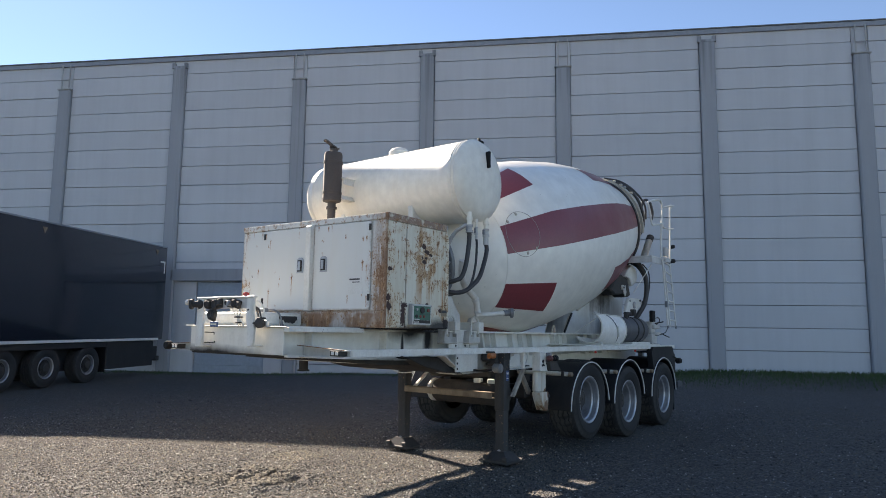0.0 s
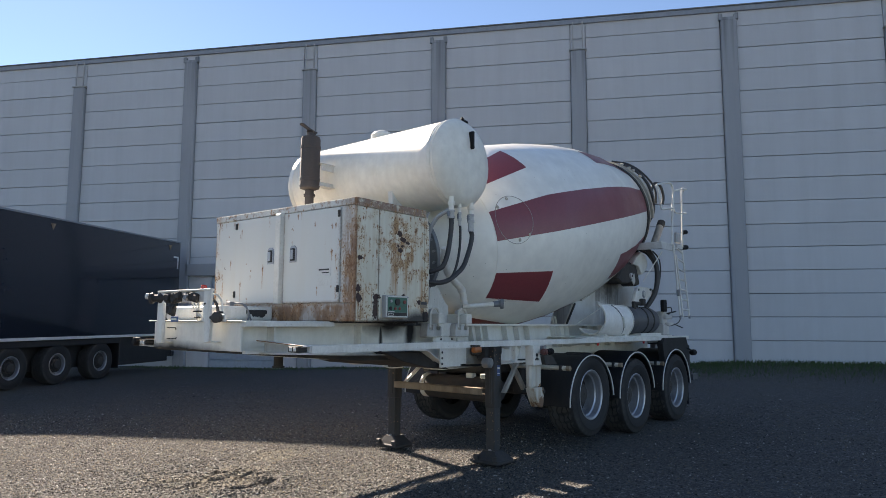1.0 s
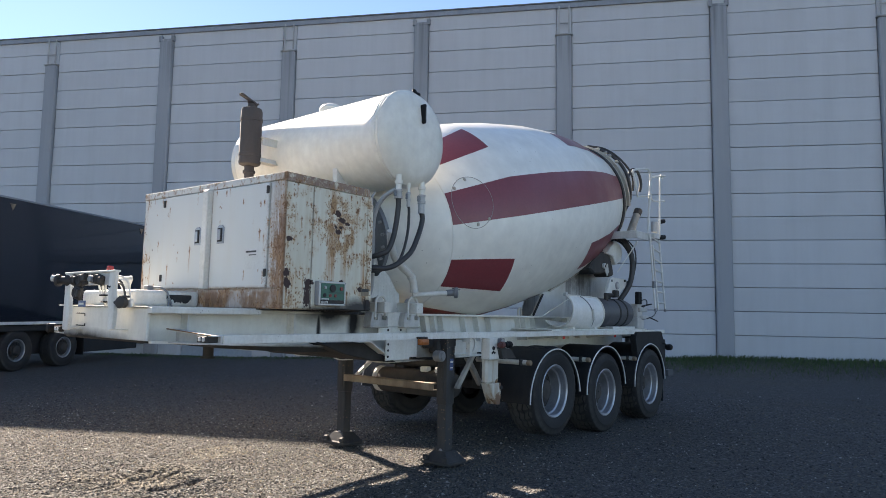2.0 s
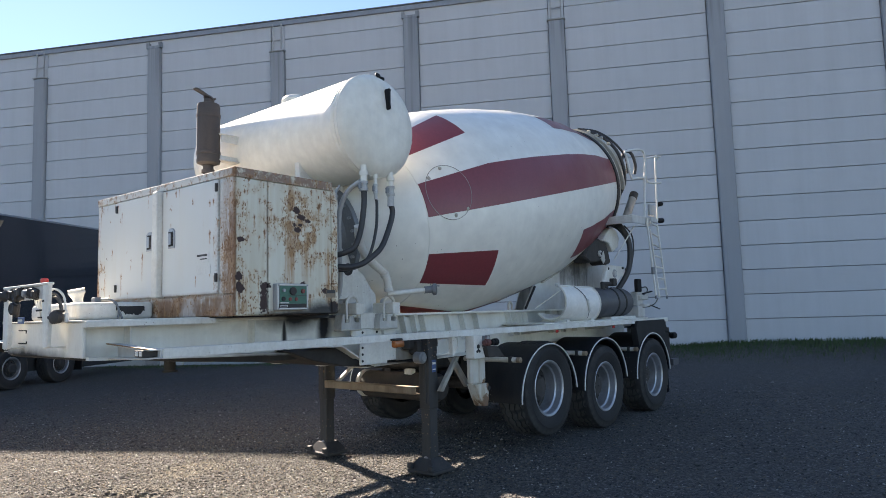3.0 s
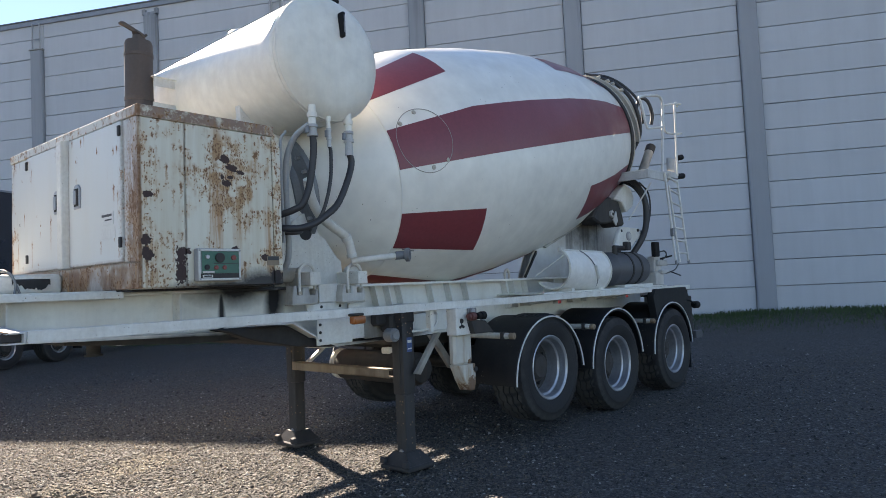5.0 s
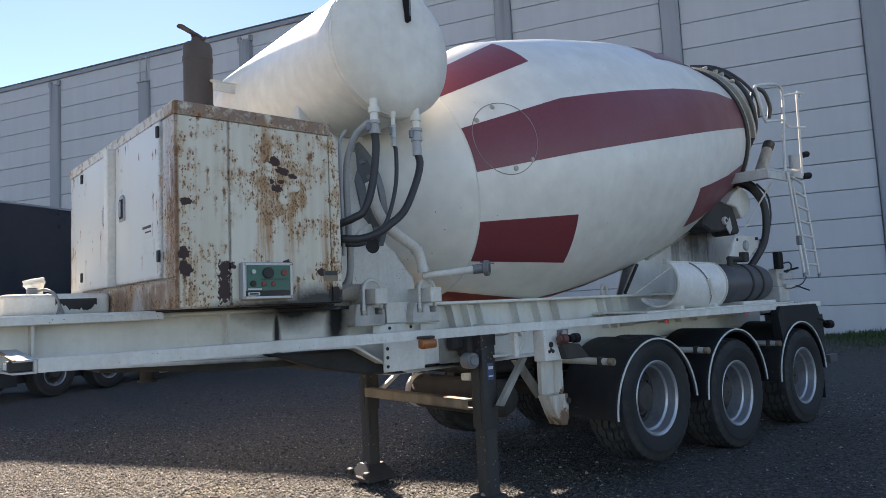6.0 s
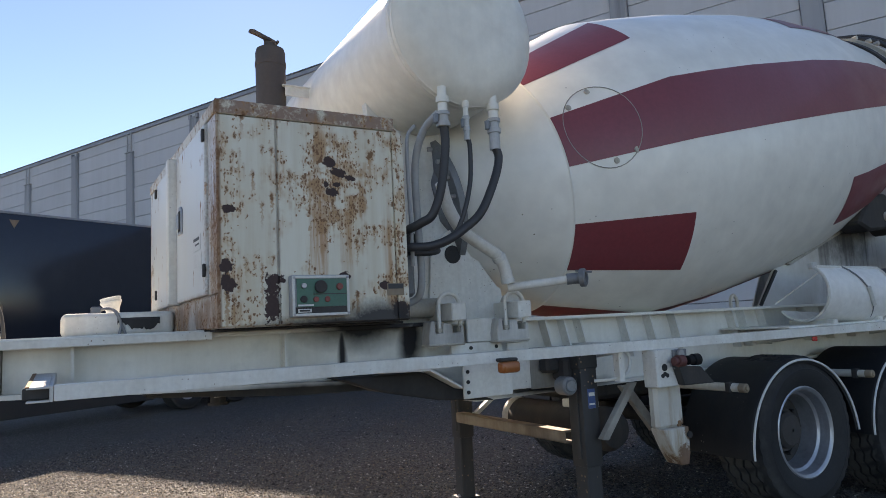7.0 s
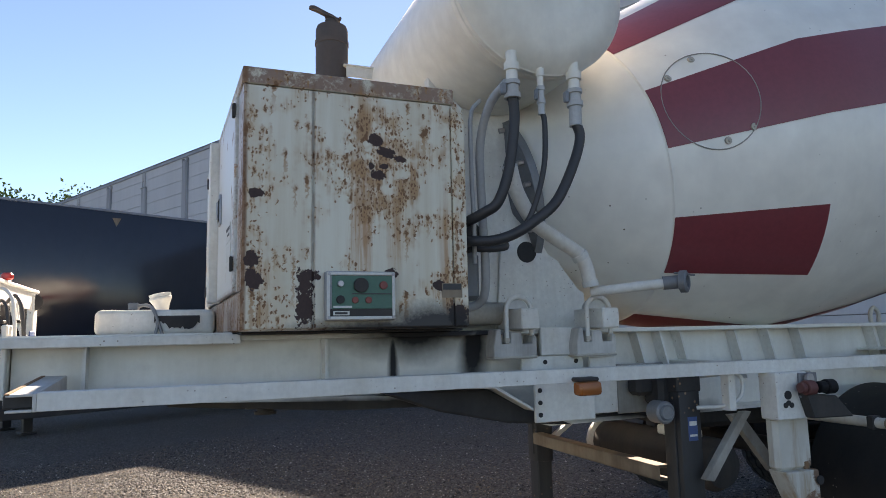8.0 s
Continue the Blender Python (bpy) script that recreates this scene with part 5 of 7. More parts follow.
for xx, zz in ((PX0 + 0.012, PZ0 + 0.012), (PX1 - 0.012, PZ0 + 0.012), (PX0 + 0.012, PZ1 - 0.012), (PX1 - 0.012, PZ1 - 0.012)):
    part("screw", cyls(((xx, 0.160, zz), (xx, 0.154, zz), 0.006), n=8), M_STEEL, eng)

# ---- exhaust ----
bm = bmesh.new()
add_lathe(bm, [(2.77, 0.06), (2.785, 0.098), (2.81, 0.104), (2.825, 0.100), (3.30, 0.100), (3.325, 0.092), (3.34, 0.05)], pose(-3.03, 1.60, 0, 0, -90, 0), 32)
muf = part("exhaust_silencer", bm, M_MUFFLER, TR, "upright rust-brown exhaust silencer")
bm = bmesh.new()
add_cyl(bm, (-3.03, 1.60, 2.42), (-3.03, 1.60, 2.77), 0.045, 18)
add_cyl(bm, (-3.03, 1.60, 2.70), (-3.03, 1.60, 2.725), 0.058, 18)
part("exhaust_pipe", bm, M_MUFFLER, muf)
bm = bmesh.new()
add_cyl(bm, (-3.03, 1.60, 3.335), (-3.03, 1.60, 3.375), 0.042, 18)
add_cyl(bm, (-3.032, 1.60, 3.372), (-3.024, 1.60, 3.384), 0.050, 18)
add_prism(bm, [(-3.172, 3.430), (-3.172, 3.447), (-3.140, 3.452), (-3.07, 3.424), (-2.99, 3.392), (-2.98, 3.378), (-3.0, 3.372), (-3.08, 3.402), (-3.13, 3.420)], 1, 1.583, 1.617, 0.004)
add_cyl(bm, (-2.985, 1.565, 3.380), (-2.985, 1.635, 3.380), 0.010, 8)
part("rain_flap", bm, M_MUFFLER, muf, "tilted rain flap")
part("silencer_clamp", boxes((-2.96, -2.76, 1.50, 1.512, 2.98, 3.05), (-2.98, -2.76, 1.49, 1.60, 3.045, 3.055), b=0.003), M_WHITE, muf, "white bracket between silencer and tank")
part("silencer_clamp", boxes((-2.96, -2.70, 1.52, 1.532, 2.815, 2.86), (-2.98, -2.70, 1.50, 1.60, 2.812, 2.822), b=0.003), M_WHITE, muf)
for z in (2.86, 3.20):
    bm = bmesh.new()
    add_lathe(bm, [(z, 0.100), (z + 0.002, 0.1045), (z + 0.028, 0.1045), (z + 0.030, 0.100)], pose(-3.03, 1.60, 0, 0, -90, 0), 32, False)
    part("silencer_band", bm, M_MUFFLER, muf)

# ---- water tank lying across the trailer ----
TX, TZ, TRAD = -2.375, 2.960, 0.425
tank_turn = pose(TX, -0.02, TZ, 0, 0, 90)      # lathe axis x -> y
bm = bmesh.new()
add_lathe(bm, [(0.045, 0.02), (0.052, 0.18), (0.075, 0.32), (0.105, 0.392), (0.15, TRAD), (0.22, TRAD + 0.001), (0.225, TRAD + 0.004), (0.232, TRAD), (2.20, TRAD), (2.207, TRAD + 0.004), (2.214, TRAD), (2.28, TRAD), (2.325, 0.392), (2.355, 0.32), (2.378, 0.18), (2.385, 0.02)], tank_turn, 72)
tank = part("water_tank", bm, M_TANK, TR, "white cylindrical water tank lying across the trailer")
for yy in (0.150, 0.185):
    bm = bmesh.new()
    add_lathe(bm, [(yy, TRAD), (yy + 0.004, TRAD + 0.006), (yy + 0.012, TRAD + 0.006), (yy + 0.016, TRAD)], tank_turn, 72, False)
    part("weld_seam", bm, M_TANK, tank)
bm = bmesh.new()
add_box(bm, -2.354, -2.326, -0.006, 0.055, 3.085, 3.262, 0.012, 3)
gauge = part("sight_gauge", bm, M_PLASTIC, tank, "upright black sight gauge")
part("gauge_glass", boxes((-2.344, -2.336, -0.0085, -0.0055, 3.115, 3.235), b=0.001), M_GREY, tank)
bm = bmesh.new()
add_box(bm, -2.36, -2.27, 0.12, 0.24, 3.372, 3.402, 0.008)
add_tube(bm, smooth_line([(-2.37, 0.12, 3.395), (-2.35, 0.14, 3.418), (-2.30, 0.16, 3.418), (-2.27, 0.18, 3.395)], 4), 0.010, 8)
part("top_bracket", bm, M_PLASTIC, tank)
bm = bmesh.new()
add_lathe(bm, [(0, 0.115), (0.055, 0.115), (0.085, 0.09), (0.105, 0.045), (0.110, 0.01)], pose(TX, 1.22, TZ + TRAD - 0.015, 0, -90, 0), 32)
part("filler_dome", bm, M_TANK, tank, "round filler lid on top")
bm = bmesh.new()
for y in (0.75, 1.75):
    add_prism(bm, [(TX - 0.25, FL), (TX + 0.25, FL), (TX + 0.34, 2.72), (TX + 0.16, 2.56), (TX - 0.16, 2.56), (TX - 0.34, 2.72)], 1, y - 0.03, y + 0.03, 0.004)
part("tank_saddle", bm, M_WHITE, tank)
# three outlets with metal couplings below the near end
for ox, oy, r, low in ((-2.555, 0.10, 0.024, 2.40), (-2.405, 0.12, 0.013, 2.34), (-2.240, 0.11, 0.024, 2.30)):
    bm = bmesh.new()
    add_lathe(bm, [(0, r * 1.0), (0.05, r * 1.0), (0.052, r * 1.40), (0.085, r * 1.40), (0.087, r * 1.05), (0.13, r * 1.05)], pose(ox, oy, 2.60, 0, 90, 0), 18)
    stub = part("outlet_stub", bm, M_TANK, tank, "white tank outlet stub")
    bm = bmesh.new()
    add_lathe(bm, [(0.13, r * 1.0), (0.132, r * 1.45), (0.15, r * 1.45), (0.152, r * 1.15), (0.185, r * 1.2), (0.187, r * 1.5), (0.21, r * 1.5), (0.212, r * 1.15), (2.60 - low, r * 1.2)], pose(ox, oy, 2.60, 0, 90, 0), 18)
    part("hose_fitting", bm, M_FITTING, tank, "grey galvanised hose coupling")
    part("fitting_lever", boxes((ox - r * 2.2, ox - r * 1.3, oy - 0.012, oy + 0.012, 2.405, 2.455), b=0.004), M_GREY, tank)

# hoses
def hose(pts, r, mat=M_HOSE, name="hose", label="black rubber hose"):
    part(name, tubes((smooth_line(pts, 7), r), n=12), mat, TR, label)


hose([(-2.555, 0.10, 2.42), (-2.545, 0.11, 2.29), (-2.575, 0.12, 2.08), (-2.620, 0.14, 1.945), (-2.665, 0.18, 1.905), (-2.695, 0.25, 1.885), (-2.71, 0.38, 1.87)], 0.023)
hose([(-2.405, 0.12, 2.36), (-2.392, 0.12, 2.30), (-2.402, 0.12, 2.12), (-2.455, 0.12, 1.94), (-2.51, 0.14, 1.838), (-2.60, 0.20, 1.79), (-2.68, 0.32, 1.80)], 0.0125)
hose([(-2.240, 0.11, 2.32), (-2.222, 0.11, 2.25), (-2.262, 0.11, 2.125), (-2.353, 0.11, 1.958), (-2.46, 0.12, 1.867), (-2.55, 0.14, 1.81), (-2.63, 0.18, 1.785), (-2.695, 0.25, 1.79), (-2.71, 0.38, 1.80)], 0.023)
hose([(-2.57, 0.12, 2.47), (-2.60, 0.24, 2.40), (-2.61, 0.33, 2.24), (-2.600, 0.35, 1.95), (-2.592, 0.35, 1.70), (-2.585, 0.38, 1.58), (-2.60, 0.42, 1.53), (-2.68, 0.46, 1.50)], 0.020, M_GREYPIPE, "hose", "grey hose curling below the tank")
hose([(-2.60, 0.34, 2.46), (-2.655, 0.32, 2.38), (-2.665, 0.31, 2.15), (-2.66, 0.31, 1.9), (-2.66, 0.31, 1.70)], 0.010, M_GREYPIPE, "hose", "thin grey hose")
hose([(-2.72, 0.40, 1.80), (-2.62, 0.34, 1.77), (-2.50, 0.34, 1.78), (-2.44, 0.46, 1.82)], 0.016)
part("hose_junction", boxes((-2.73, -2.60, 0.36, 0.52, 1.765, 1.90), b=0.025), M_BLACKSTEEL, TR, "greasy black hose junction")
hose([(-2.53, 0.20, 2.12), (-2.47, 0.25, 2.01), (-2.37, 0.29, 1.895), (-2.25, 0.31, 1.825), (-2.13, 0.32, 1.760), (-2.085, 0.325, 1.70), (-2.06, 0.33, 1.615)], 0.034, M_WHITE, "water_pipe", "white water pipe with a bend")
part("pipe_collar", cyls(((-2.125, 0.32, 1.757), (-2.108, 0.322, 1.735), 0.040), n=16), M_PALE, TR)
part("pipe_collar", cyls(((-2.064, 0.33, 1.632), (-2.058, 0.33, 1.605), 0.039), n=16), M_PALE, TR)
part("spray_pipe", cyls(((-2.04, 0.365, 1.580), (-1.72, 0.16, 1.612), 0.024), n=16), M_WHITE, TR, "white spray pipe")
bm = bmesh.new()
add_cyl(bm, (-1.76, 0.185, 1.61), (-1.70, 0.145, 1.614), 0.032, 18)
add_lathe(bm, [(0, 0.036), (0.008, 0.052), (0.035, 0.052), (0.042, 0.040), (0.040, 0.030), (0.005, 0.028), (0.004, 0.004)], pose(-1.70, 0.145, 1.614, 0, 0, -55), 24, False)
add_tube(bm, [(-1.72, 0.15, 1.655), (-1.62, 0.13, 1.645)], 0.005, 6)
part("hose_coupling", bm, M_GREY, TR, "grey hose coupling at the pipe end")

# ---- drum pedestal at the front ----
for y in (0.70, 1.44):
    bm = bmesh.new()
    add_prism(bm, [(-2.38, FL), (-2.36, 1.62), (-2.345, 1.83), (-2.30, 1.90), (-2.22, 1.955), (-2.17, 1.965), (-2.08, 1.88), (-1.99, 1.74), (-1.89, 1.615), (-1.86, 1.60), (-1.84, FL)], 1, y, y + 0.02, 0.004)
    pl = part("pedestal", bm, M_WHITE, TR, "white steel pedestal plate with round hole")
    part("pedestal_hole", cyls(((-2.195, y - 0.003, 1.81), (-2.195, y + 0.004, 1.81), 0.055), n=24), M_SOOT_SHADE, pl, "dark round hole")
part("pedestal_box", boxes((-2.45, -1.9, 0.721, 1.439, FL, 1.60), b=0.01), M_WHITE, TR)
part("oil_sump", cyls(((-2.62, 0.60, 1.49), (-2.28, 0.60, 1.49), 0.055), n=20, bev=0.01), M_SEAM2, TR, "stained round cross tube")
part("mount_block", boxes((-2.72, -2.55, 0.5, 0.9, 1.55, 1.78), b=0.02), M_GREY, TR)

# ---- mixer drum ----
DRUM = pose(0.276, 1.039, 2.687, 0, -12.24, 0)
PROF = [(-2.62, 0.02), (-2.61, 0.22), (-2.48, 0.50), (-1.99, 0.838), (-1.19, 1.113), (-0.85, 1.136), (-0.40, 1.151), (0.35, 1.135), (0.85, 1.090), (1.34, 1.014), (2.03, 0.848), (2.08, 0.835)]


def drum_radius(s):
    for (a, ra), (b, rb) in zip(PROF, PROF[1:]):
        if a <= s <= b:
            return ra + (rb - ra) * (s - a) / (b - a)
    return PROF[-1][1]


bm = bmesh.new()
add_lathe(bm, PROF, DRUM, 96)
drum = part("mixer_drum", bm, M_DRUM, TR, "large white mixer drum tilted up to the rear")


def drum_point(s, phi, out=0.0):
    r = drum_radius(s) + out
    return DRUM @ Vector((s, -r * math.cos(radians(phi)), r * math.sin(radians(phi))))


def stripe(s0, s1, p0, p1):
    """A red painted field on the drum, between two rings and two lines along it."""
    ss = sorted({s0, s1, *(s for s, _ in PROF if s0 < s < s1)})
    cols = 10
    bm = bmesh.new()
    for out, flip in ((0.004, False), (0.0005, True)):
        g = [[bm.verts.new(drum_point(s, p0 + (p1 - p0) * k / cols, out)) for k in range(cols + 1)] for s in ss]
        if not flip:
            top = g
        for i in range(len(ss) - 1):
            for k in range(cols):
                f = (g[i][k], g[i + 1][k], g[i + 1][k + 1], g[i][k + 1])
                bm.faces.new(f if not flip else f[::-1])
    bmesh.ops.recalc_face_normals(bm, faces=bm.faces)
    part("stripe", bm, M_RED, drum, "faded dark red painted stripe")


for base in (0.0, 90.0, 180.0, -90.0):
    stripe(-1.985, 2.02, base + 0.3, base + (18.5 if base == -90.0 else 22.2))
for base in (45.0, 135.0, -135.0):
    stripe(-1.985, -1.195, base - 1.8, base + 19.0)
    stripe(0.62, 2.02, base - 0.8, base + 15.5)
stripe(-1.985, -1.225, -44.8, -23.2)
stripe(0.60, 2.02, -47.0, -25.6)
# inspection hatch: outline and bolts
bm = bmesh.new()
loop = []
for k in range(40):
    t = 2 * math.pi * k / 40
    loop.append(drum_point(-1.715 + 0.228 * math.cos(t), 12.8 + 16.5 * math.sin(t), 0.003))
add_tube(bm, loop + [loop[0]], 0.0030, 6)
part("hatch_seam", bm, M_GRIMY_SHADED, drum, "rust-stained round hatch seam")
for s, p in ((-1.70, 27.6), (-1.855, 23.8), (-1.70, -1.3), (-1.565, 1.0)):
    a, b, c = drum_point(s, p, -0.005), drum_point(s, p, 0.006), drum_point(s, p, 0.011)
    part("hatch_bolt", cyls((a, b, 0.019), (b, c, 0.008), n=14), M_SEAM2, drum, "rust-ringed hatch bolt")
# weld ring at the front joint
bm = bmesh.new()
add_lathe(bm, [(-1.996, 0.834), (-1.99, 0.843), (-1.984, 0.840)], DRUM, 96, False)
part("weld_ring", bm, M_DRUM, drum)
# front flange and gearbox
bm = bmesh.new()
add_lathe(bm, [(-2.62, 0.34), (-2.58, 0.37), (-2.565, 0.42), (-2.555, 0.485), (-2.515, 0.492), (-2.495, 0.46)], DRUM, 64)
part("drive_flange", bm, M_GREY, drum, "grey steel drive flange ringed with bolts")
for k in range(24):
    t = 2 * math.pi * k / 24
    a = DRUM @ Vector((-2.59, -0.455 * math.cos(t), 0.455 * math.sin(t)))
    b = DRUM @ Vector((-2.55, -0.455 * math.cos(t), 0.455 * math.sin(t)))
    part("bolt", cyls((a, b, 0.014), n=6), M_STEEL, drum)
bm = bmesh.new()
add_lathe(bm, [(-2.86, 0.12), (-2.85, 0.20), (-2.70, 0.24), (-2.68, 0.02)], DRUM, 32)
part("gearbox", bm, M_WHITE, TR, "white drum gearbox")
# running ring near the rear, dark with grease, and the stained lips behind it
for name, rows, mat, lab in (("running_ring", [(2.03, 0.83), (2.03, 0.868), (2.075, 0.872), (2.085, 0.84)], M_BLACKSTEEL, "greasy black running ring"),
                             ("drum_lip", [(2.085, 0.82), (2.09, 0.862), (2.13, 0.860), (2.135, 0.80)], M_SEAM2, "cement-stained drum lip"),
                             ("drum_neck", [(2.08, 0.80), (2.20, 0.775), (2.45, 0.62), (2.47, 0.58)], M_BLACKSTEEL, "dark greasy drum neck")):
    bm = bmesh.new()
    add_lathe(bm, rows, DRUM, 96, False)
    part(name, bm, mat, drum, lab)


def arc_plate(s0, s1, r0, r1, p0, p1, mat, name, label):
    """A fixed bent plate round part of the drum's rear end."""
    bm = bmesh.new()
    n = 22
    rows = []
    for s, r in ((s0, r0), (s0, r1), (s1, r1), (s1, r0)):
        rows.append([bm.verts.new(DRUM @ Vector((s, -r * math.cos(radians(p)), r * math.sin(radians(p))))) for p in (p0 + (p1 - p0) * k / n for k in range(n + 1))])
    for a, b in zip(rows, rows[1:] + rows[:1]):
        for k in range(n):
            bm.faces.new((a[k], a[k + 1], b[k + 1], b[k]))
    bm.faces.new([r[0] for r in rows])
    bm.faces.new([r[-1] for r in rows][::-1])
    bmesh.ops.recalc_face_normals(bm, faces=bm.faces)
    return part(name, bm, mat, TR, label)


arc_plate(2.20, 2.24, 0.74, 0.875, -8, 82, M_SEAM2, "rear_arch", "cream rear arch plate over the drum mouth")
arc_plate(2.24, 2.40, 0.80, 0.825, 12, 82, M_SEAM2, "arch_flange", "cream arch flange")
# last one is a black band drawn in for the dark gap behind the lip
arc_plate(2.13, 2.20, 0.73, 0.80, -50, 82, M_BLACKSTEEL, "mouth_seal", "black band drawn in for the dark gap at the drum mouth")

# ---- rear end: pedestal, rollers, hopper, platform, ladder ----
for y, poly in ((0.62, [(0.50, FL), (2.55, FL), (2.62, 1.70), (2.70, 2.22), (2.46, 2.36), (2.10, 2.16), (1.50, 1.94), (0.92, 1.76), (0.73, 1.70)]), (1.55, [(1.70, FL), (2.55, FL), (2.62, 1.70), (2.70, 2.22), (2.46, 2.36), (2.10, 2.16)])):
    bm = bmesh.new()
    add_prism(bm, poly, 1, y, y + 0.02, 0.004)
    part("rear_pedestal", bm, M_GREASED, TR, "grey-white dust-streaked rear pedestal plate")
part("pedestal_edge", tubes(([(0.50, 0.60, FL + 0.01), (0.73, 0.60, 1.69)], 0.014), n=4), M_BLACKSTEEL, TR)
bm = bmesh.new()
add_prism(bm, [(0.90, 1.73), (1.50, 1.95), (2.10, 2.17), (2.06, 2.18), (1.46, 1.965), (0.87, 1.745)], 1, 0.58, 0.616, 0.004)
part("splash_plate", bm, M_GRIMY_SHADED, TR)
# roller bracket, black with grease
bm = bmesh.new()
add_prism(bm, [(1.95, 2.30), (2.10, 2.42), (2.27, 2.51), (2.40, 2.46), (2.47, 2.36), (2.42, 2.24), (2.25, 2.16), (2.15, 2.28)], 1, 0.29, 0.40, 0.012)
br = part("roller_bracket", bm, M_WHITE, TR, "white roller bracket blackened with grease")
bm = bmesh.new()
add_prism(bm, [(1.50, 2.06), (1.62, 2.20), (1.78, 2.31), (1.95, 2.33), (2.14, 2.29), (2.22, 2.14), (2.26, 2.01), (2.10, 1.98), (2.02, 2.04), (1.84, 2.01), (1.66, 2.0)], 1, 0.33, 0.56, 0.02)
part("greasy_housing", bm, M_BLACKSTEEL, br, "grease-black roller housing")
part("roller", cyls(((1.88, 0.36, 2.16), (1.88, 0.60, 2.16), 0.13), n=32, bev=0.01), M_BLACKSTEEL, br, "greasy black support roller")
part("boss", cyls(((1.92, 0.30, 2.125), (1.92, 0.335, 2.125), 0.042), n=20, bev=0.006), M_DUSTY, br)
part("boss_eye", cyls(((1.92, 0.296, 2.125), (1.92, 0.301, 2.125), 0.020), n=14), M_BLACKSTEEL, br)
bm = bmesh.new()
add_prism(bm, [(1.95, 2.06), (2.04, 2.17), (2.07, 2.05), (2.02, 1.99)], 1, 0.318, 0.332, 0.003)
part("cheek_plate", bm, M_DUSTY, br)
# swing bracket of the chute at the rear
bm = bmesh.new()
add_prism(bm, [(1.78, 1.74), (1.86, 1.86), (1.93, 1.955), (2.02, 1.97), (2.40, 1.965), (2.53, 1.91), (2.55, 1.84), (2.34, 1.83), (2.22, 1.75), (2.0, 1.69)], 1, 0.22, 0.27, 0.008)
sw = part("swing_bracket", bm, M_WHITE, TR, "white cast swing bracket with bolts")
part("bolt", cyls(((2.114, 0.205, 1.861), (2.114, 0.225, 1.861), 0.055), n=24, bev=0.004), M_STEEL, sw)
part("bolt", cyls(((2.114, 0.20, 1.861), (2.114, 0.206, 1.861), 0.032), n=20), M_DUSTY, sw)
part("slot", cyls(((1.95, 0.215, 1.92), (1.95, 0.222, 1.92), 0.018), n=10), M_SOOT_SHADE, sw)
for xx, zz in ((2.36, 1.94), (2.46, 1.925), (2.50, 1.88)):
    part("bolt", cyls(((xx, 0.20, zz), (xx, 0.225, zz), 0.017), n=8), M_BLACKSTEEL, sw)
# rear posts and tall hoses
part("rear_post", boxes((2.52, 2.62, 0.70, 0.78, FL, 3.05), b=0.006), M_WHITE, TR, "white upright rear post")
part("rear_post", boxes((2.52, 2.62, 1.62, 1.70, FL, 3.05), b=0.006), M_WHITE, TR, "white upright rear post")


def rim_point(s, r, p):
    return tuple(DRUM @ Vector((s, -r * math.cos(radians(p)), r * math.sin(radians(p)))))


hose([rim_point(2.26, 0.88, 62), rim_point(2.32, 0.89, 48), rim_point(2.36, 0.88, 32), rim_point(2.38, 0.85, 15), rim_point(2.40, 0.80, -2), rim_point(2.36, 0.74, -16)], 0.024)
hose([rim_point(2.26, 0.88, 72), rim_point(2.33, 0.91, 56), rim_point(2.40, 0.91, 40), rim_point(2.46, 0.90, 22), rim_point(2.46, 0.84, 6)], 0.016)
hose([rim_point(2.42, 0.84, 20), rim_point(2.50, 0.92, 26), rim_point(2.58, 0.95, 22), rim_point(2.62, 0.92, 12), rim_point(2.60, 0.88, 4)], 0.022)
hose([(2.30, 0.34, 2.60), (2.42, 0.24, 2.52), (2.50, 0.17, 2.32), (2.50, 0.16, 2.08), (2.44, 0.18, 1.88), (2.36, 0.26, 1.70), (2.32, 0.32, 1.62)], 0.037)
hose([(2.34, 0.38, 2.56), (2.46, 0.28, 2.48), (2.53, 0.20, 2.30), (2.54, 0.19, 2.06), (2.48, 0.22, 1.84)], 0.018)
hose([(2.36, 0.16, 2.52), (2.50, 0.12, 2.40), (2.54, 0.12, 2.20), (2.50, 0.14, 2.0)], 0.010)
for p, s0, w in ((60, 2.20, 0.020), (52, 2.22, 0.016), (47, 2.22, 0.022), (38, 2.24, 0.016)):
    c = Vector(rim_point(s0 + 0.04, 0.885, p))
    bm = bmesh.new()
    add_box(bm, -w, w, -0.026, 0.026, -0.022, 0.016, 0.008, 2, Matrix.Translation(c) @ pose(0, 0, 0, 0, p - 90, 0))
    part("hose_clamp", bm, (M_SEAM2, M_GRIMY_SHADED)[p % 2], TR, "hose clamp block")
# charging hopper
bm = bmesh.new()
lo = [(2.42, 0.80, 2.75), (2.42, 1.30, 2.75), (2.75, 1.25, 2.90), (2.75, 0.85, 2.90)]
hi = [(2.30, 0.62, 3.40), (2.30, 1.50, 3.40), (3.00, 1.45, 3.52), (3.00, 0.67, 3.52)]
a = [bm.verts.new(p) for p in lo]
c = [bm.verts.new(p) for p in hi]
for k in range(4):
    bm.faces.new((a[k], a[(k + 1) % 4], c[(k + 1) % 4], c[k]))
bmesh.ops.solidify(bm, geom=bm.faces[:], thickness=0.012)
part("hopper", bm, M_SEAM2, TR, "cement-stained charging hopper")
c0, c1 = Vector((2.56, 0.22, 2.64)), Vector((2.76, 0.19, 2.95))
part("hydraulic_ram", cyls((c0, c1, 0.055), n=20, bev=0.01), M_GRIMY_SHADED, TR, "cream hydraulic ram, stained at its head")
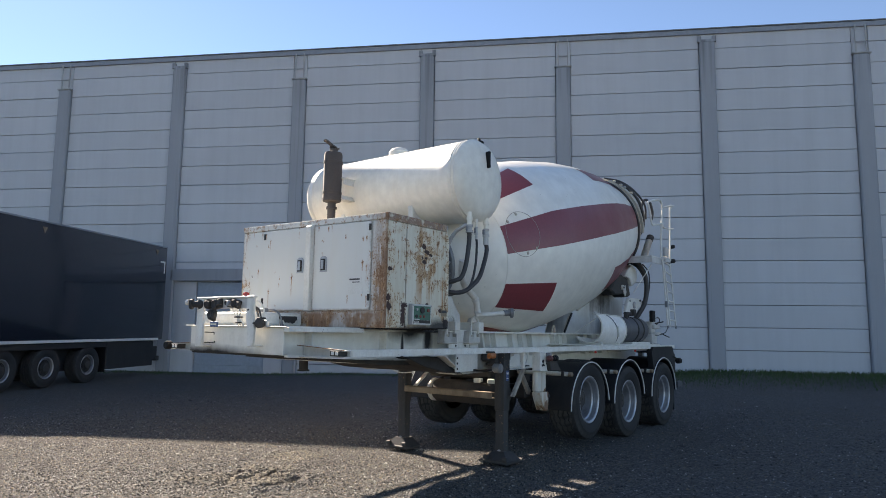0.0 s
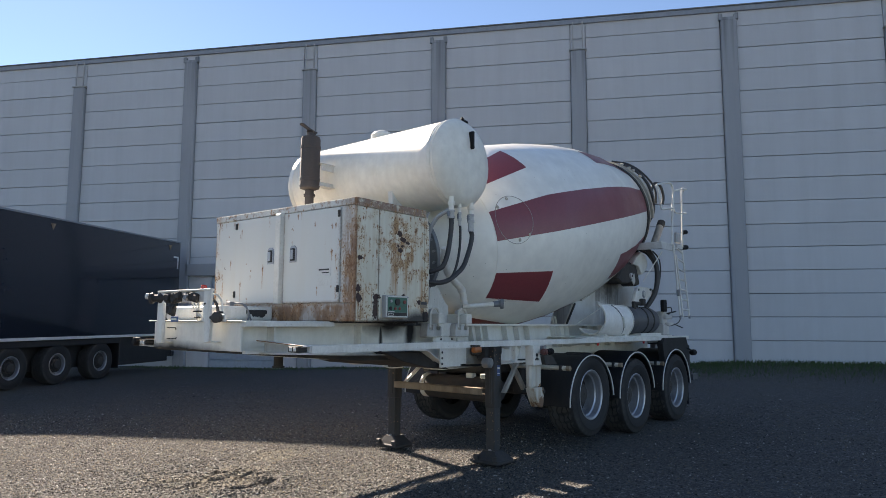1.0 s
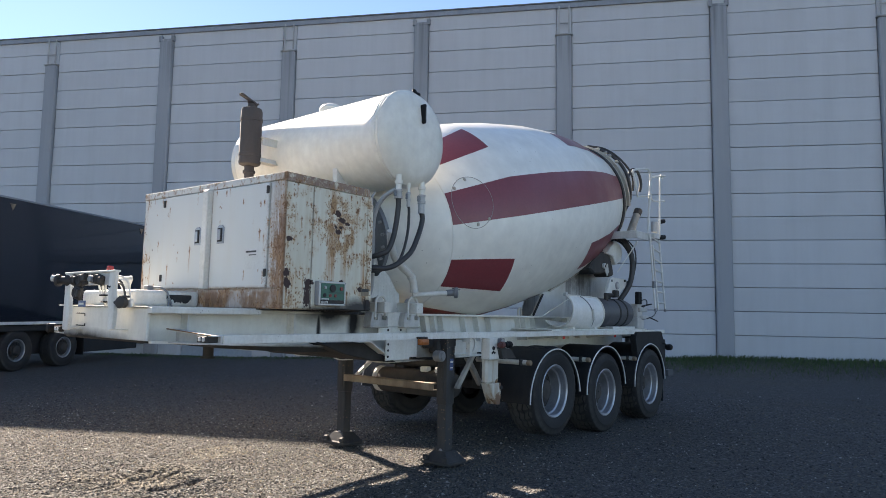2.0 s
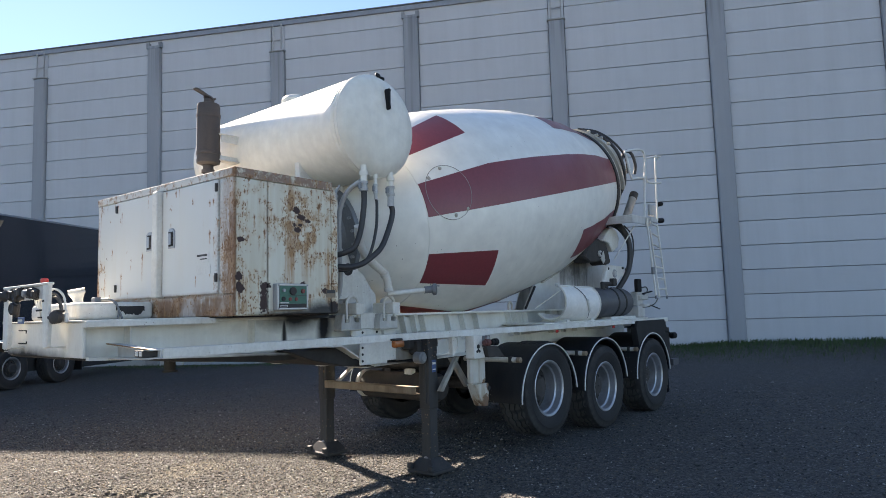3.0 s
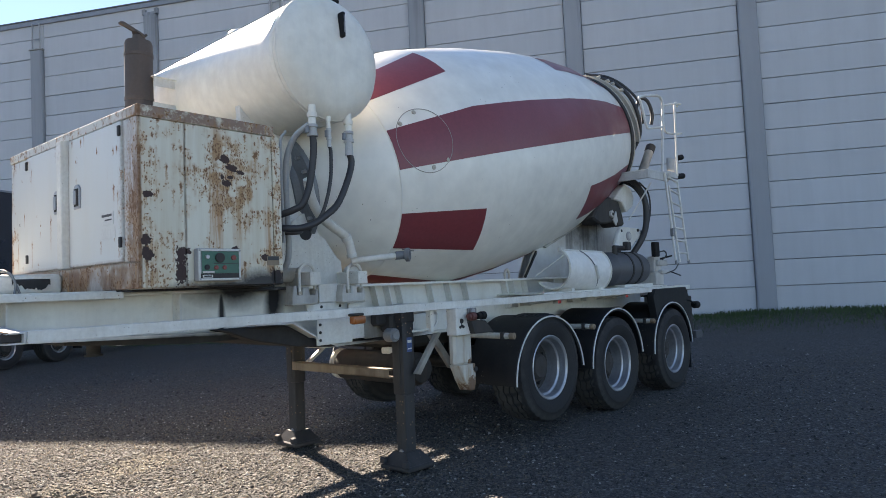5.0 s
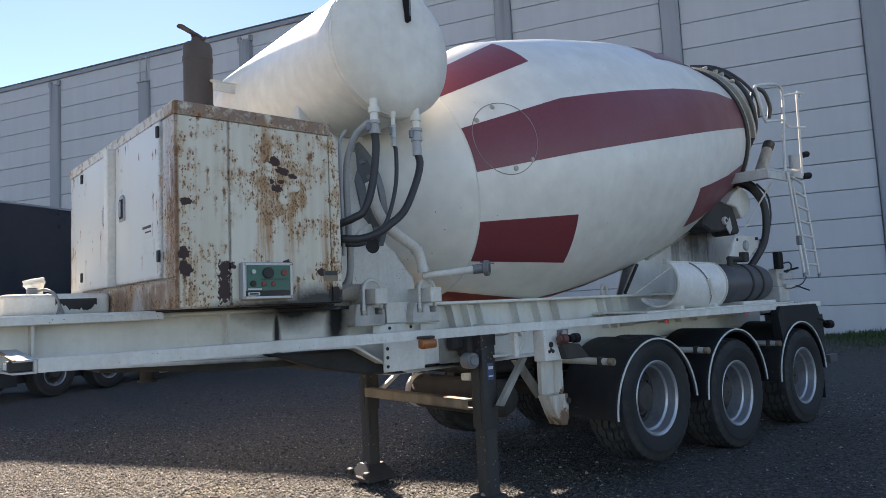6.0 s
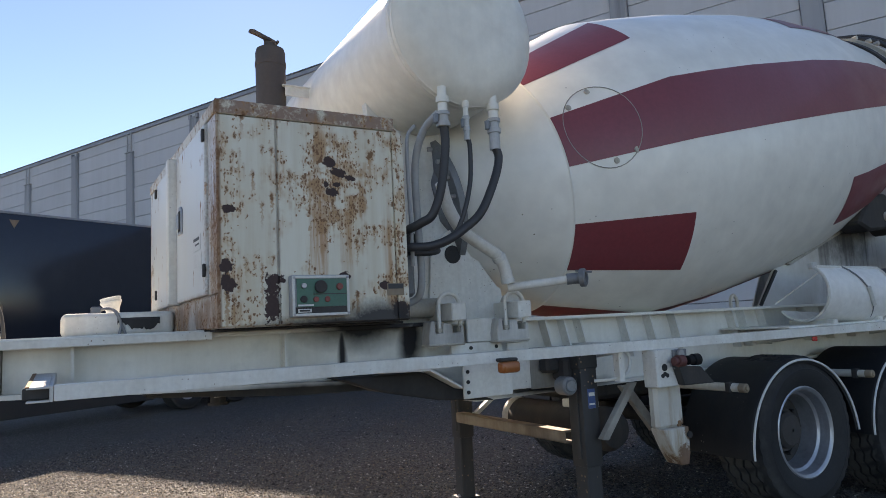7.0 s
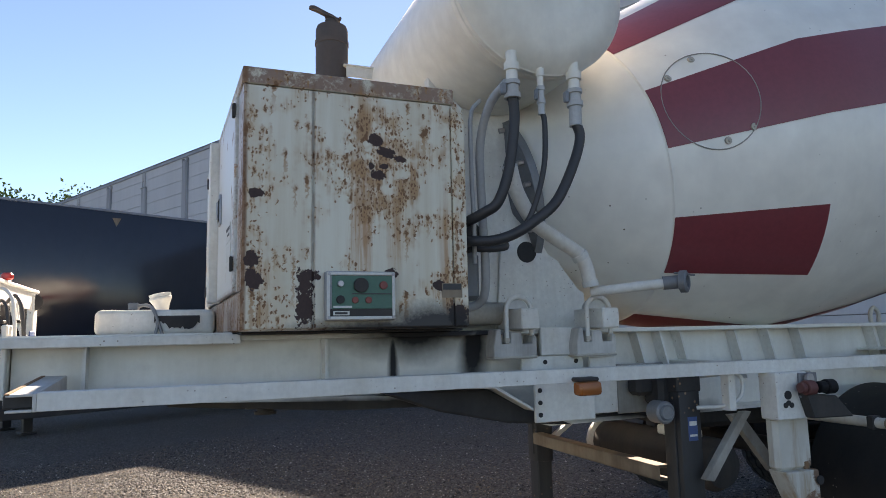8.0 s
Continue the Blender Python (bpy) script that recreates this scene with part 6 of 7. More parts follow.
part("ram_head", cyls((c1 - (c1 - c0) * 0.04, c1 + (c1 - c0) * 0.26, 0.060), n=18, bev=0.014), M_BLACKSTEEL, TR, "grimy black ram head")
# service platform on the near side
LY = -0.10
plat = part("platform", boxes((2.06, 2.62, LY, 0.30, 2.595, 2.620), (2.06, 2.085, LY, 0.30, 2.515, 2.594), (2.086, 2.62, LY, LY + 0.02, 2.515, 2.594), (2.62, 2.86, LY - 0.02, LY + 0.10, 2.57, 2.63), b=0.004), M_DUSTY, TR, "white service platform at the rear")
part("platform_bracket", boxes((2.66, 2.84, LY, LY + 0.04, 2.66, 2.82), b=0.01), M_GREYPIPE, plat)
part("platform_lamp", cyls(((2.92, LY, 2.84), (3.02, LY - 0.02, 2.86), 0.034), n=14, bev=0.008), M_PLASTIC, plat, "black marker lamp")
part("platform_lamp", cyls(((2.86, LY, 2.60), (3.02, LY - 0.02, 2.62), 0.036), n=14, bev=0.008), M_PLASTIC, plat, "black marker lamp")
part("platform_strut", cyls(((2.48, 0.06, 2.52), (2.30, 0.30, 2.06), 0.009), n=8), M_WHITE, plat)
part("handrail", tubes((smooth_line([(2.05, LY, 3.22), (1.98, LY, 3.36), (1.93, LY, 3.42), (2.02, LY, 3.46), (2.40, LY, 3.54), (2.54, LY, 3.52), (2.57, LY, 3.40), (2.52, LY, 3.10), (2.46, LY, 2.62)], 6), 0.016),
                       (smooth_line([(1.95, LY, 3.40), (2.06, LY, 3.16), (2.11, LY, 3.10), (2.18, LY, 3.11), (2.52, LY, 3.17)], 5), 0.014), n=8), M_WHITE, plat, "bent white tube handrail")
# ladder on the near side
L0, L1 = Vector((2.47, LY - 0.02, 2.60)), Vector((2.575, LY - 0.05, 1.53))
R0, R1 = Vector((2.82, LY - 0.02, 2.55)), Vector((2.955, LY - 0.05, 1.53))
lad = part("ladder", tubes(([L0, L1], 0.014), ([L0 + Vector((0.10, 0, -0.14)), L1 + Vector((0.11, 0, 0))], 0.013), ([R0, R1], 0.014), n=8), M_WHITE, TR, "white tubular ladder up to the platform")
for i in range(7):
    t = (i + 0.25) / 7
    part("rung", cyls((L0.lerp(L1, t) + Vector((0.09, 0, 0)), R0.lerp(R1, t), 0.013), n=8), M_WHITE, lad)
part("grab_rail", tubes((smooth_line([(2.84, LY - 0.02, 2.60), (2.86, LY - 0.02, 3.0), (2.88, LY - 0.02, 3.46), (2.93, LY - 0.02, 3.54), (2.98, LY - 0.02, 3.50)], 6), 0.014), (smooth_line([(2.57, LY, 3.44), (2.75, LY - 0.01, 3.49), (2.95, LY - 0.03, 3.53), (3.03, LY - 0.04, 3.54)], 5), 0.012),
                        (smooth_line([(2.55, LY, 3.28), (2.60, LY, 3.14), (2.70, LY - 0.01, 3.12), (2.90, LY - 0.02, 3.14), (3.02, LY - 0.03, 3.16)], 5), 0.012), n=8), M_WHITE, lad, "white tube grab rail")
part("ladder_foot", cyls((L1 + Vector((0, 0, 0.03)), L1 - Vector((0, 0, 0.02)), 0.016), n=8), M_GREY, lad)
part("ladder_foot", cyls((R1 + Vector((0, 0, 0.03)), R1 - Vector((0, 0, 0.02)), 0.016), n=8), M_GREY, lad)
part("ladder_latch", boxes((2.52, 2.58, LY - 0.06, LY - 0.02, 1.84, 1.94), b=0.006), M_GREY, lad)

# ---- chute half-pipe lying on the deck ----
bm = bmesh.new()
CX = 0.22
C0, C1 = (0.43, 1.496, 0.207), (1.21, 1.462, 0.232)      # x, axis height and radius of its two ends


def chute_point(end, t, out=0.0):
    x, z, r = end
    return (x, CX - (r + out) * math.cos(radians(t)), z + (r + out) * math.sin(radians(t)))


n = 24
angs = [-140 + 197 * k / n for k in range(n + 1)]
o = [[bm.verts.new(chute_point(e, t)) for t in angs] for e in (C0, C1)]
i_ = [[bm.verts.new(chute_point(e, t, -0.008)) for t in angs] for e in (C0, C1)]
for a, b in (o, i_):
    for k in range(n):
        bm.faces.new((a[k], a[k + 1], b[k + 1], b[k]))
for e in (0, 1):
    for k in range(n):
        bm.faces.new((o[e][k], i_[e][k], i_[e][k + 1], o[e][k + 1]))
for k in (0, n):
    bm.faces.new((o[0][k], o[1][k], i_[1][k], i_[0][k]))
bmesh.ops.recalc_face_normals(bm, faces=bm.faces)
chute = part("spare_chute", bm, M_CHUTE, TR, "white half-pipe chute section strapped to the deck")
for e in (C0, C1):
    part("rim_hoop", tubes(([chute_point(e, t, 0.003) for t in angs], 0.010), n=8), M_WHITE, chute)
part("top_bar", tubes(([chute_point(C0, 57), chute_point(C1, 57)], 0.012), n=8), M_WHITE, chute)
part("hook", boxes((0.40, 0.46, 0.09, 0.13, 1.655, 1.70), b=0.006), M_DUSTY, chute)
part("tie_rod", tubes(([chute_point(C0, 40, -0.01), (0.30, 0.34, 1.42)], 0.006), n=6), M_WHITE, chute)
mid = [(C0[k] + (C1[k] - C0[k]) * 0.55) for k in range(3)]
part("strap", tubes(([chute_point((mid[0] - 0.10 + 0.0025 * (57 - t), mid[1], mid[2]), t, 0.008) for t in range(57, -100, -12)], 0.0055), n=8), M_GREY, chute, "grey tie strap")
part("strap_buckle", cyls((chute_point((mid[0] + 0.02, mid[1], mid[2]), 8, 0.018), chute_point((mid[0] + 0.10, mid[1], mid[2]), -25, 0.018), 0.016), n=10, bev=0.003), M_PALE, chute)
for xx in (0.52, 1.10):
    part("chute_cradle", boxes((xx, xx + 0.06, 0.06, 0.40, 1.258, 1.29), b=0.004), M_WHITE, chute)
part("chute_deck", boxes((0.0, 2.75, 0.05, 0.60, 1.247, 1.262), b=0.003), M_WHITE, TR, "white deck plate over the wheels")

# ---- air tank behind the chute ----
bm = bmesh.new()
add_lathe(bm, [(1.62, 0.04), (1.64, 0.13), (1.70, 0.185), (1.75, 0.195), (2.42, 0.195), (2.50, 0.18), (2.55, 0.12), (2.565, 0.03)], pose(-0.12, 0.27, 1.475), 40)
at = part("air_tank", bm, M_AIRTANK, TR, "dark grey steel air tank with straps")
for xx in (2.02, 2.24):
    bm = bmesh.new()
    add_lathe(bm, [(xx, 0.196), (xx, 0.203), (xx + 0.035, 0.203), (xx + 0.035, 0.196)], pose(-0.12, 0.27, 1.475), 40, False)
    part("strap", bm, M_BLACKSTEEL, at)
bm = bmesh.new()
add_cyl(bm, (1.86, 0.24, 1.65), (1.86, 0.24, 1.74), 0.04, 14)
add_cyl(bm, (1.70, 0.20, 1.72), (2.02, 0.22, 1.72), 0.025, 12)
add_cyl(bm, (1.68, 0.18, 1.73), (1.68, 0.18, 1.62), 0.03, 12)
add_box(bm, 1.96, 2.06, 0.16, 0.26, 1.69, 1.79, 0.01)
part("valve", bm, M_BLACKSTEEL, at, "black valve fittings")
part("tank_stand", boxes((1.72, 2.45, 0.10, 0.44, 1.262, 1.292), b=0.004), M_WHITE, at)
rc = part("valve_cluster", boxes((2.58, 2.76, 0.12, 0.22, 1.42, 1.62), b=0.012), M_DUSTY, TR, "white valve cluster with levers and cables")
part("valve_body", boxes((2.60, 2.86, 0.08, 0.18, 1.50, 1.57), b=0.012), M_DUSTY, rc)
part("valve_body", boxes((2.66, 2.90, 0.06, 0.14, 1.40, 1.45), b=0.012), M_DUSTY, rc)
part("valve_foot", boxes((2.56, 2.78, 0.10, 0.30, 1.262, 1.422), b=0.012), M_DUSTY, rc)
part("lever", cyls(((2.84, 0.08, 1.44), (3.00, -0.02, 1.37), 0.008), n=8), M_PLASTIC, rc)
part("lever", cyls(((2.72, 0.14, 1.58), (2.86, 0.02, 1.62), 0.010), n=8), M_PLASTIC, rc)
part("socket_box", boxes((2.49, 2.61, 0.06, 0.12, 1.61, 1.79), b=0.01), M_PLASTIC, rc, "black square lamp box")
part("cable", tubes((smooth_line([(2.60, 0.10, 1.66), (2.74, 0.06, 1.68), (2.78, 0.06, 1.62), (2.72, 0.10, 1.56)], 6), 0.008), (smooth_line([(2.6, 0.2, 1.48), (2.7, 0.1, 1.40), (2.9, 0.02, 1.44), (3.0, 0.0, 1.52)], 6), 0.007), n=7), M_HOSE, rc)
part("lift_eye", tubes((smooth_line([(0.15, 0.60, FL), (0.15, 0.60, 1.47), (0.185, 0.60, 1.505), (0.22, 0.60, 1.47), (0.22, 0.60, FL)], 4), 0.013), n=8), M_SEAM2, TR, "stained lifting eye")

# ---- drum tie-down mounts: a cast cleat, a square bar end and a U-bolt over it ----
for mx in (-2.435, -2.0):
    bm = bmesh.new()
    add_prism(bm, [(mx - 0.100, 1.285), (mx + 0.108, 1.285), (mx + 0.118, 1.30), (mx + 0.118, 1.375), (mx + 0.10, 1.385), (mx + 0.095, 1.345), (mx + 0.045, 1.345), (mx + 0.04, 1.40), (mx - 0.01, 1.40), (mx - 0.015, 1.345), (mx - 0.06, 1.345), (mx - 0.065, 1.415), (mx - 0.085, 1.41), (mx - 0.102, 1.33)], 1, 0.405, 0.50, 0.004)
    mt = part("mount_base", bm, M_CLEAT, TR, "white cast cleat, grimy round its bolts")
    part("base_lip", boxes((mx - 0.105, mx + 0.12, 0.40, 0.50, 1.276, 1.290), b=0.005), M_SEAM2, mt)
    part("square_bar", boxes((mx + 0.020, mx + 0.114, 0.36, 0.62, 1.409, 1.506), b=0.006), M_WHITE, mt, "white square bar end")
    bm = bmesh.new()
    add_tube(bm, [(mx - 0.02, 0.435, 1.35), (mx - 0.02, 0.435, 1.50)] + [(mx + 0.045 - 0.065 * math.cos(radians(t)), 0.435, 1.50 + 0.062 * math.sin(radians(t))) for t in range(15, 166, 15)] + [(mx + 0.110, 0.435, 1.50), (mx + 0.110, 0.435, 1.35)], 0.0115, 10)
    part("u_bolt", bm, M_WHITE, mt, "white U-bolt")
    bm = bmesh.new()
    add_prism(bm, [(mx + 0.045 - 0.050 * math.cos(radians(t)), 1.506 + 0.045 * math.sin(radians(t))) for t in range(0, 181, 15)], 1, 0.445, 0.50)
    part("saddle", bm, M_DUSTY, mt)
    for xx in (mx - 0.02, mx + 0.110):
        part("nut", cyls(((xx, 0.435, 1.352), (xx, 0.435, 1.372), 0.021), ((xx, 0.435, 1.318), (xx, 0.435, 1.36), 0.011), n=6), M_SEAM2, mt)
part("fish_plate", boxes((-2.255, -2.052, 0.478, 0.50, 1.285, 1.418), b=0.004), M_WHITE, TR)
part("tie_plate", boxes((-2.36, -2.02, 0.482, 0.50, 1.215, 1.282), b=0.003), M_WHITE, TR)
for xx in (-2.235, -2.065):
    part("bolt_hole", cyls(((xx, 0.478, 1.254), (xx, 0.486, 1.254), 0.011), n=10), M_SOOT_SHADE, TR)
bp = part("bolted_plate", boxes((-2.34, -2.02, 0.40, 0.418, 0.985, 1.22), b=0.004), M_WHITE, TR, "white plate drilled with bolt holes")
for i in range(4):
    part("bolt_hole", cyls(((-2.315, 0.396, 1.02 + i * 0.055), (-2.315, 0.402, 1.02 + i * 0.055), 0.011), n=10), M_SOOT_SHADE, bp)
part("bolt_hole", cyls(((-2.10, 0.396, 1.205), (-2.10, 0.402, 1.205), 0.018), n=12), M_SOOT_SHADE, bp)
bm = bmesh.new()
add_prism(bm, [(-2.84, 1.176), (-2.55, 1.166), (-2.36, 1.056), (-2.36, 1.042), (-2.553, 1.152), (-2.84, 1.162)], 1, 0.38, 0.50, 0.002)
part("knee_plate", bm, M_WHITE, TR)
part("rear_plate", boxes((-2.0, -1.85, 0.46, 0.478, 1.0, 1.27), b=0.004), M_WHITE, TR)
part("grimy_plate", boxes((-1.846, -1.56, 0.464, 0.478, 0.99, 1.23), b=0.004), M_GRIMY_SHADED, TR, "grimy white plate behind the valves")
part("valve_body", boxes((-1.72, -1.56, 0.30, 0.44, 1.03, 1.17), (-1.80, -1.70, 0.36, 0.46, 1.08, 1.20), b=0.02), M_BLACKSTEEL, TR, "grimy black valve body")
part("air_filter", cyls(((-1.765, 0.21, 1.015), (-1.765, 0.30, 1.015), 0.052), ((-1.765, 0.202, 1.015), (-1.765, 0.212, 1.015), 0.036), n=22, bev=0.008), M_GREY, TR, "round grey air filter")
hose([(-1.50, 0.12, 1.20), (-1.44, 0.08, 1.17), (-1.45, 0.08, 1.08), (-1.52, 0.12, 1.04), (-1.60, 0.2, 1.03)], 0.009, M_PALE, "air_line", "pale plastic air line")
part("valve_post", boxes((-1.515, -1.475, 0.08, 0.13, 1.02, 1.19), b=0.003), M_WHITE, TR)
# amber side lamp hanging below the rail
sl = part("side_lamp", boxes((-2.39, -2.29, -0.05, 0.05, 1.196, 1.213), b=0.006), M_BLACKSTEEL, TR)
bm = bmesh.new()
add_box(bm, -2.395, -2.285, -0.062, -0.012, 1.142, 1.197, 0.014, 2)
part("lens", bm, M_ORANGE, sl, "amber side marker lens")
for xx in (0.15, 1.52, 2.62):
    part("reflector", boxes((xx, xx + 0.05, -0.012, 0.0, 1.155, 1.185), b=0.004), M_REDLENS, TR, "small red reflector")

# ---- bracket post with brake valves ----
bm = bmesh.new()
add_box(bm, -1.36, -1.17, -0.045, 0.06, 0.98, 1.19, 0.006)
post = part("bracket_post", bm, M_WHITE, TR, "white suspension bracket, rusty towards its foot")
bm = bmesh.new()
add_prism(bm, [(-1.305, 0.745), (-1.11, 0.745), (-1.112, 0.60), (-1.13, 0.535), (-1.195, 0.54), (-1.245, 0.62)], 1, -0.012, 0.10, 0.006)
part("bracket_foot", bm, M_FOOT, post, "rust-stained lower bracket")
part("bracket_web", boxes((-1.32, -1.10, 0.02, 0.09, 0.74, 0.99), b=0.02), M_FOOT, post)
part("lift_slot", boxes((-1.165, -1.135, 0.016, 0.03, 0.66, 0.78), b=0.006), M_RUST, post, "rusty keyhole slot")
part("knob_plate", boxes((-1.235, -1.13, -0.062, -0.045, 1.075, 1.185), b=0.003), M_GREY, post)
part("brake_knob", cyls(((-1.272, -0.09, 1.122), (-1.245, -0.09, 1.122), 0.024), ((-1.246, -0.09, 1.122), (-1.195, -0.09, 1.122), 0.033), n=16, bev=0.004), M_KNOB, post, "dull red brake valve knob")
part("brake_knob", cyls(((-1.165, -0.09, 1.122), (-1.12, -0.09, 1.122), 0.026), ((-1.121, -0.09, 1.122), (-1.07, -0.09, 1.122), 0.033), n=16, bev=0.004), M_PLASTIC, post, "black brake valve knob")
part("knob_boss", cyls(((-1.195, -0.065, 1.16), (-1.195, -0.085, 1.16), 0.024), n=16, bev=0.003), M_STEEL, post)
bm = bmesh.new()
add_prism(bm, [(-1.24, 1.10), (-1.05, 1.08), (-0.95, 0.98), (-1.20, 0.985)], 1, -0.09, 0.02, 0.006)
part("valve_cover", bm, M_BLACKSTEEL, post)
for xx, yy, zz, rr in ((-1.30, -0.044, 1.09, 0.020), (-1.30, -0.044, 1.055, 0.012), (-1.318, -0.044, 1.045, 0.012), (-1.282, -0.044, 1.045, 0.012), (-1.12, -0.019, 0.70, 0.02)):
    part("bolt_hole", cyls(((xx, yy - 0.006, zz), (xx, yy + 0.001, zz), rr), n=10), M_SOOT_SHADE, post)
bm = bmesh.new()
add_prism(bm, [(-1.36, 1.00), (-1.31, 1.00), (-1.56, 0.70), (-1.61, 0.71)], 1, 0.16, 0.20, 0.003)
part("brace", bm, M_GRIMY_SHADED, TR, "dirty white diagonal brace")
bm = bmesh.new()
add_prism(bm, [(-1.40, 0.985), (-1.33, 0.985), (-1.13, 0.74), (-1.17, 0.70)], 1, 0.202, 0.24, 0.003)
part("brace", bm, M_GRIMY_SHADED, TR, "dirty white diagonal brace")

# ---- landing legs ----
def leg(y):
    bm = bmesh.new()
    add_box(bm, -1.673, -1.547, y - 0.063, y + 0.063, 0.55, 1.16, 0.014, 2)
    lg = part("landing_leg", bm, M_LEG, TR, "dirty black landing leg with flared foot")
    part("inner_leg", boxes((-1.664, -1.556, y - 0.054, y + 0.054, 0.08, 0.56), b=0.008), M_LEG, lg)
    part("leg_guide", boxes((-1.682, -1.672, y - 0.032, y - 0.004, 0.60, 1.05), b=0.003), M_LEG, lg)
    bm = bmesh.new()
    a = [bm.verts.new((-1.61 + sx * 0.075, y + sy * 0.07, 0.125)) for sx, sy in ((-1, -1), (1, -1), (1, 1), (-1, 1))]
    c = [bm.verts.new((-1.61 + sx * 0.13, y + sy * 0.15, 0.035)) for sx, sy in ((-1, -1), (1, -1), (1, 1), (-1, 1))]
    for k in range(4):
        bm.faces.new((a[k], a[(k + 1) % 4], c[(k + 1) % 4], c[k]))
    bm.faces.new(a[::-1])
    bm.faces.new(c)
    bmesh.ops.recalc_face_normals(bm, faces=bm.faces)
    add_box(bm, -1.75, -1.47, y - 0.16, y + 0.16, 0.0, 0.04, 0.01)
    part("foot", bm, M_LEG, lg, "worn black foot plate")
    for sy in (-0.12, 0.12):
        part("foot_lug", boxes((-1.76, -1.72, y + sy - 0.03, y + sy + 0.03, 0.035, 0.085), b=0.008), M_LEG, lg)
    part("leg_bracket", boxes((-1.68, -1.54, y - 0.066, y + 0.066, 1.10, 1.20), b=0.006), M_LEG, lg)
    part("foot_pin", cyls(((-1.675, y, 0.12), (-1.545, y, 0.12), 0.022), n=12, bev=0.004), M_STEEL, lg)
    return lg


hose([(-1.70, 1.90, 0.99), (-1.73, 1.80, 0.93), (-1.74, 1.66, 0.90), (-1.70, 1.50, 0.91)], 0.007, M_PALE, "air_line", "pale air line sagging under the chassis")
leg(0.295)
leg(1.70)
part("leg_crossbar", boxes((-1.70, -1.63, 0.37, 1.63, 0.735, 0.745), (-1.70, -1.695, 0.37, 1.63, 0.675, 0.745), (-1.70, -1.63, 0.37, 1.63, 0.675, 0.685), b=0.002), M_BARRUST, TR, "rust-streaked channel bar between the legs")
part("leg_strut", tubes(([(-1.585, 1.60, 0.70), (-1.15, 1.60, 0.99)], 0.022), n=4), M_PALE, TR, "pale diagonal strut catching the sun")
part("blue_tag", boxes((-1.630, -1.575, 0.231, 0.2375, 0.875, 0.985), b=0.001), M_BLUE, TR, "small blue label")
for zz, hh in ((0.945, 0.02), (0.895, 0.01)):
    part("print_bar", boxes((-1.623, -1.582, 0.228, 0.230, zz, zz + hh), b=0), M_PALE, TR)

# ---- running gear: three axles, the first one lifted off the ground ----
AXLES = ((-0.045, 0.585), (1.235, 0.476), (2.68, 0.488))
for x, hz in AXLES:
    place_wheel(TR, pose(x, 0.145, hz, 0, 17 * x, 0), WHEEL)
    place_wheel(TR, pose(x, 2.24, hz, 0, 0, 180), WHEEL)
    part("axle", cyls(((x, 0.3, hz), (x, 2.1, hz), 0.065), n=20), M_BLACKSTEEL, TR, "black axle beam")
    for y in (NEAR, FAR):
        part("spring", boxes((x - 0.55, x + 0.45, y - 0.05, y + 0.05, hz + 0.09, hz + 0.15), (x - 0.62, x - 0.48, y - 0.06, y + 0.06, hz + 0.02, 1.0), b=0.01), M_BLACKSTEEL, TR, "black leaf spring and hanger")
bm = bmesh.new()
add_lathe(bm, [(-0.55, 0.02), (-0.53, 0.11), (-0.48, 0.138), (0.46, 0.138), (0.51, 0.11), (0.53, 0.02)], pose(-1.20, 1.02, 0.68, 0, 0, 90), 28)
part("brake_air_tank", bm, M_BLACKSTEEL, TR, "black brake air tank under the chassis")
# pale colour stands in for the sunlit crescent on the tank's end
part("tank_end", cyls(((-1.20, 1.49, 0.68), (-1.20, 1.60, 0.68), 0.141), n=24, bev=0.04), M_PALE, TR, "end cap of the brake air tank, pale to stand in for sunlight")
for fy in (0.66, 0.86):
    part("tank_fitting", boxes((-1.28, -1.21, fy - 0.05, fy + 0.05, 0.800, 0.855), b=0.008), M_PALE, TR, "pale pipe fitting on the air tank")
# added dark box that blocks light bounced up from the ground to the drum
part("underbody", boxes((-1.20, 2.9, 0.72, 1.66, 0.84, 0.985), b=0.03), M_BLACKSTEEL, TR)


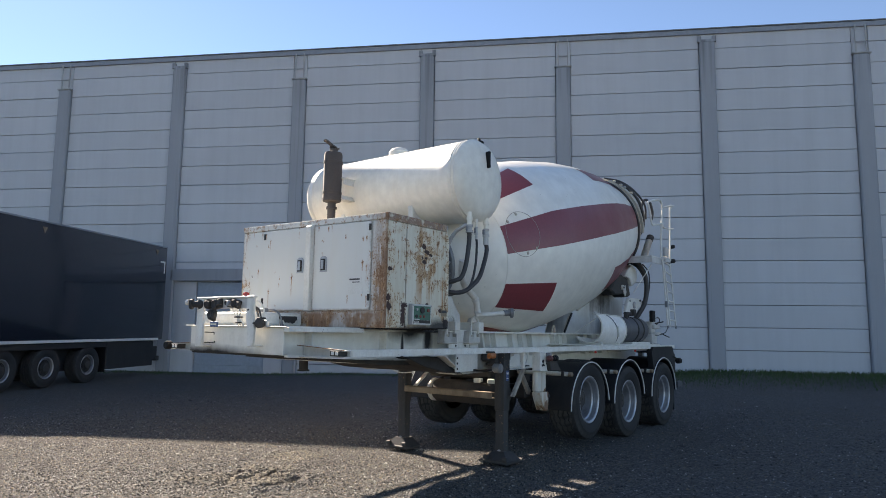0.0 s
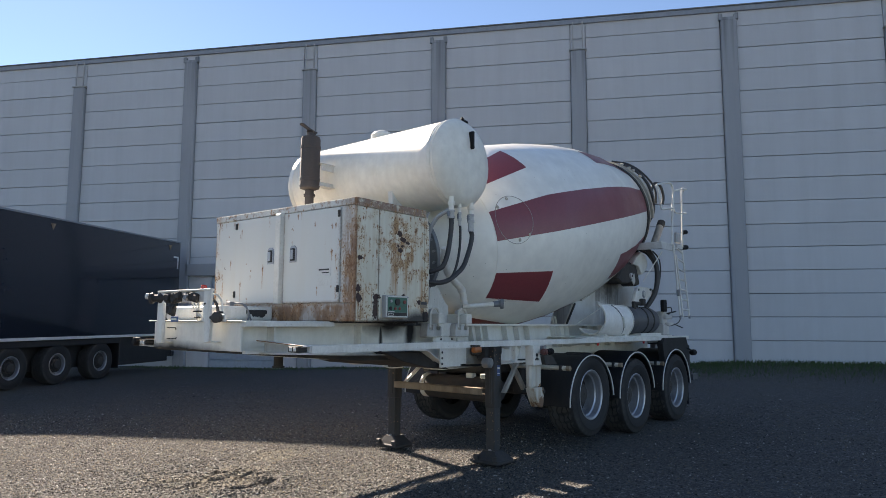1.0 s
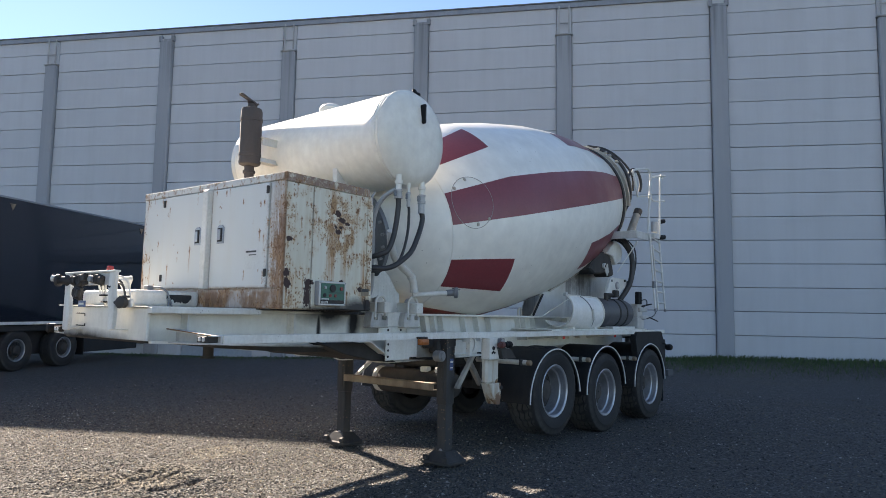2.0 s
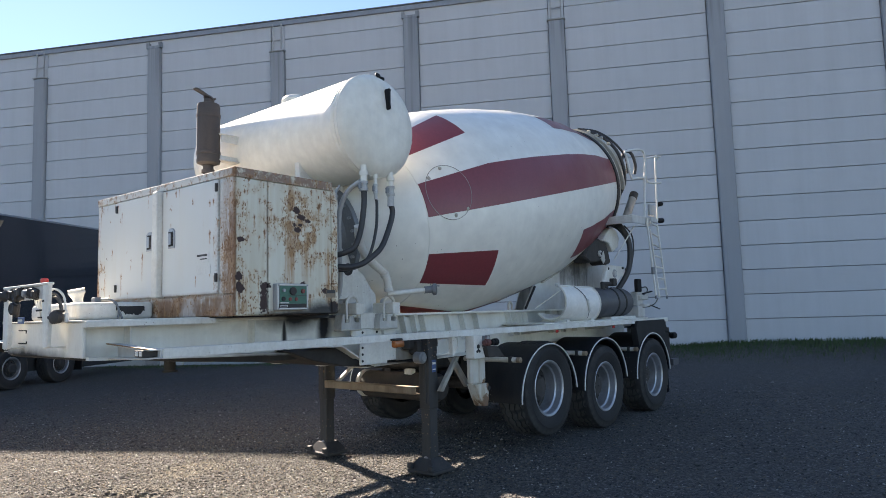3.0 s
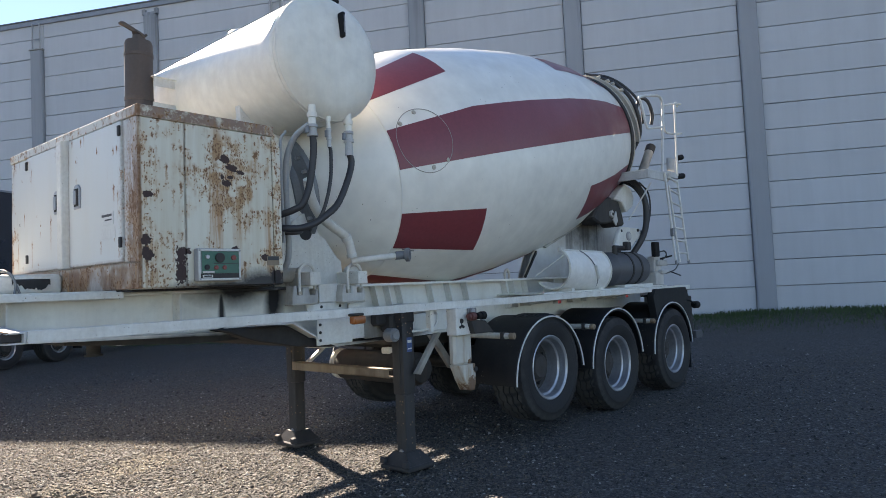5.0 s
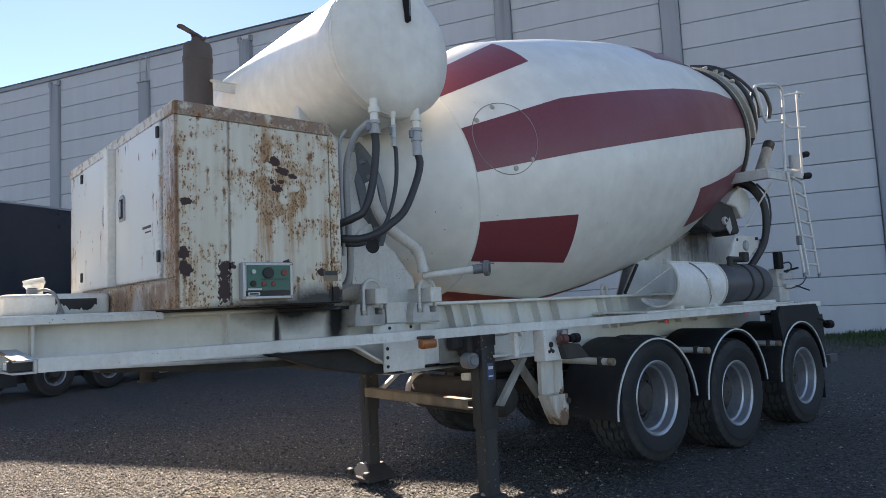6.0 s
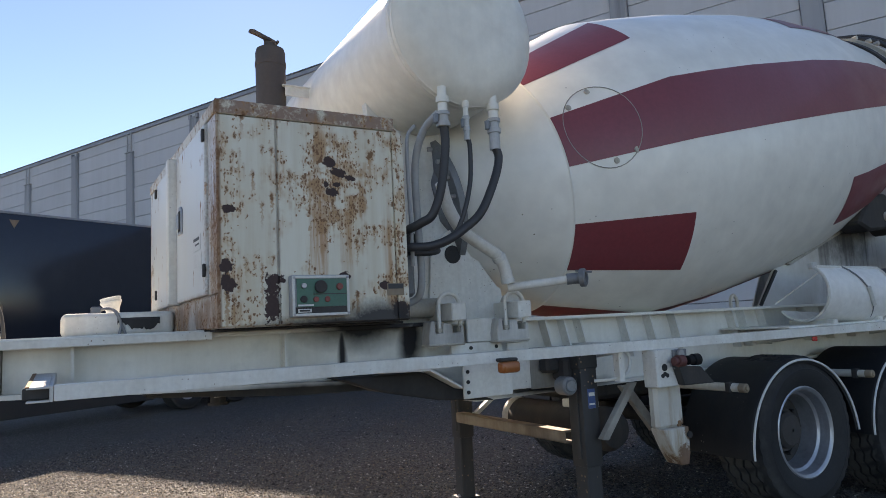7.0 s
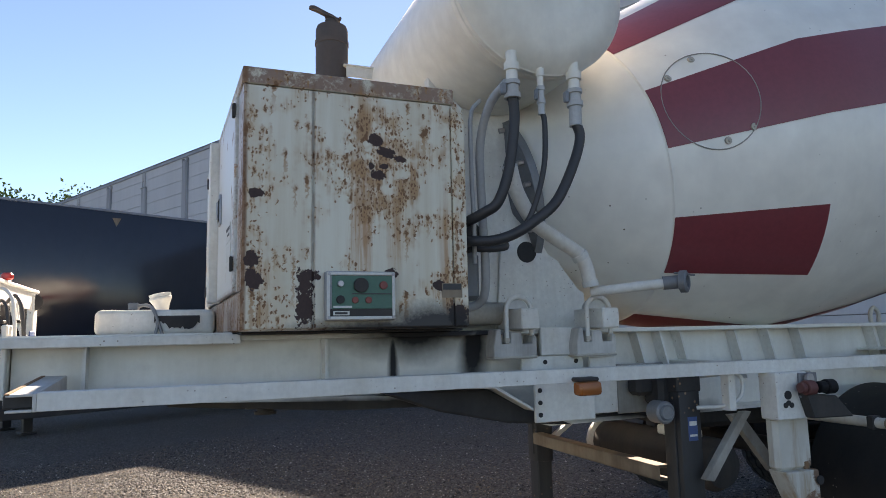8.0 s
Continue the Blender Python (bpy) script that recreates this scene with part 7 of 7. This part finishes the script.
def fender(x, y0, y1, last, tube):
    """A half-round mudguard over one wheel, with a turned lip, a pale bead along its outer edge and a cross tube that carries it."""
    R, zc, m = 0.556, 0.498, 44
    ang = [radians(181 - (178 if last else 176) * k / (m - 1)) for k in range(m)]
    s = 1 if y1 > y0 else -1
    bm = bmesh.new()

    def row(r, y):
        return [bm.verts.new((x + r * math.cos(t), y, zc + r * math.sin(t))) for t in ang]

    rows = [row(R - 0.028, y0 + s * 0.004), row(R - 0.006, y0), row(R + 0.004, y0 + s * 0.012), row(R + 0.008, y0 + s * 0.05), row(R + 0.008, y1)]
    for a, c in zip(rows, rows[1:]):
        for k in range(m - 1):
            bm.faces.new((a[k], a[k + 1], c[k + 1], c[k]))
    bmesh.ops.recalc_face_normals(bm, faces=bm.faces)
    bmesh.ops.solidify(bm, geom=bm.faces[:], thickness=0.007)
    fd = part("mudguard", bm, M_GUARD, TR, "mud-splashed black plastic mudguard with pale edge bead")
    if last:
        bm = bmesh.new()
        rim = [(x + R * math.cos(radians(t)), zc + R * math.sin(radians(t))) for t in range(28, 142, 6)]
        add_prism(bm, [(x + 0.60, zc + 0.33), (x + 0.56, zc + 0.60), (x + 0.48, zc + 0.725), (x - 0.40, zc + 0.725), (x - 0.47, zc + 0.64)] + rim[::-1], 1, y0 + s * 0.014, y0 + s * 0.10, 0.004)
        part("guard_panel", bm, M_GUARD, fd, "flat black panel between mudguard and deck")
        part("mud_flap", boxes((x + R - 0.01, x + R + 0.004, min(y0, y1) + 0.03, max(y0, y1) - 0.02, 0.20, zc + 0.02), b=0.003), M_GUARD, fd, "black rubber mud flap")
    part("edge_bead", tubes(([(x + (R - 0.004) * math.cos(t), y0 - s * 0.004, zc + (R - 0.004) * math.sin(t)) for t in ang], 0.0075), n=6), M_STRIP, fd, "pale edge bead")
    if tube:
        tx, tz = tube
        part("guard_tube", cyls(((tx, y0 - s * 0.005, tz), (tx, y1 + s * 0.12, tz), 0.026), n=16, bev=0.004), M_TUBE, fd, "scuffed white mounting tube")
        part("tube_cap", cyls(((tx, y0 - s * 0.055, tz), (tx, y0 - s * 0.006, tz), 0.028), ((tx, y0 - s * 0.062, tz), (tx, y0 - s * 0.054, tz), 0.016), n=14, bev=0.005), M_BARRUST, fd, "rusty end cap")
        part("tube_clip", boxes((tx - 0.03, tx + 0.03, y0 + s * 0.06 - 0.02, y0 + s * 0.06 + 0.02, tz - 0.032, tz + 0.032), b=0.006), M_BLACKSTEEL, fd)


for fx, tube, last in ((-0.075, (-0.70, 0.925), False), (1.207, (0.63, 0.905), False), (2.61, (1.99, 0.868), True)):
    fender(fx, -0.052, 0.47, last, tube)
    fender(fx, 2.44, 1.93, last, None)
# rear end
part("rear_beam", boxes((3.28, 3.36, 0.05, 2.35, 1.10, 1.24), b=0.006), M_BLACKSTEEL, TR)
tail = part("tail_lamp", cyls(((3.31, -0.04, 0.985), (3.40, -0.055, 0.985), 0.046), n=16, bev=0.008), M_PLASTIC, TR, "black round tail lamp")
part("lamp_arm", tubes((smooth_line([(3.05, -0.02, 1.06), (3.16, -0.04, 1.05), (3.26, -0.045, 1.02), (3.33, -0.045, 0.99)], 5), 0.012), n=8), M_PLASTIC, tail)
part("lamp_lens", cyls(((3.40, -0.055, 0.985), (3.406, -0.056, 0.985), 0.034), n=16), M_GREY, tail)
part("bumper_end", boxes((3.36, 3.58, -0.03, 0.03, 0.555, 0.645), b=0.006), M_AIRTANK, TR, "grey steel end of the rear bumper")
part("bumper_arm", boxes((3.30, 3.42, 0.03, 0.09, 0.58, 1.10), b=0.005), M_BLACKSTEEL, TR)
part("rear_bumper", boxes((3.40, 3.46, 0.05, 2.35, 0.60, 0.68), (3.30, 3.40, 0.55, 0.63, 0.64, 1.12), (3.30, 3.40, 1.75, 1.83, 0.64, 1.12), b=0.006), M_GREY, TR, "grey steel rear bumper bar")

# ---- black box trailer parked against the wall ----
BT = tagged(new("box_trailer"), "glossy black box semi-trailer with white strip, backed up to the wall", "trailer")
BT.matrix_world = pose(-11.794, 19.552, -0.108, 0, 0, -89.94)     # x runs forward from its rear end, y away from the walk towards -x
L_, W_, H0, H1 = 13.6, 2.50, 1.115, 4.01
bm = bmesh.new()
add_box(bm, 0.0, L_, -W_, 0.0, H0, H1, 0.02, 2)
body = part("body", bm, M_BLACKBODY, BT, "glossy black smooth side panels")
part("white_strip", boxes((0.25, L_ - 0.1, 0.002, 0.016, H0 - 0.03, H0 + 0.04), b=0.004), M_STRIP, BT, "white strip along the lower edge")
part("top_rail", boxes((0.0, L_, -0.03, 0.012, H1 - 0.035, H1 + 0.01), b=0.006), M_GREYSHEET, BT, "pale metal top rail")
part("corner_mark", boxes((0.10, 0.36, 0.002, 0.008, 3.49, 3.54), (0.10, 0.15, 0.002, 0.008, 3.16, 3.49), b=0), M_STRIP, BT, "white corner marking")
for xx in (0.55, 5.3, 9.85):
    bm = bmesh.new()
    add_prism(bm, [(xx - 0.085, H1 - 0.14), (xx + 0.085, H1 - 0.14), (xx, H1 - 0.30)], 1, 0.002, 0.007)
    part("triangle_mark", bm, M_BARRUST, BT, "small ochre triangle marking")
part("chassis", boxes((0.2, L_ - 0.2, -1.75, -1.55, 0.75, H0 - 0.04), (0.2, L_ - 0.2, -0.95, -0.75, 0.75, H0 - 0.04), b=0.01), M_SKIRT, BT)
# added dark sheet: stands for the shade in the gaps between the wheels
part("wheel_well", boxes((2.60, 7.0, -0.50, -0.46, 0.34, H0 - 0.045), b=0.01), M_SKIRT, BT, "dark sheet behind the wheels, added for the shade there")
part("wheel_valance", boxes((2.60, 7.0, -0.10, -0.06, 0.93, H0 - 0.045), b=0.01), M_SKIRT, BT)
for xa, xb in ((0.35, 2.56), (7.02, 11.8)):
    part("side_skirt", boxes((xa, xb, -0.12, -0.08, 0.32, H0 - 0.045), b=0.01), M_SKIRT, BT)
part("rear_bumper", boxes((0.05, 0.17, -2.40, -0.05, 0.45, 0.60), (0.1, 0.5, -0.30, -0.10, 0.50, 0.9), b=0.01), M_SKIRT, BT)
part("mud_flap", boxes((2.565, 2.585, -0.55, -0.10, 0.25, 0.95), b=0.004), M_PLASTIC, BT)
for xx in (3.30, 4.80, 6.18):
    for yy, r in ((-0.25, 180), (-2.25, 0)):
        place_wheel(BT, pose(xx, yy, 0.488, 0, 0, r), WHEEL_FLUSH)
    part("axle", cyls(((xx, -0.4, 0.488), (xx, -2.1, 0.488), 0.07), n=14), M_SKIRT, BT)
for yy in (-0.7, -1.8):
    part("landing_leg", boxes((10.9, 11.05, yy - 0.07, yy + 0.07, 0.0, 1.0), (10.85, 11.1, yy - 0.14, yy + 0.14, 0.0, 0.04), b=0.01), M_SKIRT, BT)
